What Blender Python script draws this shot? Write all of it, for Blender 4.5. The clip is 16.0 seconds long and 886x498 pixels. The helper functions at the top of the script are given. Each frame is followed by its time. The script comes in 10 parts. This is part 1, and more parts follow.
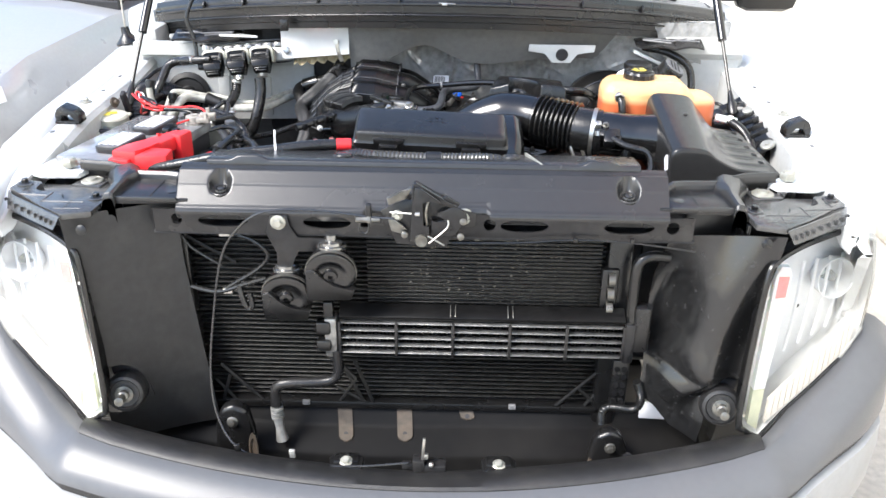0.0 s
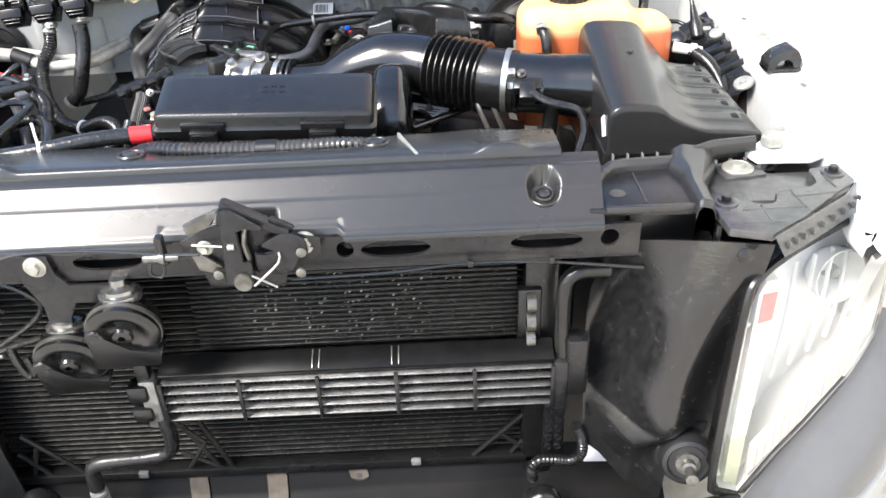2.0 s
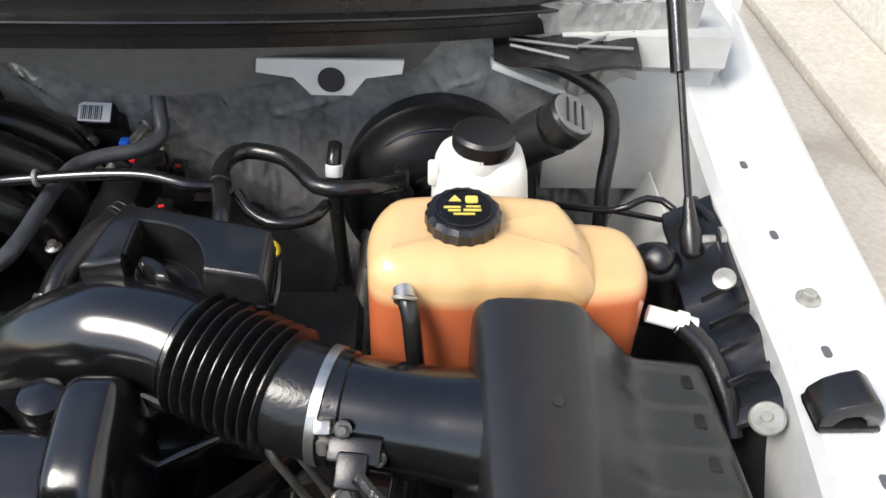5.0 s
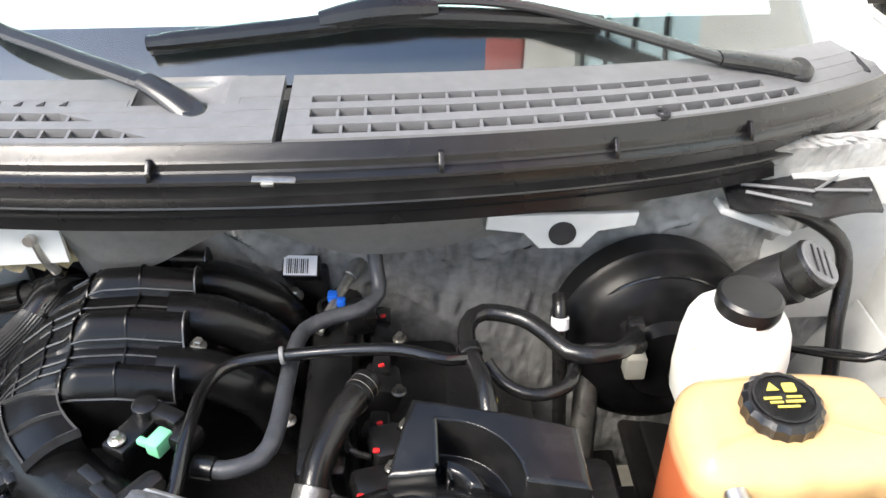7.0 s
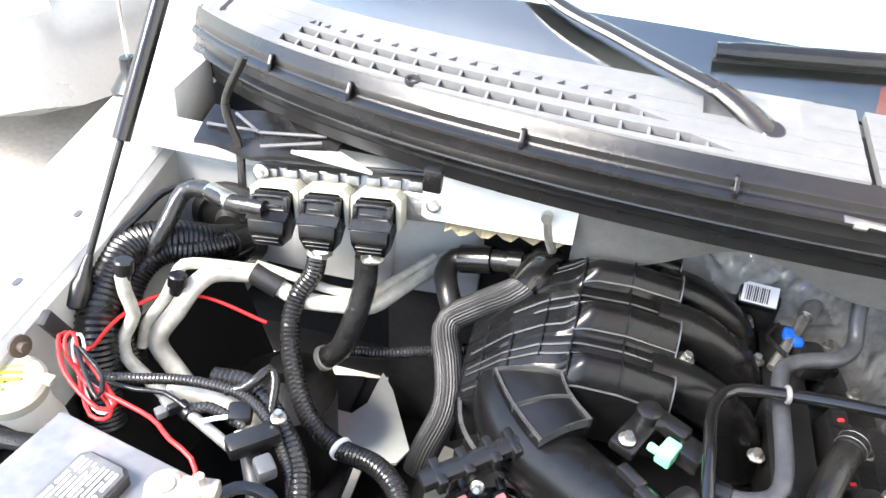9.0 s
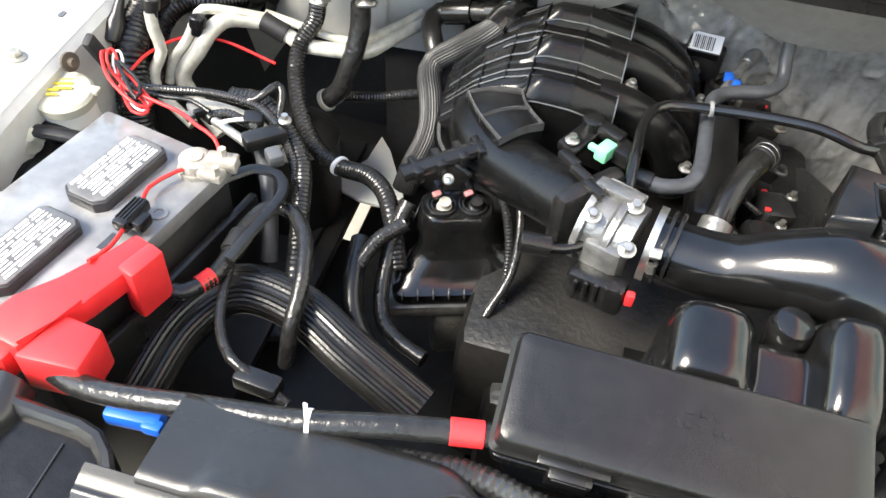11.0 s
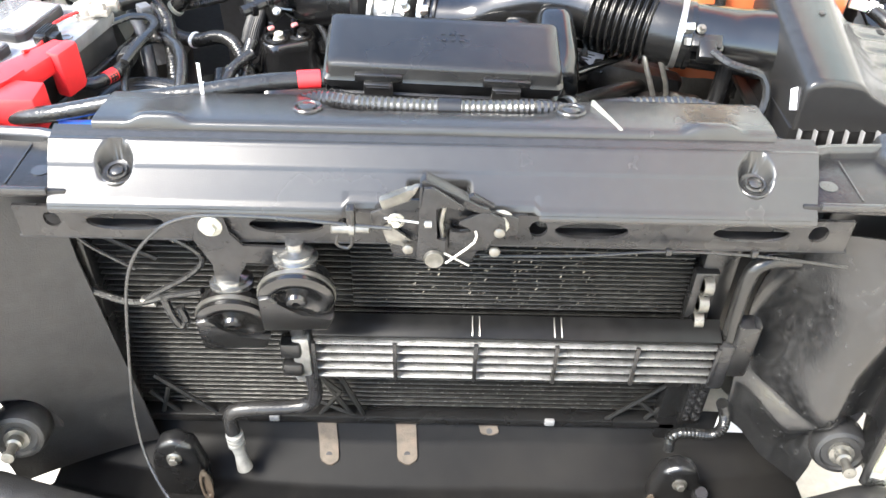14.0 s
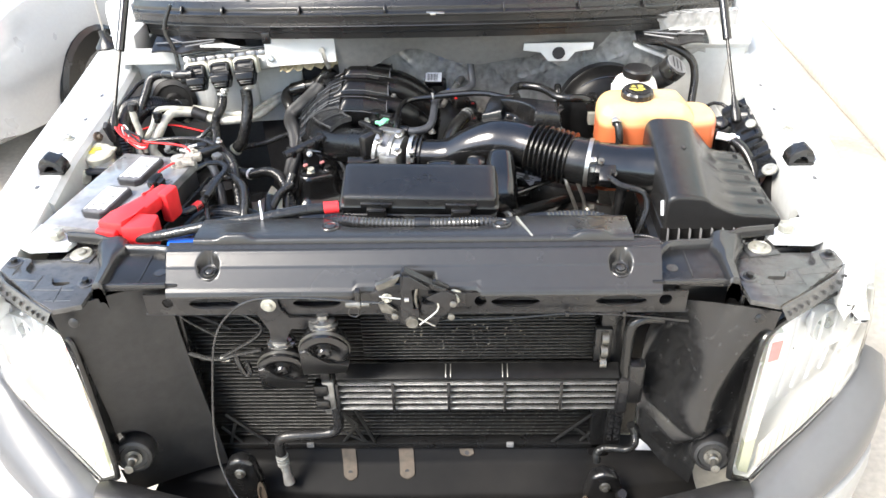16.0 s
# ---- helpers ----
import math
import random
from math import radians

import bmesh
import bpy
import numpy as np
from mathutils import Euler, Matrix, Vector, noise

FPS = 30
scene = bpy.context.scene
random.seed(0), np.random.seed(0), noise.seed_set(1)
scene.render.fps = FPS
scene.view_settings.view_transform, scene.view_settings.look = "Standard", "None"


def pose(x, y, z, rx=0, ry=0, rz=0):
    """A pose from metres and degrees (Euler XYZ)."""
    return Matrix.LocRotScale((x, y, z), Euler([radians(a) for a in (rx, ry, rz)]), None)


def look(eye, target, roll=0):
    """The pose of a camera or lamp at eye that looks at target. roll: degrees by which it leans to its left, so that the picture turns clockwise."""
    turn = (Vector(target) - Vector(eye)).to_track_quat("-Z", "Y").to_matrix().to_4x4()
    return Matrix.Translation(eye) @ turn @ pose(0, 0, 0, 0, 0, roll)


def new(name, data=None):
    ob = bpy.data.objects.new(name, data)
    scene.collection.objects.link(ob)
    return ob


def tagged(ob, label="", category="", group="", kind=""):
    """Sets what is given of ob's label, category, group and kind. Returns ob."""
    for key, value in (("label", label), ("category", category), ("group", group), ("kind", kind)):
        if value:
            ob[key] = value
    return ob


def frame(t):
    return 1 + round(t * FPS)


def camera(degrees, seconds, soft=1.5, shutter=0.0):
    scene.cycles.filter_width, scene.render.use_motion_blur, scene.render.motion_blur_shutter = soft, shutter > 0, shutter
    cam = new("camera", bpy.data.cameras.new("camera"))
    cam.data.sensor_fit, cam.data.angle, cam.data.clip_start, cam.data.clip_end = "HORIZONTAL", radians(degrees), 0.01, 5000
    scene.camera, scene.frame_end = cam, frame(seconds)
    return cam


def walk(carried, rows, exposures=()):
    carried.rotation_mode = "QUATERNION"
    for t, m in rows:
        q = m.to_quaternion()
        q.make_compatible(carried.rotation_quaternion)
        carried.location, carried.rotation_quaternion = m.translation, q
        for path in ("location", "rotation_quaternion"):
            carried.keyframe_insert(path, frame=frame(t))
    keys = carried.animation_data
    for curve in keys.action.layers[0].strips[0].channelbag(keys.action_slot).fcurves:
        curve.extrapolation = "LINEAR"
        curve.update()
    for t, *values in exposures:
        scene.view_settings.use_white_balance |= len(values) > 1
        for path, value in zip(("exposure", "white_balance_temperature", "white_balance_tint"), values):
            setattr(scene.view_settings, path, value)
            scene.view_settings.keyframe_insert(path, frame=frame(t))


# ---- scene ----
cam = camera(57.0, 16.0)
PATH = [
    (0, (0.06, -1.43, 1.658), (0.032, 0.38, 0.807), 0.8),
    (0.5, (0.102, -1.343, 1.656), (0.028, 0.448, 0.769), 0.3),
    (1, (0.155, -1.246, 1.636), (0.032, 0.515, 0.697), -1.0),
    (1.5, (0.191, -1.125, 1.617), (0.113, 0.607, 0.621), -2.7),
    (2, (0.246, -0.921, 1.608), (0.255, 0.769, 0.54), -2.5),
    (2.5, (0.326, -0.749, 1.603), (0.366, 0.893, 0.463), -3.2),
    (3, (0.452, -0.609, 1.605), (0.444, 1.024, 0.45), -2.0),
    (3.5, (0.566, -0.465, 1.63), (0.467, 1.158, 0.466), -0.9),
    (4, (0.571, -0.334, 1.64), (0.421, 1.23, 0.402), 0.1),
    (4.5, (0.518, -0.202, 1.658), (0.473, 1.334, 0.379), 0.8),
    (4.7, (0.486, -0.146, 1.666), (0.541, 1.389, 0.385), 2.9),
    (6.8, (0.228, 0.039, 1.764), (0.305, 1.648, 0.579), -0.8),
    (7, (0.174, 0.043, 1.764), (0.227, 1.651, 0.576), -0.5),
    (7.5, (0.047, 0.062, 1.765), (0.021, 1.66, 0.563), 1.4),
    (8, (-0.063, 0.073, 1.768), (-0.193, 1.661, 0.56), 2.9),
    (8.5, (-0.156, 0.061, 1.773), (-0.384, 1.636, 0.561), 3.9),
    (9, (-0.248, 0.035, 1.771), (-0.536, 1.578, 0.532), 5.3),
    (9.5, (-0.306, 0.006, 1.77), (-0.578, 1.405, 0.367), 6.5),
    (9.7, (-0.32, -0.007, 1.771), (-0.582, 1.33, 0.307), 6.8),
    (11.8, (-0.009, -0.331, 1.765), (-0.234, 0.989, 0.279), 3.5),
    (12, (0.001, -0.364, 1.765), (-0.165, 1.028, 0.338), 3.5),
    (12.5, (-0.002, -0.492, 1.729), (0.003, 1.026, 0.427), 4.2),
    (13, (-0.003, -0.614, 1.657), (0.066, 0.931, 0.39), 4.4),
    (13.5, (-0.006, -0.699, 1.641), (0.055, 0.824, 0.346), 4.3),
    (14, (0.001, -0.798, 1.675), (0.019, 0.719, 0.372), 1.6),
    (14.5, (0.066, -0.929, 1.752), (0.05, 0.711, 0.607), 0.7),
    (15, (0.127, -1.096, 1.798), (0.038, 0.571, 0.696), -0.1),
    (15.5, (0.114, -1.188, 1.869), (0.011, 0.479, 0.77), -1.4),
    (16, (0.104, -1.223, 1.993), (0.041, 0.422, 0.857), -1.8),
]
walk(cam, [(t, look(eye, target, roll)) for t, eye, target, roll in PATH], [(0.0, 1.57, 6420, 10), (0.5, 1.54, 6440, 10), (1.0, 1.65, 6530, 10), (1.5, 1.74, 6580, 10), (2.5, 1.76, 6630, 10), (3.5, 1.28, 6730, 10), (4.2, 0.84, 6630, 10), (4.7, 0.78, 6630, 10), (6.8, 1.36, 6800, 10), (7.5, 1.80, 6750, 10), (8.5, 2.35, 6830, 11), (9.0, 2.27, 6680, 10), (9.5, 1.70, 6730, 10), (12.0, 2.10, 7150, 5), (13.0, 2.34, 7000, 5), (13.5, 2.65, 6790, 6), (14.5, 2.67, 6710, 9), (15.5, 2.27, 6740, 9), (16.0, 1.82, 6770, 9)])

# ---- world and light ----
world = bpy.data.worlds.new("sky")
scene.world = world
world.use_nodes = True
wn, wl = world.node_tree.nodes, world.node_tree.links
sky = wn.new("ShaderNodeTexSky")
sky.sky_type, sky.sun_disc = "NISHITA", False
sky.sun_elevation, sky.sun_rotation = radians(46), radians(233)
sky.air_density, sky.dust_density = 1.0, 1.2
wn["Background"].inputs["Strength"].default_value = 0.15
wl.new(sky.outputs["Color"], wn["Background"].inputs["Color"])
sun_data = bpy.data.lights.new("sun", "SUN")
sun_data.energy, sun_data.angle, sun_data.color = 2.6, radians(25), (1.0, 0.96, 0.9)
sun = new("sun", sun_data)
sun.matrix_world = look((-3.2, -2.0, 5.2), (0.0, 0.4, 1.0))


# ---- materials ----
def mat(name, color, rough=0.5, metal=0.0, var=0.25, scale=60.0, bump=0.0, bump_scale=300.0, coat=0.0, dirt=None,
        dirt_amount=0.0, dirt_scale=7.0, sss=0.0, spec=0.5, per_object=0.0, scatter=False, patch=0.03):
    """A painted, moulded or cast surface: grain and larger blotches in colour and roughness, and fine relief."""
    m = bpy.data.materials.new(name)
    m.use_nodes = True
    n, l = m.node_tree.nodes, m.node_tree.links
    b = n["Principled BSDF"]
    b.inputs["Metallic"].default_value = metal
    b.inputs["Coat Weight"].default_value = coat
    b.inputs["Coat Roughness"].default_value = 0.06
    b.inputs["Specular IOR Level"].default_value = spec
    if sss:
        b.inputs["Subsurface Weight"].default_value = sss
        b.inputs["Subsurface Radius"].default_value = (0.03, 0.02, 0.01)
        b.inputs["Subsurface Scale"].default_value = 0.6
    tc = n.new("ShaderNodeTexCoord")
    fine, broad = n.new("ShaderNodeTexNoise"), n.new("ShaderNodeTexNoise")
    fine.inputs["Scale"].default_value, fine.inputs["Detail"].default_value = scale, 4
    broad.inputs["Scale"].default_value, broad.inputs["Detail"].default_value = dirt_scale, 5
    place = tc.outputs["Object"]
    if scatter:
        who, add = n.new("ShaderNodeObjectInfo"), n.new("ShaderNodeVectorMath")
        add.operation = "MULTIPLY_ADD"
        l.new(who.outputs["Random"], add.inputs[0])
        add.inputs[1].default_value = (37.0, 23.0, 51.0)
        l.new(place, add.inputs[2])
        place = add.outputs["Vector"]
    for t in (fine, broad):
        l.new(place, t.inputs["Vector"])
    ramp = n.new("ShaderNodeMapRange")
    ramp.inputs["From Min"].default_value, ramp.inputs["From Max"].default_value = 0.3, 0.7
    ramp.inputs["To Min"].default_value, ramp.inputs["To Max"].default_value = 1 - var, 1 + var
    l.new(fine.outputs["Fac"], ramp.inputs["Value"])
    tint = n.new("ShaderNodeMix")
    tint.data_type, tint.blend_type = "RGBA", "MULTIPLY"
    tint.inputs["Factor"].default_value = 1.0
    tint.inputs[6].default_value = (*color, 1)
    l.new(ramp.outputs["Result"], tint.inputs[7])
    out = tint.outputs[2]
    if dirt:
        mask = n.new("ShaderNodeMapRange")
        mask.inputs["From Min"].default_value, mask.inputs["From Max"].default_value = 0.48, 0.72
        mask.inputs["To Max"].default_value = dirt_amount
        l.new(broad.outputs["Fac"], mask.inputs["Value"])
        mix = n.new("ShaderNodeMix")
        mix.data_type = "RGBA"
        mix.inputs[7].default_value = (*dirt, 1)
        l.new(mask.outputs["Result"], mix.inputs["Factor"])
        l.new(out, mix.inputs[6])
        out = mix.outputs[2]
    if per_object:
        info, hsv = n.new("ShaderNodeObjectInfo"), n.new("ShaderNodeHueSaturation")
        rr = n.new("ShaderNodeMapRange")
        rr.inputs["To Min"].default_value, rr.inputs["To Max"].default_value = 1 - per_object, 1 + per_object
        l.new(info.outputs["Random"], rr.inputs["Value"])
        l.new(rr.outputs["Result"], hsv.inputs["Value"])
        l.new(out, hsv.inputs["Color"])
        out = hsv.outputs["Color"]
    l.new(out, b.inputs["Base Color"])
    rg = n.new("ShaderNodeMapRange")
    rg.inputs["From Min"].default_value, rg.inputs["From Max"].default_value = 0.3, 0.7
    rg.inputs["To Min"].default_value, rg.inputs["To Max"].default_value = max(0.02, rough - patch), min(1, rough + patch)
    l.new(broad.outputs["Fac"], rg.inputs["Value"])
    l.new(rg.outputs["Result"], b.inputs["Roughness"])
    if bump:
        bn, bp = n.new("ShaderNodeTexNoise"), n.new("ShaderNodeBump")
        bn.inputs["Scale"].default_value, bn.inputs["Detail"].default_value = bump_scale, 3
        l.new(tc.outputs["Object"], bn.inputs["Vector"])
        bp.inputs["Strength"].default_value, bp.inputs["Distance"].default_value = bump, 0.002
        l.new(bn.outputs["Fac"], bp.inputs["Height"])
        l.new(bp.outputs["Normal"], b.inputs["Normal"])
    return m


DUST = (0.22, 0.2, 0.17)
M_SHIELD = mat("satin_black_plastic", (0.02, 0.02, 0.0201), 0.27, var=0.05, bump=0.1, bump_scale=900, spec=0.62, dirt=DUST, dirt_amount=0.012, patch=0.008)
M_BANK = mat("moulded_black_nylon", (0.005, 0.005, 0.0052), 0.27, bump=0.05, bump_scale=500, spec=0.34, patch=0.015)
# Paler than M_BANK: the highlight lines along black ribs are in this colour.
M_RIB = mat("highlit_black_rib", (0.055, 0.055, 0.056), 0.24, spec=1.0)
M_PLASTIC = mat("grained_black_plastic", (0.008, 0.008, 0.0083), 0.28, bump=0.15, bump_scale=800, spec=0.55, dirt=DUST, dirt_amount=0.02)
M_GLOSS = mat("glossy_black_plastic", (0.006, 0.006, 0.0062), 0.17, bump=0.04, bump_scale=500, spec=0.7, dirt=DUST, dirt_amount=0.02)
M_MOULD = mat("satin_moulded_black", (0.008, 0.008, 0.0082), 0.2, bump=0.08, bump_scale=700, spec=0.4, dirt=DUST, dirt_amount=0.04, dirt_scale=20)
M_BOOST = mat("dull_black_paint", (0.006, 0.006, 0.0062), 0.3, bump=0.05, spec=0.14, dirt=DUST, dirt_amount=0.02)
M_LID = mat("satin_grained_lid", (0.017, 0.017, 0.0173), 0.23, var=0.08, bump=0.1, bump_scale=900, spec=0.42, dirt=DUST, dirt_amount=0.015, patch=0.012)
M_RUBBER = mat("black_rubber", (0.009, 0.009, 0.009), 0.26, bump=0.15, bump_scale=250, dirt=DUST, dirt_amount=0.05)
M_SOFT = mat("dull_black_rubber", (0.014, 0.014, 0.0145), 0.42, bump=0.4, bump_scale=500, dirt=DUST, dirt_amount=0.05, dirt_scale=14)
M_LOOM = mat("black_loom_tape", (0.016, 0.016, 0.016), 0.24, bump=0.6, bump_scale=130)
M_HOSE_GREY = mat("grey_rubber_hose", (0.043, 0.046, 0.053), 0.42, bump=0.2)
M_COWL = mat("weathered_cowl_plastic", (0.165, 0.166, 0.17), 0.36, var=0.08, bump=0.3, bump_scale=600, dirt=(0.19, 0.19, 0.19), dirt_amount=0.25, dirt_scale=3)
M_WHITE = mat("white_body_paint", (0.62, 0.635, 0.635), 0.25, var=0.02, coat=0.6, dirt=(0.55, 0.52, 0.46), dirt_amount=0.12)
M_SILVER = mat("silver_car_paint", (0.36, 0.365, 0.37), 0.3, metal=0.3, var=0.03, coat=0.5)
M_PRIMER = mat("dusty_inner_body_paint", (0.5, 0.508, 0.495), 0.45, var=0.05, dirt=(0.3, 0.28, 0.24), dirt_amount=0.35)
M_FASCIA = mat("dark_grey_bumper", (0.085, 0.088, 0.095), 0.34, var=0.03, bump=0.08, bump_scale=1200, dirt=DUST, dirt_amount=0.03, patch=0.01)
M_SILVER_LOW = mat("pale_grey_bumper_skin", (0.3, 0.31, 0.32), 0.4, var=0.04, dirt=DUST, dirt_amount=0.2)
M_STEEL = mat("zinc_plated_steel", (0.48, 0.47, 0.44), 0.32, metal=0.9, bump=0.15, bump_scale=150)
M_ALU = mat("cast_aluminium", (0.27, 0.27, 0.265), 0.38, metal=0.8, bump=0.5, bump_scale=160, dirt=(0.13, 0.12, 0.1), dirt_amount=0.5, dirt_scale=25)
M_TUBE_ALU = mat("drawn_aluminium_pipe", (0.5, 0.5, 0.48), 0.45, metal=0.7, dirt=DUST, dirt_amount=0.25)
M_CREAM = mat("pale_coated_pipe", (0.5, 0.49, 0.43), 0.36, metal=0.1, dirt=DUST, dirt_amount=0.2)
M_ZINC = mat("bright_zinc", (0.3, 0.3, 0.29), 0.22, metal=0.9, bump=0.1, bump_scale=150)
M_PIN = mat("zinc_bolt_head", (0.36, 0.355, 0.31), 0.4, metal=0.5)
M_FIN = mat("condenser_tube", (0.024, 0.0238, 0.023), 0.34, metal=0.4, bump=0.5, bump_scale=400, dirt=(0.11, 0.107, 0.1), dirt_amount=0.35, dirt_scale=90, scatter=True)
M_CORE = mat("condenser_fin_core", (0.016, 0.0155, 0.014), 0.55, metal=0.3, bump=1.0, bump_scale=600, dirt=(0.06, 0.055, 0.05), dirt_amount=0.35, dirt_scale=9)
M_FINBLOCK = mat("dusty_dark_fins", (0.04, 0.038, 0.034), 0.5, metal=0.3, var=0.5, scale=500, bump=1.0, bump_scale=500, dirt=(0.15, 0.14, 0.12), dirt_amount=0.4, dirt_scale=160)
M_COOLER = mat("bare_cooler_fin", (0.22, 0.22, 0.217), 0.36, metal=0.75, bump=0.8, bump_scale=500, dirt=(0.06, 0.06, 0.06), dirt_amount=0.5, dirt_scale=40)
M_COOLFIN = mat("dark_cooler_fin", (0.018, 0.018, 0.0178), 0.45, metal=0.6, var=0.5, scale=300, dirt=(0.02, 0.02, 0.02), dirt_amount=0.5, dirt_scale=60)
M_SHEETBLACK = mat("black_steel_plate", (0.013, 0.013, 0.0138), 0.26, bump=0.2, spec=0.36, dirt=DUST, dirt_amount=0.08)
M_RED = mat("red_plastic", (0.72, 0.03, 0.035), 0.4, var=0.06, dirt=(0.4, 0.1, 0.08), dirt_amount=0.15)
M_REDWIRE = mat("red_wire", (0.62, 0.02, 0.02), 0.4, var=0.05)
M_GREEN = mat("green_connector", (0.2, 0.62, 0.36), 0.4, var=0.05)
M_BLUE = mat("blue_connector", (0.01, 0.12, 0.62), 0.4, var=0.05)
M_BATTERY = mat("grey_battery_top", (0.17, 0.172, 0.178), 0.13, var=0.1, spec=0.9, dirt=(0.42, 0.43, 0.44), dirt_amount=0.55, dirt_scale=11)
M_VENT = mat("grey_vent_plate", (0.1, 0.1, 0.103), 0.3, var=0.1, dirt=(0.25, 0.25, 0.25), dirt_amount=0.4, dirt_scale=30)
M_BATCASE = mat("black_battery_case", (0.025, 0.025, 0.027), 0.4, dirt=DUST, dirt_amount=0.2)
M_LEAD = mat("oxidised_lead_clamp", (0.3, 0.28, 0.25), 0.6, metal=0.2, bump=0.9, bump_scale=160, dirt=(0.5, 0.47, 0.4), dirt_amount=0.7, dirt_scale=70)
M_LABEL = mat("white_paper_label", (0.78, 0.78, 0.8), 0.55, var=0.03)
M_OLD = mat("dulled_label", (0.55, 0.55, 0.56), 0.5, var=0.08, dirt=(0.2, 0.2, 0.2), dirt_amount=0.4, dirt_scale=60)
M_BRACKET = mat("dusty_bracket_plastic", (0.045, 0.045, 0.0445), 0.25, bump=0.12, bump_scale=900, spec=0.9, dirt=DUST, dirt_amount=0.03, patch=0.01)
M_INK = mat("printed_ink", (0.03, 0.03, 0.03), 0.6, var=0.02)
M_FADED = mat("faded_cap_print", (0.6, 0.5, 0.1), 0.5, var=0.1)
M_YELLOW = mat("yellow_print", (0.75, 0.6, 0.05), 0.5, var=0.05)
M_WHITEPL = mat("milky_white_plastic", (0.82, 0.82, 0.77), 0.4, var=0.03, sss=0.25)
M_CREAMPL = mat("cream_connector_plastic", (0.42, 0.41, 0.34), 0.45, var=0.05)
M_FELT = mat("grey_felt_insulation", (0.15, 0.15, 0.145), 0.85, var=0.1, bump=0.5, bump_scale=300, dirt=(0.2, 0.19, 0.17), dirt_amount=0.3, dirt_scale=12)
M_FOAM = mat("tan_foam_edge", (0.32, 0.27, 0.17), 0.9, bump=1.0, bump_scale=180, dirt=(0.12, 0.1, 0.06), dirt_amount=0.5, dirt_scale=30)
M_ENGINE = mat("grimy_engine_metal", (0.012, 0.0115, 0.011), 0.45, metal=0.3, bump=0.6, bump_scale=120, dirt=(0.06, 0.055, 0.05), dirt_amount=0.4)
M_RUST = mat("rusty_steel", (0.06, 0.048, 0.036), 0.7, var=0.3, bump=0.4, dirt=(0.1, 0.07, 0.05), dirt_amount=0.6, dirt_scale=25)
M_CHROME = mat("vacuum_chrome", (0.85, 0.86, 0.87), 0.25, metal=0.12, var=0.02)
M_AMBER = mat("pale_ridged_lens", (0.8, 0.76, 0.7), 0.35, var=0.05, scale=30)
M_OLIVE = mat("pale_reflector_strip", (0.72, 0.74, 0.55), 0.2, var=0.06, metal=0.3)
M_MATTE = mat("dead_black_plastic", (0.007, 0.007, 0.007), 0.6, bump=0.3, bump_scale=500, spec=0.3, dirt=DUST, dirt_amount=0.05)
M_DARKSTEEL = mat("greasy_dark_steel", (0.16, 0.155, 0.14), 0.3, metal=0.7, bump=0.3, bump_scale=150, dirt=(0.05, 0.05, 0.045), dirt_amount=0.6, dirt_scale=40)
M_FLAP = mat("speckled_black_rubber", (0.009, 0.009, 0.0092), 0.2, var=0.4, scale=220, bump=0.12, bump_scale=300, spec=0.7, dirt=(0.07, 0.07, 0.07), dirt_amount=0.12, dirt_scale=90, patch=0.08)
M_CONDUIT = mat("shiny_split_conduit", (0.018, 0.018, 0.0185), 0.24, bump=0.3, bump_scale=130, spec=0.7)
M_TRAY = mat("satin_black_tray", (0.005, 0.005, 0.0052), 0.45, var=0.1, bump=0.12, bump_scale=500, spec=0.11, dirt=DUST, dirt_amount=0.03, dirt_scale=5, patch=0.02)
M_DARK = mat("dark_cabin_trim", (0.02, 0.02, 0.022), 0.7)


def mat_film():
    """Crinkled, shiny clear film over a dark insulation mat."""
    m = mat("crinkled_film", (0.26, 0.26, 0.253), 0.1, coat=1.0, spec=1.0, dirt=(0.5, 0.5, 0.49), dirt_amount=0.7, dirt_scale=9)
    n, l = m.node_tree.nodes, m.node_tree.links
    tc, mp = n.new("ShaderNodeTexCoord"), n.new("ShaderNodeMapping")
    mp.inputs["Rotation"].default_value = (0.3, 0.7, 0.5)
    mp.inputs["Scale"].default_value = (1.0, 1.0, 0.35)
    l.new(tc.outputs["Object"], mp.inputs["Vector"])
    last = None
    for scale, height in ((16, 0.02), (52, 0.008)):
        nz, bp = n.new("ShaderNodeTexNoise"), n.new("ShaderNodeBump")
        nz.noise_type = "RIDGED_MULTIFRACTAL"
        nz.inputs["Scale"].default_value, nz.inputs["Detail"].default_value = scale, 3
        l.new(mp.outputs["Vector"], nz.inputs["Vector"])
        bp.inputs["Strength"].default_value, bp.inputs["Distance"].default_value = 0.9, height
        l.new(nz.outputs["Fac"], bp.inputs["Height"])
        if last:
            l.new(last.outputs["Normal"], bp.inputs["Normal"])
        last = bp
    # sharp creases between flat facets
    vo, bp = n.new("ShaderNodeTexVoronoi"), n.new("ShaderNodeBump")
    vo.feature = "DISTANCE_TO_EDGE"
    vo.inputs["Scale"].default_value, vo.inputs["Randomness"].default_value = 44, 1.0
    l.new(mp.outputs["Vector"], vo.inputs["Vector"])
    bp.inputs["Strength"].default_value, bp.inputs["Distance"].default_value = 0.6, 0.004
    l.new(vo.outputs["Distance"], bp.inputs["Height"])
    l.new(last.outputs["Normal"], bp.inputs["Normal"])
    for socket in ("Normal", "Coat Normal"):
        l.new(bp.outputs["Normal"], n["Principled BSDF"].inputs[socket])
    return m


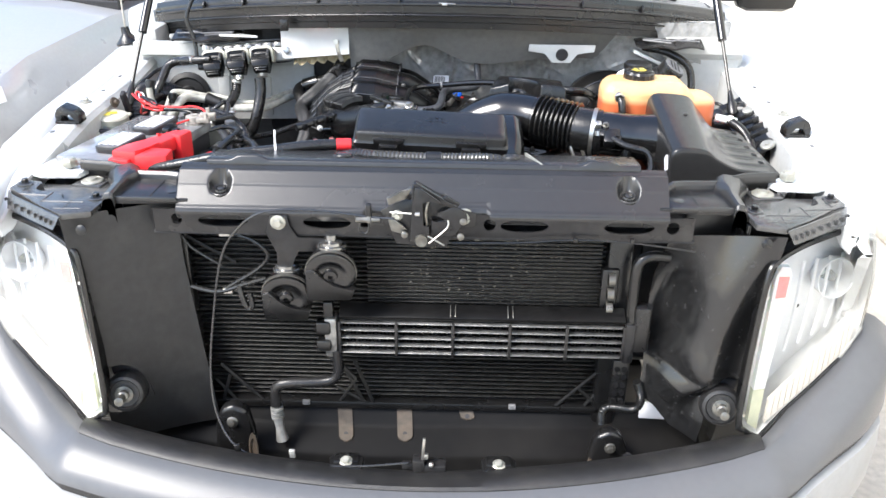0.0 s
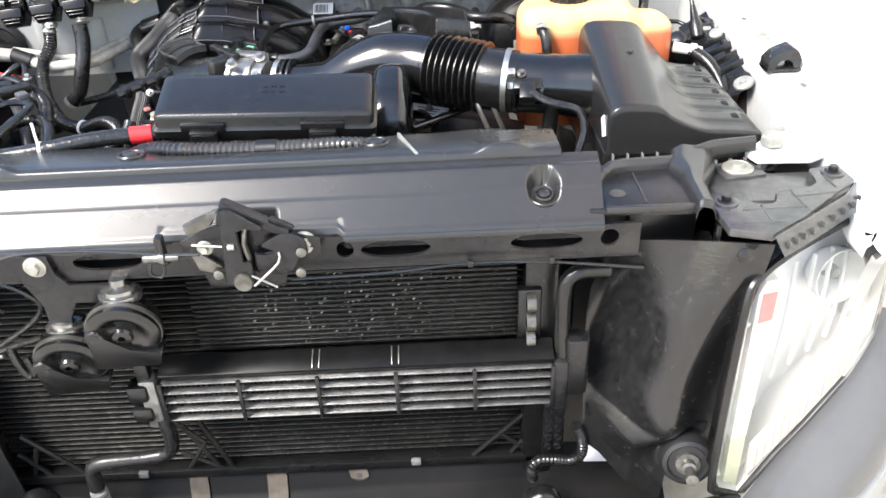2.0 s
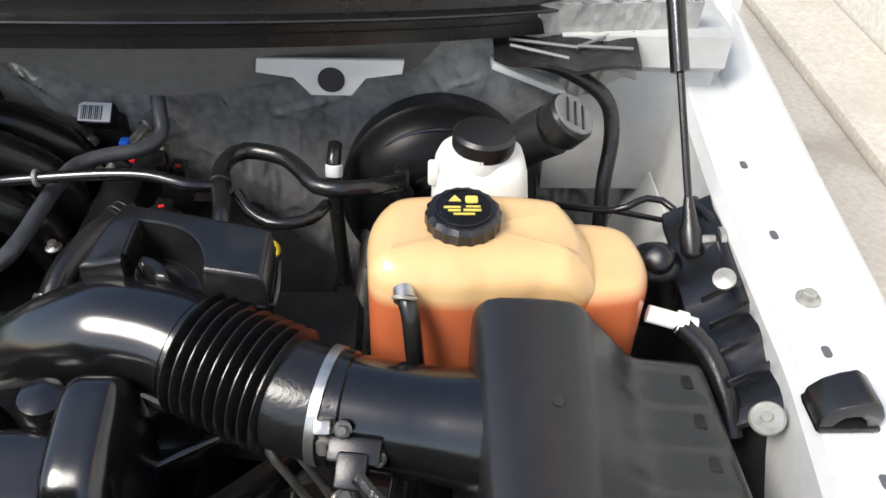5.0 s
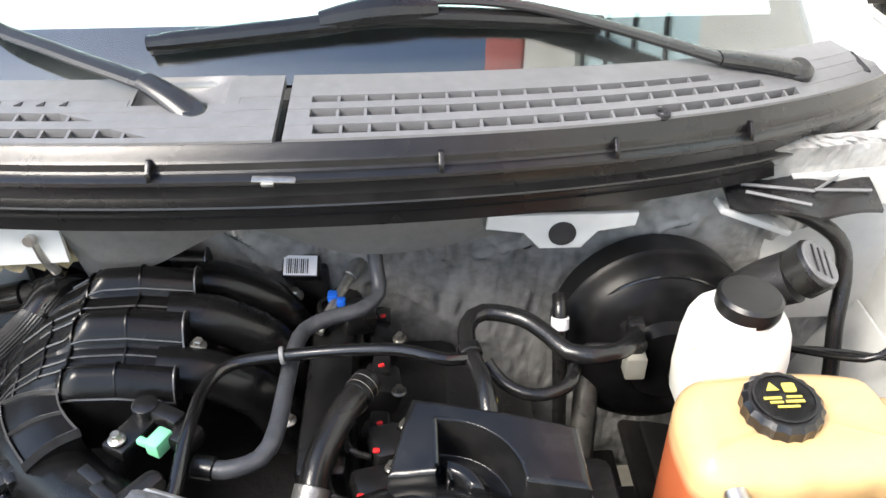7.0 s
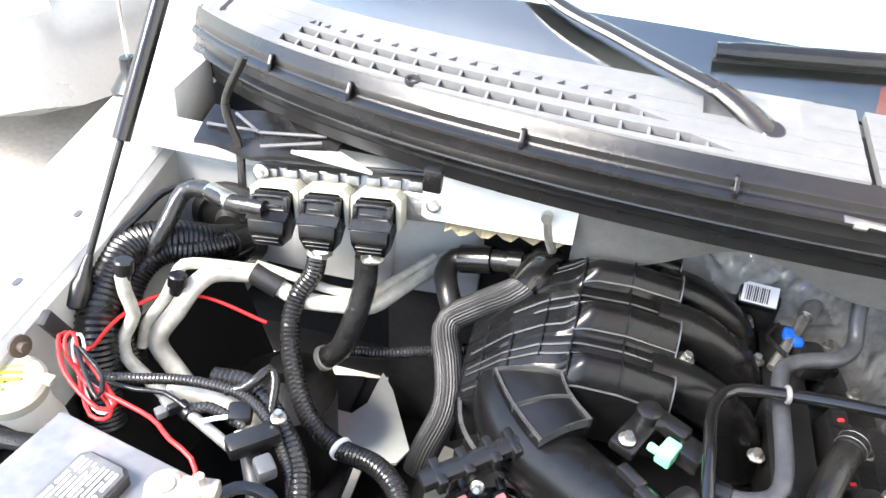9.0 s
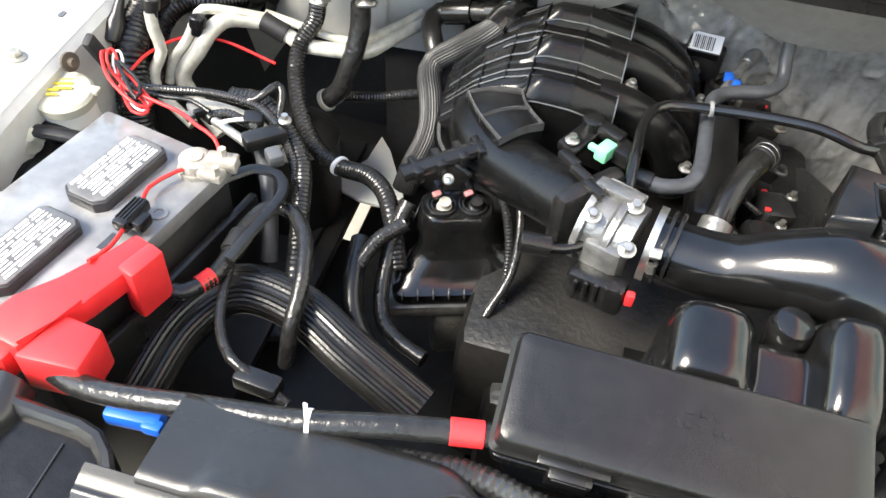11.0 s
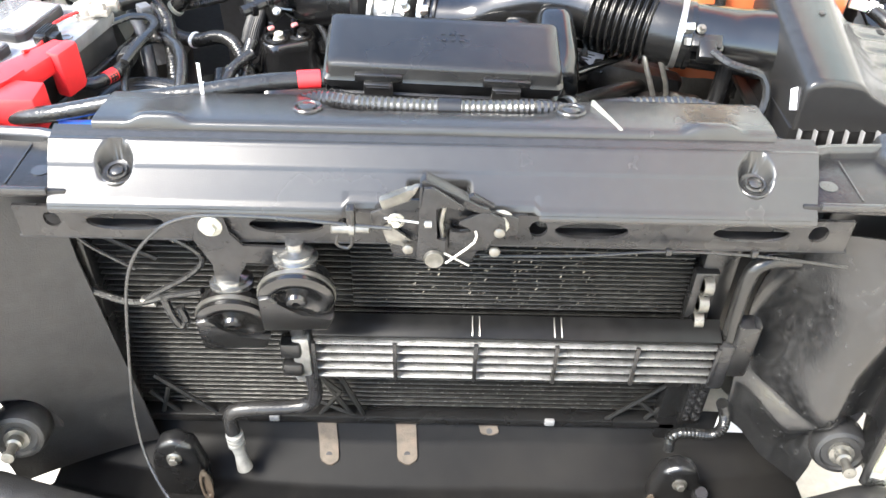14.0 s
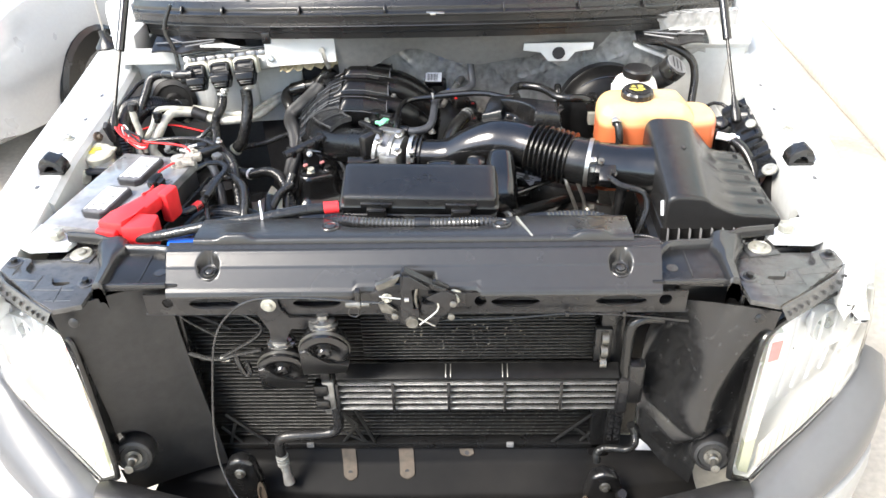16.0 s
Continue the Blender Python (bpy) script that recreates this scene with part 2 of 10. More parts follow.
def mat_tank():
    """Peach translucent tank wall; the coolant inside shows orange-red up to its level."""
    m = mat("coolant_tank", (0.63, 0.415, 0.2), 0.22, var=0.06, scale=18, sss=0.15)
    n, l = m.node_tree.nodes, m.node_tree.links
    b = n["Principled BSDF"]
    src = b.inputs["Base Color"].links[0].from_socket
    tc, sep, mr, mix = n.new("ShaderNodeTexCoord"), n.new("ShaderNodeSeparateXYZ"), n.new("ShaderNodeMapRange"), n.new("ShaderNodeMix")
    l.new(tc.outputs["Object"], sep.inputs["Vector"])
    mr.inputs["From Min"].default_value, mr.inputs["From Max"].default_value = 1.161, 1.147
    l.new(sep.outputs["Z"], mr.inputs["Value"])
    mix.data_type = "RGBA"
    mix.inputs[7].default_value = (0.5, 0.13, 0.05, 1)
    l.new(mr.outputs["Result"], mix.inputs["Factor"])
    l.new(src, mix.inputs[6])
    l.new(mix.outputs[2], b.inputs["Base Color"])
    return m


def mat_glass(name, color=(1, 1, 1), rough=0.02, ior=1.46):
    m = bpy.data.materials.new(name)
    m.use_nodes = True
    b = m.node_tree.nodes["Principled BSDF"]
    b.inputs["Base Color"].default_value = (*color, 1)
    b.inputs["Transmission Weight"].default_value = 1.0
    b.inputs["Roughness"].default_value = rough
    b.inputs["IOR"].default_value = ior
    return m


def mat_lens():
    """Thin clear moulding: see-through, with a skin that mirrors by its angle."""
    m = bpy.data.materials.new("clear_lens")
    m.use_nodes = True
    n, l = m.node_tree.nodes, m.node_tree.links
    n.remove(n["Principled BSDF"])
    clear, gloss, mix, fr = n.new("ShaderNodeBsdfTransparent"), n.new("ShaderNodeBsdfGlossy"), n.new("ShaderNodeMixShader"), n.new("ShaderNodeFresnel")
    clear.inputs["Color"].default_value = (0.98, 0.985, 0.985, 1)
    gloss.inputs["Roughness"].default_value = 0.03
    fr.inputs["IOR"].default_value = 1.45
    l.new(fr.outputs["Fac"], mix.inputs["Fac"])
    l.new(clear.outputs["BSDF"], mix.inputs[1])
    l.new(gloss.outputs["BSDF"], mix.inputs[2])
    l.new(mix.outputs["Shader"], n["Material Output"].inputs["Surface"])
    return m


def mat_concrete(name, color, patch, scale=0.7):
    m = mat(name, color, 0.85, var=0.12, scale=40, bump=0.5, bump_scale=90, dirt=patch, dirt_amount=0.8, dirt_scale=scale)
    return m


M_FILM, M_TANK = mat_film(), mat_tank()
M_GLASS = mat_glass("windscreen_glass", (0.8, 0.88, 0.87), 0.01, 2.0)
M_LENS = mat_lens()
M_GROUND = mat_concrete("worn_concrete", (0.5, 0.465, 0.41), (0.3, 0.265, 0.22), 2.2)
M_KERB = mat_concrete("pale_strip_concrete", (0.58, 0.54, 0.47), (0.46, 0.42, 0.36), 2.0)
M_TEAL = mat("pale_teal_panel", (0.62, 0.8, 0.82), 0.4, var=0.05)
M_PINK = mat("pinkish_reflector", (0.8, 0.3, 0.28), 0.3, var=0.1)
M_REDWALL = mat_concrete("red_painted_render", (0.5, 0.12, 0.1), (0.42, 0.1, 0.09), 2.0)
M_WALLP = mat_concrete("whitewashed_wall", (0.72, 0.70, 0.64), (0.55, 0.5, 0.42), 0.9)


# ---- mesh tools ----
def fresh():
    return bmesh.new()


def thing(name, at, label, category, group="", kind=""):
    ob = new(name)
    ob.location = at
    ob.empty_display_size = 0.05
    return tagged(ob, label, category, group, kind)


def part(name, bm, material, parent=None, label="", sharp=35):
    """One mesh object, built in world coordinates, under a thing or a part."""
    bmesh.ops.recalc_face_normals(bm, faces=bm.faces)
    me = bpy.data.meshes.new(name)
    bm.to_mesh(me)
    bm.free()
    me.materials.append(material)
    me.polygons.foreach_set("use_smooth", [True] * len(me.polygons))
    me.set_sharp_from_angle(angle=radians(sharp))
    ob = new(name, me)
    if parent is not None:
        ob.parent = parent
        ob.matrix_parent_inverse = Matrix.Translation(-parent.location)
    if label:
        ob["label"] = label
    return ob


def box(bm, c, s, bev=0.004, turn=None, seg=2):
    """A rounded box; turn: degrees (x, y, z)."""
    m = Matrix.Translation(c)
    if turn:
        m = m @ pose(0, 0, 0, *turn)
    r = bmesh.ops.create_cube(bm, size=1.0, matrix=m @ Matrix.Diagonal((*s, 1)))
    if bev:
        edges = {e for v in r["verts"] for e in v.link_edges}
        bmesh.ops.bevel(bm, geom=list(edges), offset=min(bev, 0.45 * min(s)), segments=seg, affect="EDGES", profile=0.5)
    return bm


def lift(axis, u, v, w):
    """A point from two plane coordinates and the one along the axis."""
    return {"x": (w, u, v), "y": (u, w, v), "z": (u, v, w)}[axis]


def prism(bm, poly, axis, a, b, bev=0.0, seg=2):
    """A flat outline pushed along an axis from a to b."""
    lo = [bm.verts.new(lift(axis, u, v, a)) for u, v in poly]
    hi = [bm.verts.new(lift(axis, u, v, b)) for u, v in poly]
    n = len(poly)
    bm.faces.new(lo[::-1])
    bm.faces.new(hi)
    for i in range(n):
        bm.faces.new((lo[i], lo[(i + 1) % n], hi[(i + 1) % n], hi[i]))
    if bev:
        edges = {e for v in lo + hi for e in v.link_edges}
        bmesh.ops.bevel(bm, geom=list(edges), offset=bev, segments=seg, affect="EDGES", profile=0.5)
    return bm


def rrect(w, h, r, n=4, cu=0.0, cv=0.0):
    pts = []
    for k, (sx, sy) in enumerate(((1, 1), (-1, 1), (-1, -1), (1, -1))):
        for i in range(n + 1):
            a = (k + i / n) * math.pi / 2
            pts.append((cu + sx * (w / 2 - r) + r * math.cos(a), cv + sy * (h / 2 - r) + r * math.sin(a)))
    return pts


def rings(bm, loops, cap=True, close=False):
    """Skin a row of equal loops of points."""
    vs = [[bm.verts.new(p) for p in lp] for lp in loops]
    n = len(vs[0])
    for a, b in zip(vs, vs[1:] + ([vs[0]] if close else [])):
        for i in range(n):
            bm.faces.new((a[i], a[(i + 1) % n], b[(i + 1) % n], b[i]))
    if cap and not close:
        bm.faces.new(vs[0][::-1])
        bm.faces.new(vs[-1])
    return bm


def smooth_line(pts, step=0.012):
    """A rounded line through the points (Catmull-Rom), in about even steps."""
    p = [Vector(q) for q in pts]
    if len(p) == 2:
        k = max(1, int((p[1] - p[0]).length / step))
        return [p[0].lerp(p[1], i / k) for i in range(k + 1)]
    p = [2 * p[0] - p[1]] + p + [2 * p[-1] - p[-2]]
    out = []
    for i in range(1, len(p) - 2):
        a, b, c, d = p[i - 1:i + 3]
        k = max(2, int((c - b).length / step))
        for j in range(k):
            t = j / k
            out.append(0.5 * (2 * b + (c - a) * t + (2 * a - 5 * b + 4 * c - d) * t * t + (3 * b - a - 3 * c + d) * t ** 3))
    return out + [p[-2]]


def tube(bm, pts, r, seg=12, step=0.012, ridge=0.0, pitch=0.006, cap=True, flat=1.0, raw=False, flutes=0.0):
    """A round hose along a line. ridge: depth of its corrugation; r: a number or a function of 0..1."""
    if ridge:
        step = pitch / 2
    line = [Vector(q) for q in pts] if raw else smooth_line(pts, step)
    n = len(line)
    up = Vector((0, 0, 1))
    d0 = (line[1] - line[0]).normalized()
    if abs(d0.z) > 0.9:
        up = Vector((1, 0, 0))
    side = d0.cross(up).normalized()
    loops = []
    for i, c in enumerate(line):
        d = (line[min(i + 1, n - 1)] - line[max(i - 1, 0)]).normalized()
        side = (side - d * side.dot(d)).normalized()
        nrm = side.cross(d)
        rad = r(i / (n - 1)) if callable(r) else r
        if ridge:
            rad -= ridge * (i % 2)
        loops.append([c + (side * math.cos(2 * math.pi * k / seg) + nrm * flat * math.sin(2 * math.pi * k / seg)) * rad * (1 - flutes * (k % 2)) for k in range(seg)])
    return rings(bm, loops, cap)


def lathe(bm, prof, at, axis=(0, 0, 1), seg=24, lobes=0, depth=0.0):
    """A turned body: (radius, height) pairs along an axis. lobes: grip ribs round it."""
    q = Vector((0, 0, 1)).rotation_difference(Vector(axis).normalized()).to_matrix()
    loops = []
    for r, h in prof:
        lp = []
        for k in range(seg):
            a = 2 * math.pi * k / seg
            rr = max(r, 0.0002) * (1 - (depth if lobes and (k % 2) else 0.0))
            lp.append(Vector(at) + q @ Vector((rr * math.cos(a), rr * math.sin(a), h)))
        loops.append(lp)
    return rings(bm, loops)


def sheet(bm, f, nu, nv, thick=(0, 0, -0.004)):
    """A curved plate: f(u, v) gives its face for 0..1; thick: the way to its other face."""
    t = Vector(thick)
    top = [[bm.verts.new(f(i / nu, j / nv)) for j in range(nv + 1)] for i in range(nu + 1)]
    low = [[bm.verts.new(Vector(f(i / nu, j / nv)) + t) for j in range(nv + 1)] for i in range(nu + 1)]
    for i in range(nu):
        for j in range(nv):
            bm.faces.new((top[i][j], top[i + 1][j], top[i + 1][j + 1], top[i][j + 1]))
            bm.faces.new((low[i][j], low[i][j + 1], low[i + 1][j + 1], low[i + 1][j]))
    for i in range(nu):
        bm.faces.new((top[i][0], low[i][0], low[i + 1][0], top[i + 1][0]))
        bm.faces.new((top[i][nv], top[i + 1][nv], low[i + 1][nv], low[i][nv]))
    for j in range(nv):
        bm.faces.new((top[0][j], top[0][j + 1], low[0][j + 1], low[0][j]))
        bm.faces.new((top[nu][j], low[nu][j], low[nu][j + 1], top[nu][j + 1]))
    return bm


def soft_ring(poly, k=4):
    """A closed outline rounded through its points."""
    n, out = len(poly), []
    for i in range(n):
        a, b, c, d = (Vector(poly[(i + j) % n]) for j in (-1, 0, 1, 2))
        for j in range(k):
            t = j / k
            out.append(0.5 * (2 * b + (c - a) * t + (2 * a - 5 * b + 4 * c - d) * t * t + (3 * b - a - 3 * c + d) * t ** 3))
    return out


def shrink(ring, d):
    """The outline drawn inwards by d; it runs anticlockwise."""
    n, out = len(ring), []
    for i in range(n):
        t = (ring[(i + 1) % n] - ring[i - 1]).normalized()
        out.append(ring[i] + Vector((-t.y, t.x)) * d)
    return out


def pillow(bm, poly, z0, z1, r, k=4, rise=None, steps=6, wave=None):
    """A moulded body: an outline in plan pushed up from z0 to z1, with a rolled upper edge. rise(x, y) lifts its top; wave(x, y) moves its wall in y."""
    ring = soft_ring([Vector(p) for p in poly], k)
    if sum(a.x * b.y - b.x * a.y for a, b in zip(ring, ring[1:] + ring[:1])) < 0:
        ring = ring[::-1]
    lift_by = rise or (lambda x, y: 0.0)
    push = [wave(p.x, p.y) if wave else 0.0 for p in ring]
    loops = [[(p.x, p.y + w, z0) for p, w in zip(ring, push)]]
    for j in range(steps + 1):
        a = j / steps * math.pi / 2
        loops.append([(p.x, p.y + w * math.cos(a), z1 - r + r * math.sin(a) + lift_by(p.x, p.y)) for p, w in zip(shrink(ring, r * (1 - math.cos(a))), push)])
    mid = sum((Vector(p) for p in loops[-1]), Vector()) / len(ring)
    for q in (0.7, 0.35, 0.02):
        loops.append([tuple(mid.lerp(Vector((p[0], p[1], p[2])), q) + Vector((0, 0, 0.0015 * (1 - q)))) for p in loops[steps + 1]])
    return rings(bm, loops)


def lerp_table(x, xs, ys):
    return float(np.interp(x, xs, ys))


def bolt(parent, at, r=0.008, axis=(0, 0, 1), material=None, name="bolt", washer=1.7, label=""):
    """A hex head on a round flange."""
    bm = fresh()
    lathe(bm, [(r * washer, 0), (r * washer, 0.002), (r * washer * 0.75, 0.0035), (0, 0.0035)], at, axis, 18)
    lathe(bm, [(r, 0.003), (r, 0.009), (r * 0.85, 0.0105), (0, 0.0105)], at, axis, 6)
    return part(name, bm, material or M_PIN, parent, label, 25)


def push_pin(parent, at, r=0.017, axis=(0, 0, 1)):
    bm = fresh()
    lathe(bm, [(r, -0.002), (r, 0.002), (r * 0.92, 0.004), (r * 0.8, 0.0035), (r * 0.72, 0.001), (r * 0.62, 0.001), (r * 0.58, 0.004), (r * 0.4, 0.0052), (0, 0.0055)], at, axis, 24)
    return part("push_pin", bm, M_SHIELD, parent, "", 25)

# ---- the ground and what stands round the truck ----
def build_ground():
    bm = fresh()
    sheet(bm, lambda u, v: (-60 + 120 * u, -60 + 120 * v, 0.0), 24, 24, (0, 0, -0.2))
    tagged(part("ground", bm, M_GROUND), "worn sun-bleached concrete yard floor with stains", "ground", kind="structure")
    bm = fresh()
    box(bm, (2.38, 2.0, 0.03), (0.42, 24, 0.06), 0.012)
    tagged(part("kerb_strip", bm, M_KERB), "pale concrete strip along the foot of the wall", "kerb", kind="structure")
    bm = fresh()
    box(bm, (2.72, 2.0, 1.5), (0.25, 24, 3.0), 0.01)
    box(bm, (2.72, 2.0, 5.9), (0.25, 24, 1.6), 0.01)
    for k in range(6):
        box(bm, (2.72, -8.6 + 4.2 * k, 4.05), (0.25, 1.2, 2.1), 0.01)
    tagged(part("wall_east", bm, M_WALLP), "whitewashed masonry wall with a dirty foot", "wall", kind="structure")
    bm = fresh()
    box(bm, (2.70, 2.0, 7.6), (0.3, 24, 1.8), 0.02)
    tagged(part("wall_coping", bm, M_REDWALL), "red painted upper band of the wall", "wall", kind="structure")
    for k in range(5):
        w = thing("window_%d" % (k + 1), (2.72, -6.5 + 4.2 * k, 3.0), "tall factory window with a dark steel grid of panes", "window", kind="structure")
        for i in range(5):
            bm = fresh()
            box(bm, (2.70, -8.0 + 4.2 * k + 0.75 * i, 4.05), (0.06, 0.05, 2.1), 0.005)
            part("upright", bm, M_PLASTIC, w)
        for j in range(5):
            bm = fresh()
            box(bm, (2.70, -6.5 + 4.2 * k, 3.02 + 0.515 * j), (0.05, 3.0, 0.04), 0.005)
            part("bar", bm, M_PLASTIC, w)
            if j < 4:
                for i in range(4):
                    bm = fresh()
                    box(bm, (2.72, -7.625 + 4.2 * k + 0.75 * i, 3.28 + 0.515 * j), (0.008, 0.7, 0.475), 0)
                    part("pane", bm, M_TEAL, w)
    bm = fresh()
    box(bm, (2.52, 5.3, 1.5), (0.16, 0.45, 3.0), 0.01)
    tagged(part("wall_pier", bm, M_WALLP), "whitewashed pier standing out of the wall", "wall", kind="structure")


build_ground()


# ---- the truck's body ----
truck = thing("pickup_truck", (0, 1.0, 0), "white pickup truck with open engine bay, grille removed, on concrete", "pickup truck")
FY = (-0.05, 0.08, 0.2, 0.43, 0.72, 1.05, 1.5, 2.2)
FOUT = (0.808, 0.872, 0.903, 0.926, 0.942, 0.956, 0.968, 0.98)
FIN = (0.79, 0.80, 0.79, 0.812, 0.815, 0.83, 0.86, 0.88)
FZ = (1.05, 1.09, 1.115, 1.128, 1.14, 1.165, 1.2, 1.22)


def build_fender(s):
    bm = fresh()
    loops = []
    for k in range(45):
        y = -0.05 + 2.25 * k / 44
        xi, xo, z = (lerp_table(y, FY, t) for t in (FIN, FOUT, FZ))
        fl = min(0.012, z - 1.0)
        outer = [(xi, z - 0.05), (xi + 0.002, z - fl - 0.003), (xi + 0.006, z - fl), (xi + 0.42 * (xo - xi), z - fl), (xi + 0.5 * (xo - xi), z - 0.002),
                 (xi + 0.62 * (xo - xi), z + 0.004), (xo - 0.022, z + 0.004), (xo - 0.006, z - 0.002), (xo + 0.006, z - 0.018),
                 (xo + 0.022, z - 0.09), (xo + 0.03, z - 0.22), (xo + 0.028, z - 0.34), (xo + 0.01, 0.70)]
        low = lerp_table(y, (-0.05, 0.02, 0.05, 0.08, 0.16), (1.02, 0.985, 0.935, 0.86, 0.70))
        outer = [(x, max(zz, low - 0.0004 * i)) for i, (x, zz) in enumerate(outer)]
        inner = [(x - (0.006 if i > 6 else -0.002), zz - 0.006) for i, (x, zz) in enumerate(outer)][::-1]
        loops.append([(s * x, y, zz) for x, zz in outer + inner])
    rings(bm, loops, False)
    for end in (loops[0], loops[-1]):
        vs = [bm.verts.new(p) for p in end]
        m = len(vs)
        for i in range(m // 2 - 1):
            bm.faces.new((vs[i], vs[i + 1], vs[m - 2 - i], vs[m - 1 - i]))
    bmesh.ops.remove_doubles(bm, verts=bm.verts, dist=1e-5)
    f = part("fender", bm, M_WHITE, truck)
    bm = fresh()
    loops = []
    for k in range(25):
        y = 0.26 + 0.74 * k / 24
        xi, z = lerp_table(y, FY, FIN) + 0.004, lerp_table(y, FY, FZ) - 0.014
        loops.append([(s * a, y, b) for a, b in ((xi, z), (xi - 0.012, z - 0.012), (xi - 0.014, z - 0.06), (xi - 0.016, z - 0.1), (xi - 0.02, z - 0.14), (xi - 0.026, z - 0.17),
                                                 (xi - 0.01, z - 0.17), (xi - 0.004, z - 0.14), (xi, z - 0.12), (xi + 0.006, z - 0.1), (xi + 0.02, z - 0.01))])
    rings(bm, loops)
    part("inner_fender", bm, M_PRIMER, truck, "dusty white inner wheel apron")
    bm = fresh()
    sheet(bm, lambda u, v: (s * (lerp_table(0.24 + 0.76 * v, FY, FIN) - 0.018 - 0.1 * u), 0.24 + 0.76 * v, 0.975 - 0.34 * u), 8, 16, (s * 0.004, 0, 0))
    part("apron_liner", bm, M_SOFT, truck, "black lower apron liner")
    # rubber stop for the hood
    bm = fresh()
    # an arched block with an eye through it, on a thin foot
    arch = [(0.80, 1.112), (0.80, 1.131), (0.811, 1.144), (0.826, 1.149), (0.838, 1.155), (0.849, 1.147), (0.856, 1.133), (0.854, 1.112), (0.843, 1.112), (0.843, 1.131), (0.834, 1.138), (0.819, 1.136), (0.812, 1.128), (0.812, 1.112)]
    prism(bm, [(s * a, b) for a, b in arch], "y", 0.358, 0.396, 0.003)
    box(bm, (s * 0.828, 0.377, 1.117), (0.056, 0.042, 0.006), 0.002)
    part("rubber_stop", bm, M_RUBBER, f, "black rubber hood stop")
    for bx, by in ((0.858, 0.25), (0.852, 0.52), (0.857, 0.205)):
        bolt(f, (s * bx, by, lerp_table(by, FY, FZ) - 0.011), 0.0075, material=M_PIN)
    for hx, hy in ((0.842, 0.31), (0.845, 0.45), (0.85, 0.62), (0.855, 0.75)):
        bm = fresh()
        prism(bm, [(s * hx + a, hy + b) for a, b in rrect(0.008, 0.014, 0.003, 3)], "z", lerp_table(hy, FY, FZ) - 0.013, lerp_table(hy, FY, FZ) - 0.0105)
        part("slot", bm, M_FASCIA, f)
    # raised pull bolt at the front of the fender
    bm = fresh()
    at = (s * 0.729, 0.136, 1.084)
    prism(bm, [(s * a, b) for a, b in ((0.69, 0.135), (0.70, 0.105), (0.775, 0.10), (0.81, 0.12), (0.80, 0.20), (0.755, 0.185), (0.72, 0.155))], "z", 1.076, 1.088, 0.003)
    part("fender_bracket", bm, M_WHITE, f)
    bm = fresh()
    lathe(bm, [(0.0065, 0), (0.0065, 0.008), (0.016, 0.009), (0.0165, 0.0105), (0.0165, 0.021), (0.0145, 0.0235), (0.012, 0.0235), (0.0115, 0.021), (0, 0.021)], at, (0, 0, 1), 6)
    lathe(bm, [(0.011, 0.019), (0.011, 0.0245), (0.0095, 0.026), (0, 0.0262)], at, (0, 0, 1), 18)
    part("hood_adjuster", bm, M_PIN, f, "pale threaded hood height adjuster")
    return f


fender_left, fender_right = build_fender(-1), build_fender(1)


# cowl: front lip, groove, ledge and the grille behind it
def cowl_y(x):
    return 0.752 + 0.30 * x * x + 0.22 * x ** 4


def cowl_z(x):
    return 1.348 - 0.09 * x * x - 0.05 * x ** 4


def cowl_point(x, dy, dz):
    return (x, cowl_y(x) + dy * (1 - 0.15 * abs(x)), cowl_z(x) + dz)


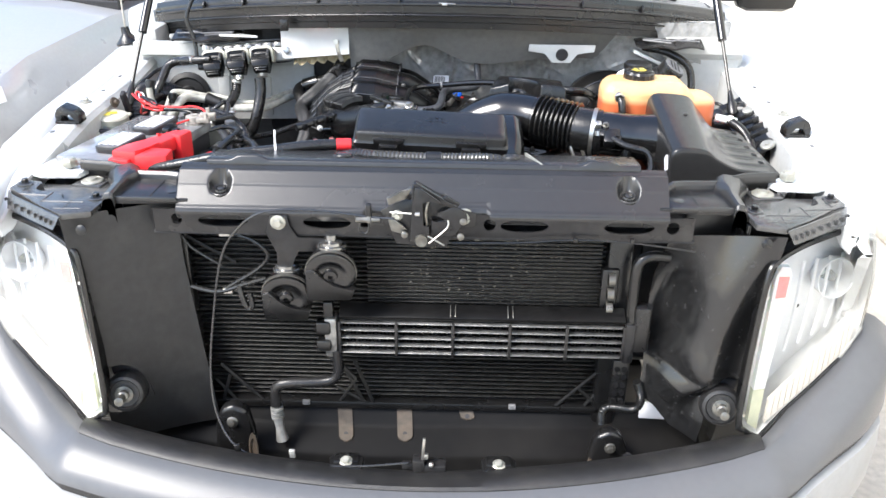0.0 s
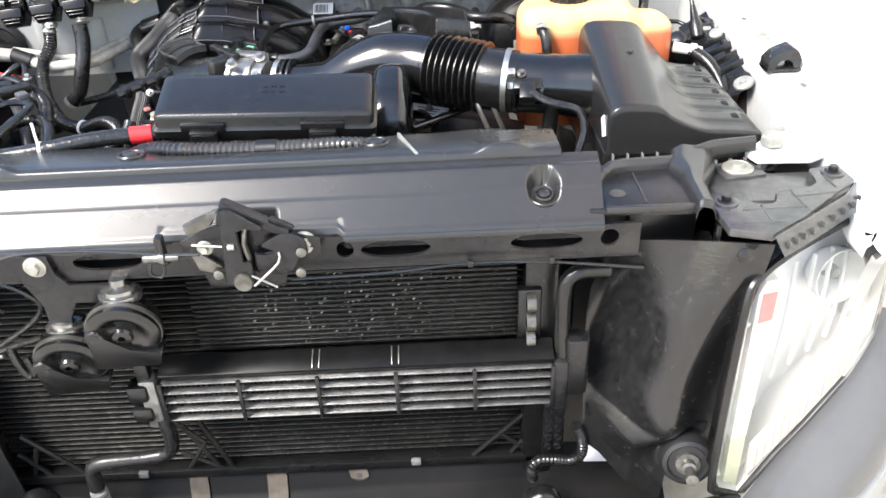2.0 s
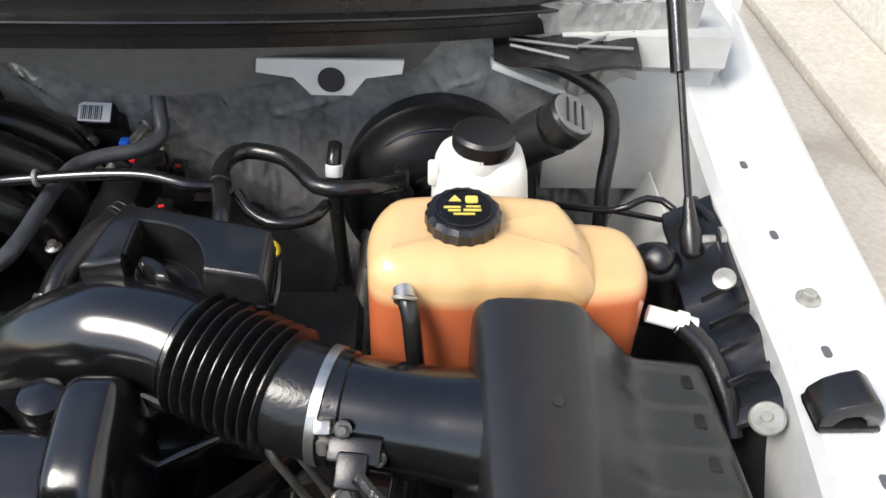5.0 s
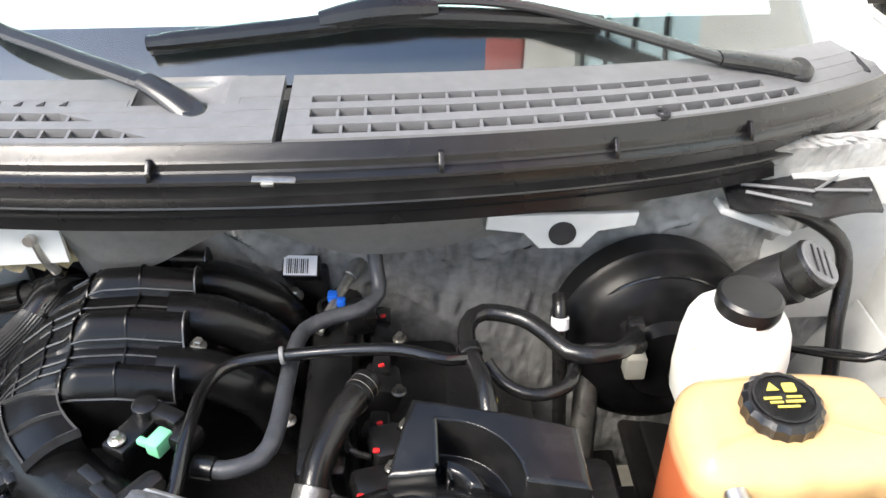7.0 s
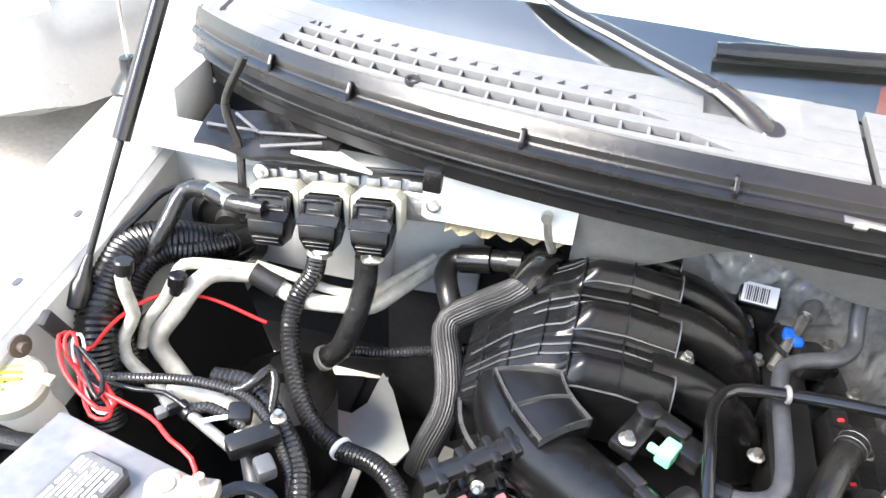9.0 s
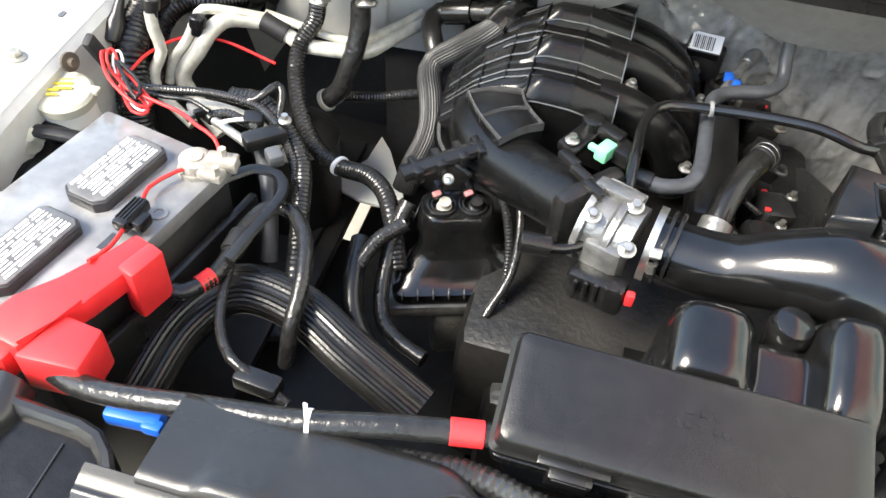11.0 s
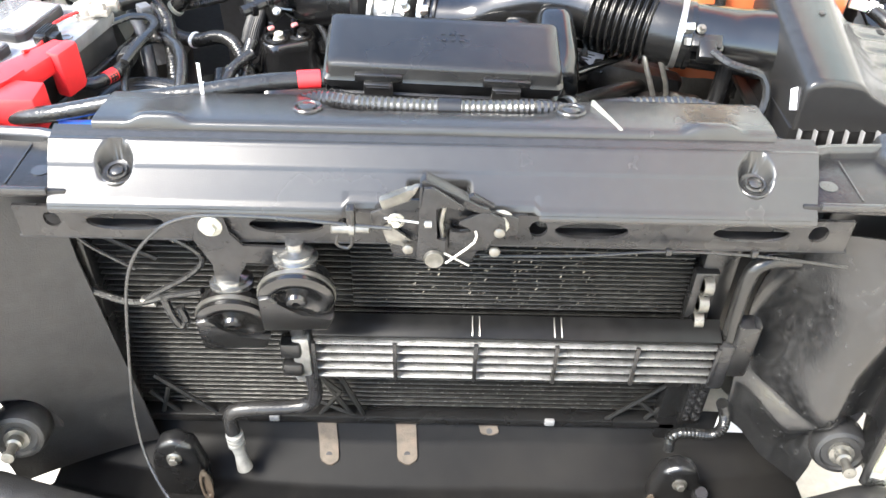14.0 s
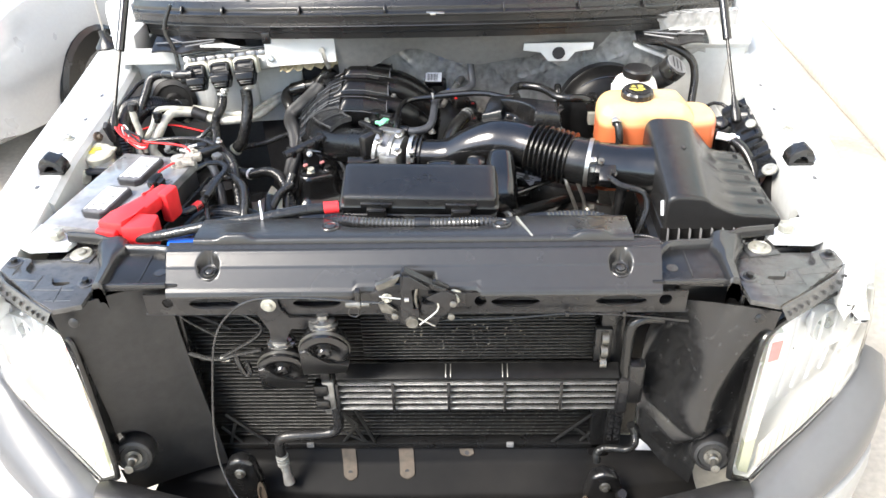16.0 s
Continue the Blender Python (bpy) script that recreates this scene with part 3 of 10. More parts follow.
def build_cowl():
    bm = fresh()
    prof = [(0.004, -0.078), (0.003, -0.047), (-0.009, -0.045), (-0.0105, -0.0425), (-0.0095, -0.0405), (0.004, -0.038), (0.0045, -0.021), (-0.0035, -0.0195), (-0.0055, -0.0175), (-0.005, -0.0135), (-0.002, -0.012), (0.007, -0.0105),
            (0.0095, -0.0085), (0.0105, -0.001), (0.0125, 0.0015), (0.018, 0.004), (0.024, 0.0115), (0.027, 0.0135), (0.03, -0.03), (0.02, -0.07)]
    n = 90
    rings(bm, [[cowl_point(-0.86 + 1.72 * i / n, a, b) for a, b in prof] for i in range(n + 1)])
    cowl = part("cowl_lip", bm, M_PLASTIC, truck, "black cowl edge with a weatherstrip groove", 28)
    # plenum face below the lip
    bm = fresh()
    sheet(bm, lambda u, v: cowl_point(-0.84 + 1.68 * u, 0.0 + 0.05 * v, -0.06 - 0.022 * v), 50, 5, (0, 0.008, 0))
    part("plenum_face", bm, M_PLASTIC, truck)
    for x in (-0.66, -0.53, -0.315, -0.097, 0.197, 0.387, 0.56):
        bm = fresh()
        prism(bm, [(cowl_point(x, a, 0)[1], cowl_point(x, 0, b)[2]) for a, b in ((-0.005, -0.015), (-0.004, -0.004), (0.006, 0.006), (0.014, 0.004), (0.012, -0.011))], "x", x - 0.0025, x + 0.0025, 0.0008)
        part("lug", bm, M_PLASTIC, cowl)
    bm = fresh()
    box(bm, cowl_point(0.028, -0.004, -0.0125), (0.044, 0.01, 0.0025), 0.001, (6, 3, 0))
    box(bm, cowl_point(0.022, -0.006, -0.0155), (0.014, 0.008, 0.006), 0.002)
    part("seam_clip", bm, M_STEEL, cowl, "small metal clip over the cowl seam")
    # grille panels either side of the seam
    for s, (x0, x1) in ((1, (0.036, 0.83)), (-1, (-0.83, 0.026))):
        bm = fresh()
        rows = ((0.026, 0.035), (0.053, 0.068), (0.085, 0.098), (0.112, 0.158))
        pit = (-0.135, -0.022)
        for a, b in rows:
            k = 40
            if s < 0 and a > 0.1:
                for lo, hi in ((x0, pit[0]), (pit[1], x1)):
                    rings(bm, [[cowl_point(lo + (hi - lo) * i / 20, dy, dz) for dy, dz in ((a, 0.014 + 0.08 * a), (b, 0.014 + 0.08 * b), (b, 0.004 + 0.08 * b), (a, 0.004 + 0.08 * a))] for i in range(21)])
                continue
            rings(bm, [[cowl_point(x0 + (x1 - x0) * i / k, dy, dz) for dy, dz in ((a, 0.014 + 0.08 * a), (b, 0.014 + 0.08 * b), (b, 0.004 + 0.08 * b), (a, 0.004 + 0.08 * a))] for i in range(k + 1)])
        g = part("cowl_grille", bm, M_COWL, truck, "weathered grey plastic cowl grille panel", 25)
        if s < 0:
            # sloping recess for the wiper spindle
            bm = fresh()
            sheet(bm, lambda u, v: cowl_point(pit[0] - 0.004 + (pit[1] - pit[0] + 0.008) * u, 0.082 + 0.078 * v, 0.014 + 0.08 * (0.082 + 0.078 * v) - 0.024 * math.sin(math.pi * min(1, 1.15 * u)) ** 0.7 * math.sin(math.pi * min(1.0, 0.15 + 0.85 * v)) ** 0.5), 24, 16)
            part("spindle_recess", bm, M_COWL, g)
        bm = fresh()
        k = 40
        sheet(bm, lambda u, v: cowl_point(x0 + (x1 - x0) * u, 0.026 + 0.114 * v, -0.012 + 0.01 * v), k, 4)
        part("well", bm, M_DARK, g)
        # solid fields at the ends of the slots
        spans = ((0.065, 0.645), (0.06, 0.60), (0.06, 0.53)) if s > 0 else ((-0.66, -0.10), (-0.64, -0.165), (-0.62, -0.615))
        for (a, b), (p, q) in zip(((0.035, 0.053), (0.068, 0.085), (0.098, 0.112)), spans):
            fields = ((x0, p), (q, x1)) if s > 0 or a < 0.09 else ((x0, p), (q, pit[0]), (pit[1], x1))
            for lo, hi in fields:
                if hi - lo > 0.002:
                    bm = fresh()
                    kk = max(2, int((hi - lo) / 0.02))
                    rings(bm, [[cowl_point(lo + (hi - lo) * i / kk, dy, dz) for dy, dz in ((a, 0.0135 + 0.08 * a), (b, 0.0135 + 0.08 * b), (b, 0.004 + 0.08 * b), (a, 0.004 + 0.08 * a))] for i in range(kk + 1)])
                    part("grille_field", bm, M_COWL, g)
            x = p + 0.029
            while x < q - 0.01:
                bm = fresh()
                kk = ((a - 0.001, 0.0125 + 0.08 * a), (b + 0.001, 0.0125 + 0.08 * b), (b + 0.001, 0.0 + 0.08 * b), (a - 0.001, 0.0 + 0.08 * a))
                rings(bm, [[cowl_point(x + o, dy, dz) for dy, dz in kk] for o in (-0.0016, 0.0016)])
                part("slat", bm, M_COWL, g, sharp=20)
                x += 0.0295
            if s < 0 and a < 0.09:
                # slanting corner that closes the row
                bm = fresh()
                rings(bm, [[cowl_point(px, py, pz + 0.08 * py) for px, py in ((q - 0.045, b), (q, a), (q + 0.001, a), (q + 0.001, b + 0.0005))] for pz in (0.0135, 0.002)])
                part("grille_corner", bm, M_COWL, g)
            elif s < 0:
                for i in range(17):
                    c = -0.63 + 0.0262 * i
                    bm = fresh()
                    rings(bm, [[cowl_point(c + px, 0.1 + py, pz + 0.08 * (0.1 + py)) for px, py in ((-0.004, 0.0), (0.004, 0.0), (0.004, 0.009))] for pz in (0.013, 0.0146)])
                    part("notch", bm, M_DARK, g)
        bm = fresh()
        lathe(bm, [(0.009, -0.004), (0.009, 0.0008), (0.006, 0.001), (0.005, -0.002), (0, -0.002)], cowl_point(0.446 if s > 0 else -0.454, 0.033, 0.0185), (0, -0.1, 1), 16)
        part("screw", bm, M_DARK, g)


build_cowl()


def glass_point(u, v):
    x = (u - 0.5) * 1.56 * (1 - 0.14 * v)
    y0, z0 = cowl_y(x) + 0.150, cowl_z(x) + 0.018
    return (x, y0 + 0.68 * v - 0.10 * v * x * x, z0 + 0.42 * v + 0.02 * math.sin(math.pi * v))


def build_cab():
    bm = fresh()
    sheet(bm, glass_point, 30, 14, (0, 0.003, -0.005))
    g = part("windshield", bm, M_GLASS, truck, "raked laminated windshield with sky reflections")
    g.visible_shadow = False
    # cab shell: pillars, roof, dashboard, doors and back wall
    for s in (-1, 1):
        bm = fresh()
        u = 0.5 + 0.5 * s
        pts = [Vector(glass_point(u, v)) + Vector((s * 0.03, 0.0, -0.005)) for v in (-0.12, 0.1, 0.3, 0.5, 0.7, 0.9, 1.04)]
        tube(bm, pts, 0.045, 10, 0.05, flat=0.7)
        part("pillar", bm, M_WHITE, truck)
        bm = fresh()
        box(bm, (s * 0.93, 2.0, 0.82), (0.1, 1.7, 0.86), 0.03)
        box(bm, (s * 0.88, 2.75, 1.45), (0.1, 0.25, 0.7), 0.03)
        part("door_side", bm, M_WHITE, truck)
        # door mirror
        bm = fresh()
        box(bm, (s * 1.08, 1.42, 1.36), (0.2, 0.12, 0.26), 0.04)
        box(bm, (s * 0.97, 1.42, 1.3), (0.12, 0.06, 0.08), 0.015)
        part("door_mirror", bm, M_PLASTIC, truck, "black door mirror")
    bm = fresh()
    sheet(bm, lambda u, v: ((u - 0.5) * 1.36, 1.60 + 1.2 * v, 1.80 + 0.05 * math.sin(math.pi * v) - 0.1 * (u - 0.5) ** 2), 12, 12, (0, 0, -0.04))
    part("roof", bm, M_WHITE, truck)
    bm = fresh()
    sheet(bm, lambda u, v: ((u - 0.5) * 1.6, 1.02 + 0.5 * v + 0.2 * (u - 0.5) ** 2, 1.29 + 0.03 * v), 12, 4, (0, 0, -0.3))
    box(bm, (0, 2.85, 1.25), (1.7, 0.1, 1.2), 0.02)
    box(bm, (0, 2.0, 0.55), (1.8, 1.7, 0.1), 0.02)
    part("dashboard", bm, M_DARK, truck)
    # added sheet whose teal stands for the building mirrored in the glass
    bm = fresh()
    sheet(bm, lambda u, v: ((u - 0.5) * 1.35, 1.075 + 0.5 * v + 0.32 * (u - 0.5) ** 2, 1.375 + 0.25 * v - 0.12 * (u - 0.5) ** 2), 16, 6, (0, 0, -0.006))
    part("teal_sheet", bm, M_TEAL, truck, "pale teal sheet added behind the windshield for the reflected building")
    # load bed and wheels behind the cab
    bm = fresh()
    box(bm, (0, 3.75, 0.8), (1.95, 1.75, 0.75), 0.05)
    part("load_bed", bm, M_WHITE, truck)
    for s in (-1, 1):
        for wy in (0.72, 3.8):
            bm = fresh()
            lathe(bm, [(0.2, -0.12), (0.36, -0.12), (0.39, -0.09), (0.39, 0.09), (0.36, 0.12), (0.2, 0.12)], (s * 0.85, wy, 0.39), (1, 0, 0), 32)
            w = part("wheel", bm, M_RUBBER, truck, "black tyre")
            bm = fresh()
            lathe(bm, [(0.21, -0.1), (0.21, 0.09), (0.17, 0.1), (0.06, 0.06), (0.04, 0.1), (0, 0.1)], (s * 0.86, wy, 0.39), (s, 0, 0), 24)
            part("rim", bm, M_ALU, w)


build_cab()


def build_firewall():
    # dark insulated wall on one side, bare painted panel on the other
    bm = fresh()

    def f(u, v):
        x, z = -0.15 + 0.97 * u, 0.55 + 0.72 * v
        fold = sum(h * math.exp(-(((x - cx) * ca + (z - cz) * sa) / w) ** 2 - (((z - cz) * ca - (x - cx) * sa) / ln) ** 2) for cx, cz, ca, sa, h, w, ln in folds if abs(x - cx) < 0.12 and abs(z - cz) < 0.12)
        return (x, 0.99 - 0.06 * v + 0.012 * math.sin(9 * x + 5 * z) - 0.10 * max(0, v - 0.72) - fold, z)
    rnd = random.Random(7)
    folds = []
    for k in range(110):
        a = radians(rnd.choice((28, 34, 40, 118, 62)) + rnd.uniform(-9, 9))
        folds.append((rnd.uniform(-0.1, 0.8), rnd.uniform(0.9, 1.25), math.cos(a), math.sin(a), rnd.uniform(0.002, 0.005), rnd.uniform(0.004, 0.007), rnd.uniform(0.02, 0.07)))
    sheet(bm, f, 200, 160, (0, 0.03, 0))
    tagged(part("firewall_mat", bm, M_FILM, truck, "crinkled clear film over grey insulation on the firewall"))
    # added dark panel: the shade at this end of the firewall is its colour
    bm = fresh()
    sheet(bm, lambda u, v: (-0.50 + 0.35 * u, 0.985 - 0.06 * v + 0.008 * math.sin(9 * u + 5 * v), 0.55 + 0.72 * v), 24, 24, (0, 0.03, 0))
    part("firewall_mat", bm, M_DARK, truck, "dark stand-in for the shaded end of the firewall")
    bm = fresh()

    def g(u, v):
        x, z = -0.86 + 0.50 * u, 0.97 + 0.225 * v
        return (x, 0.935 - 0.02 * math.sin(3.1 * u) * (v < 0.75) - 0.05 * (v > 0.8), z)
    sheet(bm, g, 24, 20, (0, 0.03, 0))
    part("firewall_panel", bm, M_PRIMER, truck, "painted steel firewall panel")
    bm = fresh()
    sheet(bm, lambda u, v: (0.64 + 0.22 * u, 0.925 - 0.03 * (v > 0.8), 0.97 + 0.26 * v), 12, 12, (0, 0.03, 0))
    part("firewall_panel", bm, M_PRIMER, truck, "painted steel firewall corner")
    bm = fresh()
    sheet(bm, lambda u, v: (0.80 - 0.07 * u, 0.74 + 0.21 * v, 1.0 - 0.20 * u), 8, 10, (0.004, 0, 0))
    part("wheelhouse_panel", bm, M_PRIMER, truck, "dusty pale wheelhouse panel")
    for x in (-0.62, -0.5):
        bm = fresh()
        box(bm, (x, 0.918, 1.04), (0.035, 0.02, 0.12), 0.008)
        part("pressed_rib", bm, M_PRIMER, truck)
    # grey felt pad hanging below the plenum, with a wavy lower edge
    bm = fresh()

    def h(u, v):
        x = -0.24 + 1.0 * u
        low = 1.131 + 0.032 / (1 + math.exp(-(x + 0.07) / 0.03)) + 0.05 * math.exp(-((x + 0.05) / 0.1) ** 2) - 0.008 * math.sin(14 * x)
        top = cowl_z(x) - 0.064
        return (x, cowl_y(x) + 0.045 + 0.008 * math.sin(6 * x) + 0.05 * (1 - v), low + (top - low) * v)
    sheet(bm, h, 90, 8, (0, 0.02, 0))
    part("felt_pad", bm, M_FELT, truck, "grey felt sound pad with a wavy edge")
    # white plates on the scuttle: one with a round hole's plug, one with a torn foam edge
    bm = fresh()
    y = 0.852
    prism(bm, [(0.255, 1.215), (0.252, 1.195), (0.30, 1.192), (0.318, 1.165), (0.372, 1.165), (0.388, 1.192), (0.435, 1.195), (0.438, 1.215)], "y", y - 0.004, y + 0.004, 0.002)
    p = part("scuttle_tag", bm, M_WHITE, truck, "white metal tag with a round hole")
    bm = fresh()
    lathe(bm, [(0.017, 0), (0.017, 0.002), (0.012, 0.003), (0, 0.003)], (0.346, y - 0.004, 1.188), (0, -1, 0), 20)
    part("hole_plug", bm, M_DARK, p)
    bm = fresh()
    sheet(bm, lambda u, v: (-0.43 + 0.19 * u, 0.842 - 0.02 * u, 1.165 + 0.02 * u + (0.095 - 0.01 * u) * v), 10, 4, (0, 0.006, 0))
    part("scuttle_plate", bm, M_WHITE, truck, "white scuttle plate")
    bm = fresh()
    sheet(bm, lambda u, v: (-0.40 + 0.19 * u, 0.846 + 0.02 * v, 1.148 + 0.02 * u + 0.02 * v + 0.006 * math.sin(40 * u)), 20, 3, (0, 0.012, 0))
    part("foam_edge", bm, M_FOAM, truck, "torn tan foam edge")
    bm = fresh()
    lathe(bm, [(0.012, 0), (0.012, 0.012), (0.007, 0.014), (0.007, 0.03), (0, 0.03)], (-0.275, 0.845, 1.215), (0, -1, 0.15), 12)
    tube(bm, [(-0.275, 0.83, 1.215), (-0.27, 0.826, 1.19), (-0.262, 0.83, 1.165)], 0.006, 8)
    part("ground_stud", bm, M_STEEL, truck)
    # triangular black gusset and white brace above the engine computer
    for s in (-1, 1):
        bm = fresh()
        sheet(bm, lambda u, v: (s * (0.735 - 0.185 * u), 0.845 + 0.065 * v - 0.02 * math.sin(math.pi * u) * (1 - v) + 0.012 * u, 1.212 + 0.012 * v + 0.007 * abs(math.sin(7 * u + 2 * v))), 24, 10, (0, 0, -0.005))
        gs = part("corner_gusset", bm, M_SHEETBLACK, truck, "black pressed corner gusset")
        for (ax, ay), (bx, by) in (((0.725, 0.866), (0.655, 0.868)), ((0.655, 0.868), (0.57, 0.885)), ((0.655, 0.868), (0.70, 0.90)), ((0.64, 0.838), (0.57, 0.868))):
            bm = fresh()
            tube(bm, [(s * ax, ay, 1.2265), (s * bx, by, 1.2285)], 0.0022, 6)
            part("crease", bm, M_COWL, gs)
        bm = fresh()
        if s < 0:
            prism(bm, [(-0.60, 0.838), (-0.49, 0.826), (-0.54, 0.856)], "z", 1.224, 1.23, 0.001)
        else:
            box(bm, (0.60, 0.895, 1.172), (0.11, 0.03, 0.010), 0.003, (0, 24, 4))
        part("scuttle_brace", bm, M_WHITE, truck)
        bm = fresh()
        box(bm, (s * 0.845, 1.0, 1.18), (0.07, 0.12, 0.09), 0.015)
        part("hinge_pad", bm, M_PRIMER, truck)


build_firewall()


def build_strut(s):
    """Gas strut from the apron up to the hood."""
    t = thing("hood_strut", (s * 0.765, 0.625, 1.1), "black gas strut with a slim steel rod and plastic ball socket", "gas strut", "hood struts")
    a = Vector((0.768, 0.641, 1.099)) if s > 0 else Vector((-0.80, 0.652, 1.092))
    b = a + Vector((-s * 0.015, 0.105, 0.14)) * 3.4
    d = (b - a).normalized()
    bm = fresh()
    tube(bm, [a, a + d * 0.30], 0.0045, 10)
    part("rod", bm, M_SHEETBLACK, t)
    bm = fresh()
    lathe(bm, [(0.004, 0), (0.011, 0.002), (0.011, 0.33), (0.006, 0.336)], a + d * 0.19, d, 16)
    part("cylinder", bm, M_GLOSS, t)
    bm = fresh()
    lathe(bm, [(0.008, -0.018), (0.013, -0.014), (0.013, 0.012), (0.009, 0.022), (0.006, 0.045), (0.005, 0.05)], a, d, 14)
    part("socket", bm, M_PLASTIC, t)
    bm = fresh()
    lathe(bm, [(0.007, 0), (0.007, 0.03), (0.016, 0.03), (0.016, 0.036), (0, 0.036)], a, (s, 0, 0), 12)
    part("ball_stud", bm, M_STEEL, t)


build_strut(-1)
build_strut(1)


def build_wiper(base, head, arm, blade, clip):
    w = thing("windshield_wiper", base, "black wiper arm and blade lying on the windshield", "wiper", "windshield wipers")
    bm = fresh()
    tube(bm, head, lambda q: 0.02 - 0.006 * q, 12, flat=0.62)
    lathe(bm, [(0.02, -0.02), (0.02, 0.012), (0.012, 0.02), (0, 0.02)], base, (0, -0.3, 1), 16)
    part("arm_head", bm, M_SHIELD, w)
    bm = fresh()
    tube(bm, arm, lambda q: 0.0135 - 0.005 * q, 10, flat=0.55)
    part("arm", bm, M_SHIELD, w)
    bm = fresh()
    tube(bm, blade, lambda q: 0.0125 if 0.03 < q < 0.97 else 0.0105, 10, flat=0.85)
    bl = part("blade", bm, M_RUBBER, w)
    bm = fresh()
    tube(bm, [Vector(p) + Vector((0, 0.006, -0.014)) for p in blade], 0.004, 6)
    part("wiping_edge", bm, M_SOFT, bl)
    bm = fresh()
    tube(bm, clip, lambda q: 0.0125 + 0.005 * math.sin(math.pi * q), 10, flat=0.9)
    part("blade_clip", bm, M_PLASTIC, w)


build_wiper((-0.065, 0.845, 1.352), [(-0.065, 0.845, 1.36), (-0.095, 0.862, 1.376), (-0.123, 0.88, 1.385)], [(-0.123, 0.88, 1.384), (-0.231, 0.93, 1.402), (-0.33, 0.983, 1.42), (-0.42, 1.06, 1.468), (-0.48, 1.13, 1.512)],
            [(-0.74, 1.17, 1.46), (-0.6, 1.16, 1.49), (-0.45, 1.145, 1.518), (-0.28, 1.14, 1.53)], [(-0.52, 1.15, 1.512), (-0.48, 1.148, 1.522), (-0.44, 1.144, 1.524)])
build_wiper((0.66, 1.0, 1.318), [(0.66, 1.0, 1.325), (0.605, 0.992, 1.34), (0.548, 0.983, 1.352)], [(0.548, 0.983, 1.352), (0.401, 0.981, 1.398), (0.305, 0.984, 1.422), (0.22, 0.978, 1.433), (0.152, 0.968, 1.434)],
            [(-0.13, 0.938, 1.404), (0.055, 0.952, 1.416), (0.119, 0.964, 1.42), (0.218, 0.973, 1.416), (0.401, 0.996, 1.395)], [(0.065, 0.954, 1.42), (0.13, 0.964, 1.427), (0.2, 0.972, 1.425)])

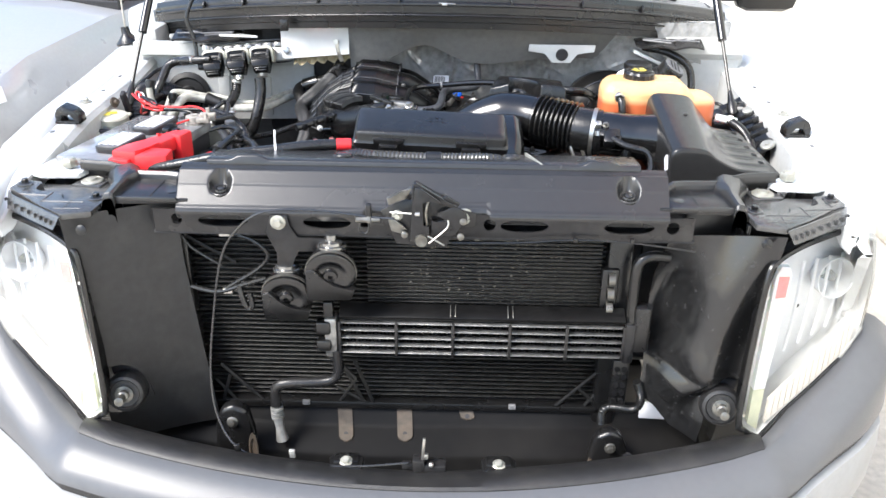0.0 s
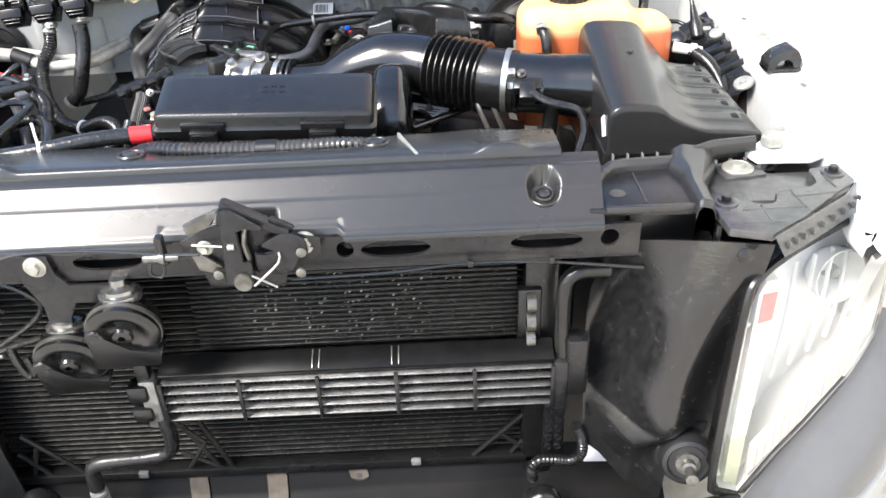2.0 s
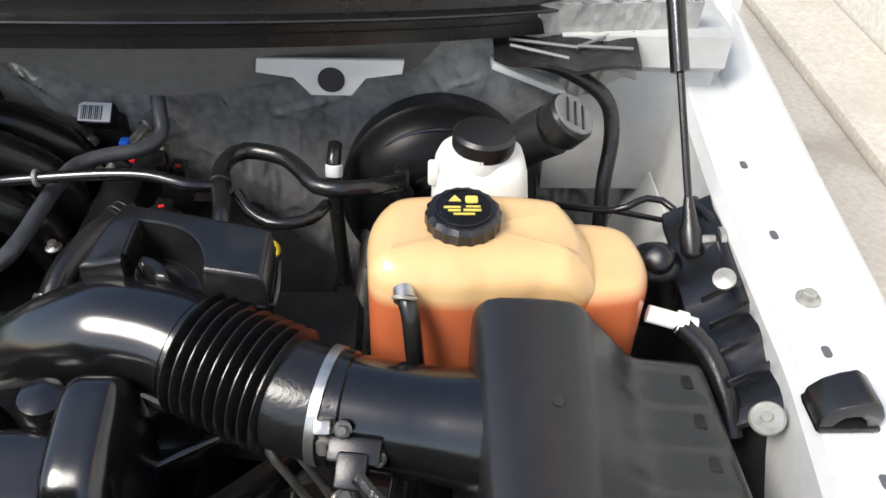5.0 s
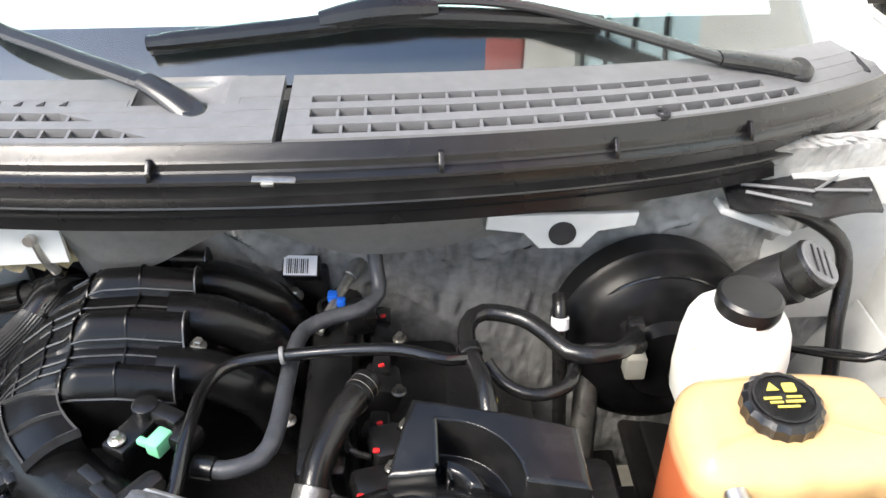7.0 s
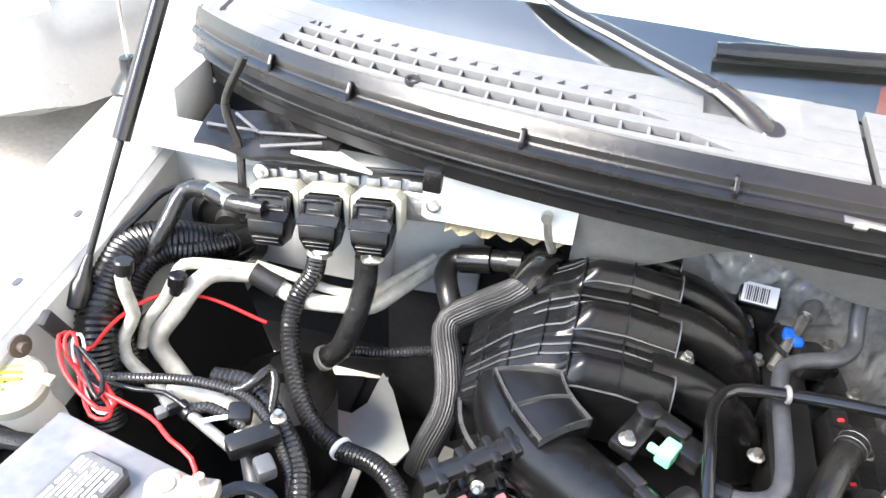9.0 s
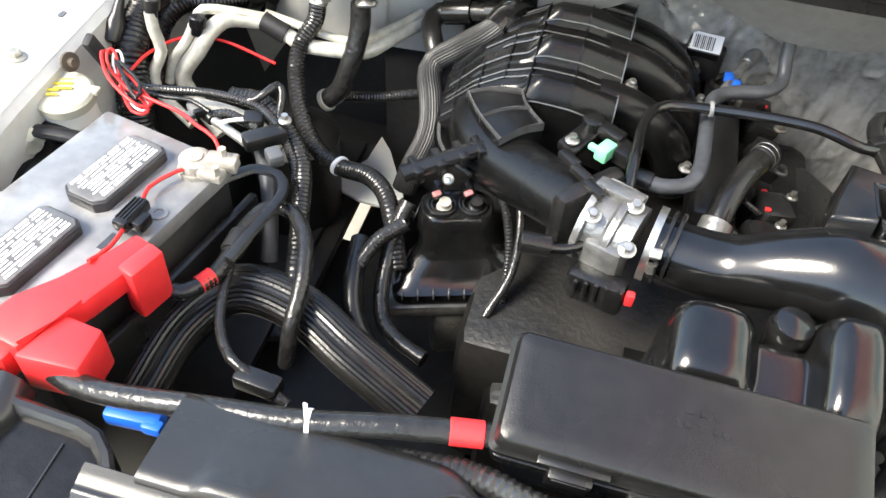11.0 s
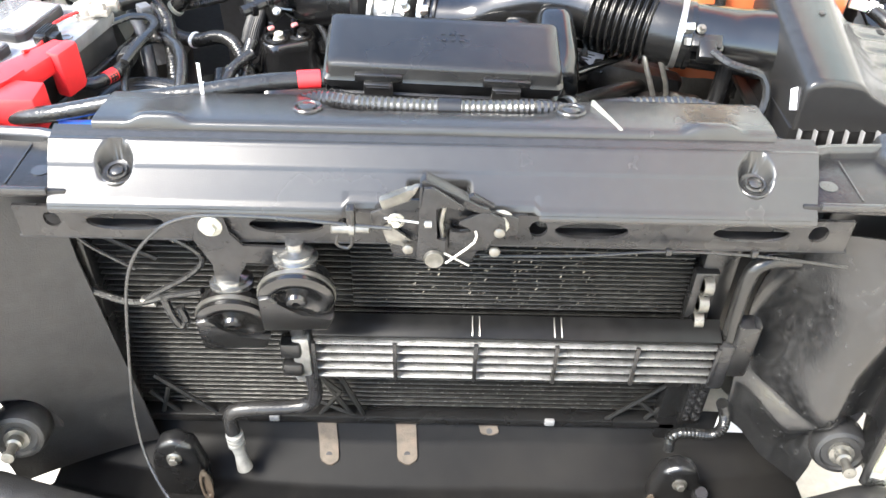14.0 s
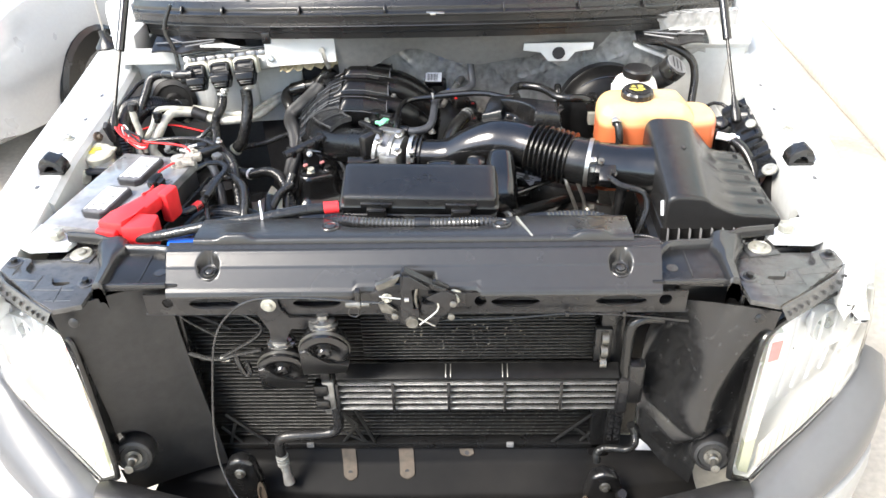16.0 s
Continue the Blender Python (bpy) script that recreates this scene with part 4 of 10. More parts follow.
# ---- the front end ----
def build_cover():
    """The long moulded shield over the radiator support."""
    t = thing("radiator_cover", (0, 0.05, 1.06), "long satin black moulded plastic cover over the radiator support", "cover panel")
    line = [(-0.031, 1.060), (-0.034, 1.067), (-0.030, 1.0755), (-0.025, 1.0795), (-0.0005, 1.1095), (0.0005, 1.1125), (0.003, 1.1145), (0.0175, 1.1295), (0.0195, 1.1325), (0.0225, 1.1338), (0.026, 1.1335), (0.035, 1.137), (0.044, 1.139)]
    prof = []
    for (y0, z0), (y1, z1) in zip(line, line[1:]):
        k = 16 if y1 - y0 > 0.01 else (4 if y1 - y0 > 0.003 else 1)
        prof += [(y0 + (y1 - y0) * i / k, z0 + (z1 - z0) * i / k) for i in range(k)]
    prof.append(line[-1])
    n = 520
    bm = fresh()
    loops = []
    for i in range(n + 1):
        x = -0.462 + 0.92 * i / n
        mid = x - 0.004
        notch = max(0.0, min(1.0, (0.039 - abs(mid)) / 0.006))
        brow = max(0.0, min(1.0, (0.119 - abs(mid - 0.003)) / 0.008))
        out = []
        for y, z in prof:
            if z < 1.09:
                y, z = y + 0.006 * brow, z + 0.006 * brow
            if y < -0.006:
                q = (y + 0.034) / 0.028
                y, z = y * (1 - notch) + (-0.009 + 0.003 * q) * notch, z * (1 - notch) + (1.06 + 0.042 * q) * notch
            r = math.sqrt(max(0.0, 0.0235 ** 2 - (y - 0.003) ** 2)) if y < 0.003 else 0.0235 * math.sqrt(max(0.0, 1 - ((y - 0.003) / 0.019) ** 2))
            if abs(abs(x) - 0.383) < r:
                f = min(1.0, (r - abs(abs(x) - 0.383)) / 0.009)
                f = f * f * (3 - 2 * f)
                z = z * (1 - f) + min(z, 1.0985 + 0.25 * (y - 0.003)) * f
            out.append((y, z))
        back = [(y + 0.004, z - 0.009) for y, z in out][::-1]
        loops.append([(x, y, z) for y, z in out + back])
    rings(bm, loops)
    part("front_panel", bm, M_SHIELD, t, sharp=65)
    # upper plate with its stepped front and hollowed back edge
    bm = fresh()

    def back_edge(x):
        hollow = 0.5 * (1 + math.tanh((0.155 - abs(x - 0.005)) / 0.02))
        return 0.132 - 0.036 * hollow - 0.02 * max(0, abs(x) - 0.33)
    loops = []
    for i in range(121):
        x = -0.415 + 0.825 * i / 120
        b = back_edge(x)
        bump = math.exp(-((abs(x) - 0.335) / 0.03) ** 6)
        z0 = 1.141
        loops.append([(x, 0.039, z0 - 0.008), (x, 0.039 + 0.002 * bump, z0 + 0.002 + 0.008 * bump), (x, 0.042 + 0.002 * bump, z0 + 0.005 + 0.009 * bump), (x, 0.052 + 0.004 * bump, z0 + 0.0055 + 0.007 * bump), (x, 0.07, z0 + 0.004),
                      (x, b - 0.01, z0 - 0.002), (x, b - 0.002, z0 - 0.005), (x, b, z0 - 0.012), (x, b, z0 - 0.03), (x, b - 0.004, z0 - 0.03), (x, b - 0.012, z0 - 0.012)])
    rings(bm, loops)
    part("top_plate", bm, M_SHIELD, t, sharp=65)
    for at in ((-0.162, 0.086, 1.1425), (0.167, 0.091, 1.1425)):
        push_pin(t, at, 0.019, (0, 0.12, 1))
    for x in (-0.382, 0.384):
        bm = fresh()
        lathe(bm, [(0.0195, -0.004), (0.0195, 0.001), (0.018, 0.002), (0.0165, 0.001), (0, 0.001)], (x, 0.002, 1.0985), (0, -0.25, 1), 24)
        part("pin_seat", bm, M_SHIELD, t)
        push_pin(t, (x, 0.0018, 1.1), 0.013, (0, -0.25, 1))
    bm = fresh()
    prism(bm, [(0.195, 0.113), (0.199, 0.113), (0.225, 0.044), (0.220, 0.044)], "z", 1.128, 1.1475, 0.0015)
    part("pale_seam", bm, M_PIN, t, "pale strip along the plate joint")


build_cover()


def plate_with_holes(bm, x0, x1, z0, z1, y0, y1, holes):
    """A strip with oval holes right through it: columns of quads between the holes, and a rim round each."""
    n = 24

    def ring(cx, cz, a, b):
        return [(cx + a * math.copysign(abs(math.cos(q)) ** 0.8, math.cos(q)), cz + b * math.sin(q)) for q in (2 * math.pi * k / n for k in range(n))]
    xs = x0
    for cx, cz, a, b in sorted(holes):
        l, r = cx - a - 0.004, cx + a + 0.004
        box(bm, ((xs + l) / 2, (y0 + y1) / 2, (z0 + z1) / 2), (l - xs, y1 - y0, z1 - z0), 0)
        inner = ring(cx, cz, a, b)
        outer = []
        for px, pz in inner:
            dx, dz = px - cx, pz - cz
            k = min((r - cx) / abs(dx) if abs(dx) > 1e-6 else 9e9, (z1 - cz if dz > 0 else cz - z0) / abs(dz) if abs(dz) > 1e-6 else 9e9)
            outer.append((cx + dx * k, cz + dz * k))
        for y in (y0, y1):
            vi = [bm.verts.new((p, y, q)) for p, q in inner]
            vo = [bm.verts.new((p, y, q)) for p, q in outer]
            for k in range(n):
                bm.faces.new((vi[k], vi[(k + 1) % n], vo[(k + 1) % n], vo[k]))
            # corners that the ring leaves open
            for sx, sz in ((1, 1), (-1, 1), (-1, -1), (1, -1)):
                cxx, czz = (r if sx > 0 else l), (z1 if sz > 0 else z0)
                near = [v for v in vo if (v.co.x - cx) * sx > 1e-6 and (v.co.z - cz) * sz > 1e-6]
                side = [v for v in near if abs(v.co.x - cxx) < 1e-6]
                flat = [v for v in near if abs(v.co.z - czz) < 1e-6]
                if side and flat:
                    a1 = max(side, key=lambda v: abs(v.co.z - cz))
                    b1 = max(flat, key=lambda v: abs(v.co.x - cx))
                    if a1 is not b1:
                        bm.faces.new((a1, b1, bm.verts.new((cxx, y, czz))))
        va = [bm.verts.new((p, y0, q)) for p, q in inner]
        vb = [bm.verts.new((p, y1, q)) for p, q in inner]
        for k in range(n):
            bm.faces.new((va[k], va[(k + 1) % n], vb[(k + 1) % n], vb[k]))
        xs = r
    box(bm, ((xs + x1) / 2, (y0 + y1) / 2, (z0 + z1) / 2), (x1 - xs, y1 - y0, z1 - z0), 0)
    bmesh.ops.remove_doubles(bm, verts=bm.verts, dist=1e-4)
    return bm


def moved(bm, by):
    bm.transform(Matrix.Translation(by))
    return bm


def build_support():
    """Upper radiator support: pierced face, its deep channel and the moulded ends with the lamp brackets."""
    bm = fresh()
    plate_with_holes(bm, -0.505, 0.505, 1.026, 1.072, -0.032, -0.027,
                     [(-0.462, 1.052, 0.010, 0.011), (-0.375, 1.05, 0.047, 0.0125), (-0.18, 1.05, 0.045, 0.0125), (-0.108, 1.052, 0.011, 0.011),
                      (0.125, 1.052, 0.011, 0.012), (0.19, 1.05, 0.045, 0.0125), (0.385, 1.05, 0.047, 0.0125), (0.466, 1.052, 0.012, 0.0125)])
    face = part("support_face", bm, M_SHEETBLACK, truck, "pierced black radiator support beam", 20)
    bm = fresh()
    box(bm, (0, 0.005, 1.0235), (1.02, 0.07, 0.005), 0.001)
    box(bm, (0, 0.036, 1.05), (1.02, 0.006, 0.06), 0.001)
    part("support_channel", bm, M_DARK, truck)
    rear = [(0.44, 0.052, 1.052), (0.454, 0.074, 1.06), (0.467, 0.094, 1.066), (0.484, 0.108, 1.07), (0.506, 0.114, 1.07), (0.571, 0.117, 1.07), (0.604, 0.13, 1.075), (0.636, 0.142, 1.078), (0.70, 0.151, 1.078)]
    rim_u = tuple(k / 8 for k in range(9))
    rim_v, rim_in, rim_z = (0, 0.25, 0.4, 0.6, 0.75, 1), (0, 0, 0.003, 0.008, 0.012, 0.014), (-0.03, -0.003, 0.0, 0.0, -0.006, -0.016)
    END, ARM = (0, -0.018, 0.032), (0, -0.014, 0.009)
    for s in (-1, 1):
        # sunken pan with a rolled rear rim
        bm = fresh()
        poly = [(0.44, -0.004), (0.598, -0.012), (0.604, 0.05), (0.634, 0.13), (0.604, 0.126), (0.571, 0.113), (0.504, 0.11), (0.482, 0.104), (0.467, 0.09), (0.454, 0.07), (0.44, 0.05)]
        prism(bm, [(s * p, q) for p, q in poly], "z", 1.046, 1.056, 0.002)
        end = part("support_end", moved(bm, END), M_SHEETBLACK, truck, "moulded black end of the radiator support")
        bm = fresh()

        def rim(u, v):
            p = Vector([lerp_table(u, rim_u, [q[k] for q in rear]) for k in range(3)])
            d = Vector([lerp_table(min(1, u + 0.06), rim_u, [q[k] for q in rear]) for k in range(2)]) - Vector([lerp_table(max(0, u - 0.06), rim_u, [q[k] for q in rear]) for k in range(2)])
            d.normalize()
            w = lerp_table(v, rim_v, rim_in) * (1.2 if u < 0.7 else 0.8)
            return (s * (p.x + d.y * w), p.y - d.x * w, p.z + lerp_table(v, rim_v, rim_z))
        sheet(bm, rim, 48, 20)
        part("rolled_rim", moved(bm, END), M_SHIELD, end)
        bm = fresh()
        box(bm, (s * 0.524, -0.024, 1.088), (0.128, 0.008, 0.01), 0.003)
        part("front_lip", bm, M_SHIELD, end)
        bm = fresh()
        tube(bm, [(s * 0.515, 0.006, 1.0565), (s * 0.515, 0.05, 1.0565), (s * 0.515, 0.09, 1.057)], 0.0016, 6)
        part("seam", moved(bm, END), M_SHIELD, end)
        bm = fresh()
        lathe(bm, [(0.011, 0), (0.011, 0.0012), (0, 0.0016)], (s * 0.483, 0.035, 1.056), (0, 0, 1), 18)
        part("plug", moved(bm, END), M_SHIELD, end)
        # open box below it and its dark mouth
        bm = fresh()
        box(bm, (s * 0.552, 0.03, 1.03), (0.10, 0.02, 0.08), 0.003)
        box(bm, (s * 0.606, 0.0, 1.028), (0.008, 0.068, 0.07), 0.003)
        part("support_box", bm, M_PLASTIC, end, "open dark pocket in the support end")
        # smooth saddle that widens towards the back
        bm = fresh()
        sad_y = (-0.014, 0.043, 0.079, 0.11, 0.134)

        def saddle(u, v):
            y = -0.018 + 0.15 * max(0.0, (v - 0.1) / 0.9)
            xl = lerp_table(y, (-0.014, 0.07, 0.1, 0.134), (0.573, 0.573, 0.563, 0.572))
            xr = lerp_table(y, sad_y, (0.598, 0.602, 0.62, 0.636, 0.642))
            z = 1.057 + lerp_table(u, (0, 0.1, 0.3, 0.75, 0.92, 1), (-0.004, 0.010, 0.0145, 0.0115, 0.005, -0.004)) * (1 + 0.4 * max(0, y) / 0.134)
            if v < 0.1:
                z -= 0.04 * (1 - v / 0.1)
            return (s * (xl + (xr - xl) * u), y, z)
        sheet(bm, saddle, 22, 24)
        part("saddle", moved(bm, END), M_SHIELD, end)
        # flat web behind the bracket, with an arrow-shaped opening
        bm = fresh()
        web = [(0.598, -0.006), (0.648, 0.0), (0.655, 0.012), (0.672, 0.048), (0.663, 0.03), (0.695, 0.03), (0.70, 0.0), (0.76, 0.03), (0.79, 0.06), (0.77, 0.106), (0.71, 0.104), (0.70, 0.15), (0.638, 0.141), (0.632, 0.11), (0.617, 0.079), (0.60, 0.043)]
        prism(bm, [(s * p, q) for p, q in web], "z", 1.05, 1.0595, 0.0012)
        br = part("lamp_bracket", moved(bm, ARM), M_BRACKET, truck, "ribbed black headlamp bracket")
        bm = fresh()
        prism(bm, [(s * p, q) for p, q in ((0.64, 0.136), (0.647, 0.089), (0.708, 0.098), (0.698, 0.143))], "z", 1.058, 1.063, 0.0018)
        part("bolt_pad", moved(bm, ARM), M_BRACKET, br)
        bm = fresh()
        arm = [(0.606, -0.052), (0.655, -0.068), (0.708, -0.03), (0.812, 0.06), (0.808, 0.108), (0.765, 0.097), (0.759, 0.085), (0.763, 0.066), (0.759, 0.054), (0.746, 0.044), (0.70, 0.038), (0.693, 0.031), (0.69, 0.012), (0.681, 0.003), (0.664, 0.004), (0.642, 0.015), (0.636, 0.031), (0.62, 0.034), (0.601, 0.03)]
        prism(bm, [(s * p, q) for p, q in arm], "z", 1.057, 1.069, 0.002)
        armp = part("bracket_arm", moved(bm, ARM), M_BRACKET, br)
        for (ax, ay), (bx, by) in (((0.664, 0.002), (0.662, -0.045)), ((0.716, 0.038), (0.718, -0.01)), ((0.776, 0.075), (0.778, 0.042)), ((0.637, -0.008), (0.72, -0.006)), ((0.72, 0.022), (0.776, 0.028)), ((0.63, -0.04), (0.68, -0.04))):
            bm = fresh()
            tube(bm, [(s * ax, ay, 1.069), (s * bx, by, 1.069)], 0.0015, 6)
            part("rib", moved(bm, ARM), M_BRACKET, armp)
        for bx, by in ((0.622, 0.014), (0.791, 0.082)):
            bm = fresh()
            lathe(bm, [(0.016, 0), (0.016, 0.0015), (0.0135, 0.0025), (0.0, 0.0018)], (s * bx, by, 1.069), (0, 0, 1), 22)
            part("boss", moved(bm, ARM), M_BRACKET, armp)
            bolt(armp, (s * bx, by - 0.014, 1.0785), 0.007, material=M_PLASTIC)
        bm = fresh()
        prism(bm, [(s * p, q) for p, q in ((0.80, 0.112), (0.838, 0.125), (0.852, 0.085), (0.836, 0.055), (0.808, 0.058))], "z", 1.044, 1.054, 0.002)
        part("bracket_tail", moved(bm, ARM), M_BRACKET, br)
        bm = fresh()
        lathe(bm, [(0.022, 0), (0.022, 0.002), (0.0195, 0.004), (0.0185, 0.003), (0.010, 0.0035), (0.009, 0.008), (0.005, 0.009), (0, 0.0085)], (s * 0.673, 0.118, 1.063), (0, 0, 1), 28)
        part("body_bolt", moved(bm, ARM), M_PIN, br, "round zinc body bolt")
        # notched outer edge down to the lamp
        bm = fresh()
        pts = [(0.655, -0.075, 1.066), (0.70, -0.045, 1.068), (0.79, 0.025, 1.066), (0.822, 0.07, 1.06)]
        sheet(bm, lambda u, v: tuple(np.array([s, 1, 1]) * (np.array([lerp_table(u, (0, .35, .8, 1), [p[k] for p in pts]) for k in range(3)]) + np.array((0.011, -0.009, -0.022)) * v)), 14, 3, (0, 0.004, 0))
        part("bracket_skirt", moved(bm, ARM), M_BRACKET, br)
        for k in range(9):
            u = 0.08 + 0.1 * k
            p = np.array([lerp_table(u, (0, .35, .8, 1), [q[j] for q in pts]) for j in range(3)]) + np.array((0.007, -0.0065, -0.011))
            bm = fresh()
            box(bm, (s * p[0], p[1], p[2]), (0.002, 0.006, 0.009), 0.0006, (0, 0, s * 40))
            part("tooth", moved(bm, ARM), M_BRACKET, br)


build_support()


def build_flap(s):
    """Bent black air deflector between lamp and radiator."""
    t = thing("air_deflector", (s * 0.56, 0.0, 0.58), "thin bent black plastic air deflector beside the radiator", "air deflector", "air deflectors")
    bm = fresh()

    def f(u, v):
        xo = lerp_table(v, (0, 0.25, 0.55, 0.72, 0.79, 1), (0.660, 0.652, 0.645, 0.640, 0.572, 0.56) if s > 0 else (0.660, 0.652, 0.645, 0.642, 0.64, 0.632))
        xi = lerp_table(v, (0, 0.25, 1), (0.478, 0.475, 0.44) if s < 0 else (0.478, 0.462, 0.456))
        zt = 1.068 if s < 0 else 1.014 + 0.046 * u
        x = xi + (xo - xi) * u
        z = zt + ((lerp_table(u, (0, 0.25, 0.55, 1), (0.652, 0.64, 0.61, 0.60)) if s > 0 else 0.565) - zt) * v
        y = 0.035 - 0.115 * u ** 1.2 - 0.03 * v * (1 - u) - 0.02 * (1 - v) * (1 - u)
        if s > 0:
            y += 0.034 * math.sin(6 * u + 2.0 * v + 0.6) * math.sin(math.pi * min(1, v * 1.1)) - 0.028 * math.exp(-((v - 0.7) / 0.14) ** 2) * math.exp(-((u - 0.55) / 0.3) ** 2) + 0.012 * math.exp(-((v - 0.3) / 0.2) ** 2) * math.exp(-((u - 0.2) / 0.2) ** 2)
        else:
            y -= 0.008 * math.sin(3 * u) * math.sin(math.pi * v)
        return (s * x, y, z)
    sheet(bm, f, 60, 90, (0, 0.003, 0))
    # round notch for the mount bushing
    def notch(p):
        return math.hypot((abs(p.x) - 0.612) / 0.046, (p.z - 0.688) / 0.054)
    gone = [q for q in bm.faces if notch(q.calc_center_median()) < 1 or (s > 0 and q.calc_center_median().z < 0.688 and abs(q.calc_center_median().x - 0.612) < 0.044)]
    bmesh.ops.delete(bm, geom=gone, context="FACES")
    for vert in bm.verts:
        k = notch(vert.co)
        if 0 < k < 1.04 and (s < 0 or vert.co.z > 0.688):
            vert.co.x = s * (0.612 + (abs(vert.co.x) - 0.612) / k * 1.04)
            vert.co.z = 0.688 + (vert.co.z - 0.688) / k * 1.04
    part("panel", bm, M_SOFT if s < 0 else M_FLAP, t)
    bm = fresh()
    lathe(bm, [(0.010, 0), (0.010, 0.002), (0.006, 0.004), (0, 0.004)], (s * 0.623, -0.079 if s < 0 else -0.083, 1.046 if s < 0 else 1.048), (0, -1, 0.2), 16)
    part("rivet", bm, M_PLASTIC, t)
    # mounting bushing with its bolt in the cut-out
    b = thing("mount_bushing", (s * 0.598, -0.07, 0.65), "dusty round rubber mount bushing with a bolt beside the headlamp", "bushing", "mount bushings")
    at = Vector((s * 0.6, -0.05, 0.683))
    ax = Vector((s * -0.15, -1, 0.25))
    bm = fresh()
    lathe(bm, [(0.0, 0.0), (0.036, 0), (0.04, 0.006), (0.04, 0.034), (0.036, 0.042), (0.03, 0.044), (0.027, 0.04), (0, 0.04)], at, ax, 28)
    part("rubber_ring", bm, M_SOFT, b)
    bm = fresh()
    lathe(bm, [(0.018, 0.036), (0.018, 0.046), (0.011, 0.047), (0.011, 0.058), (0.007, 0.06), (0.006, 0.078), (0.009, 0.08), (0.009, 0.086), (0, 0.088)], at, ax, 12)
    part("stud", bm, M_DARKSTEEL, b)
    bm = fresh()
    box(bm, at + Vector((s * -0.005, 0.012, 0.008)), (0.07, 0.012, 0.085), 0.006, (0, s * 10, 0))
    part("recess", bm, M_DARK, b)


build_flap(-1)
build_flap(1)


def lamp_y(x, z):
    x = abs(x)
    return -0.115 + 0.55 * (x - 0.634) + 0.1 * (z - 0.664) + (1.2 * (x - 0.8) ** 2 if x > 0.8 else 0)


LAMP = [(0.620, 0.70), (0.636, 0.66), (0.675, 0.628), (0.735, 0.672), (0.79, 0.702), (0.86, 0.742), (0.918, 0.79), (0.926, 0.91), (0.905, 0.995), (0.82, 1.036), (0.745, 1.03), (0.695, 1.022), (0.652, 1.004), (0.636, 0.962)]


def lamp_loop(k, back):
    cx, cz = 0.775, 0.84
    return [(cx + (x - cx) * k, lamp_y(cx + (x - cx) * k, cz + (z - cz) * k) + back, cz + (z - cz) * k) for x, z in LAMP]


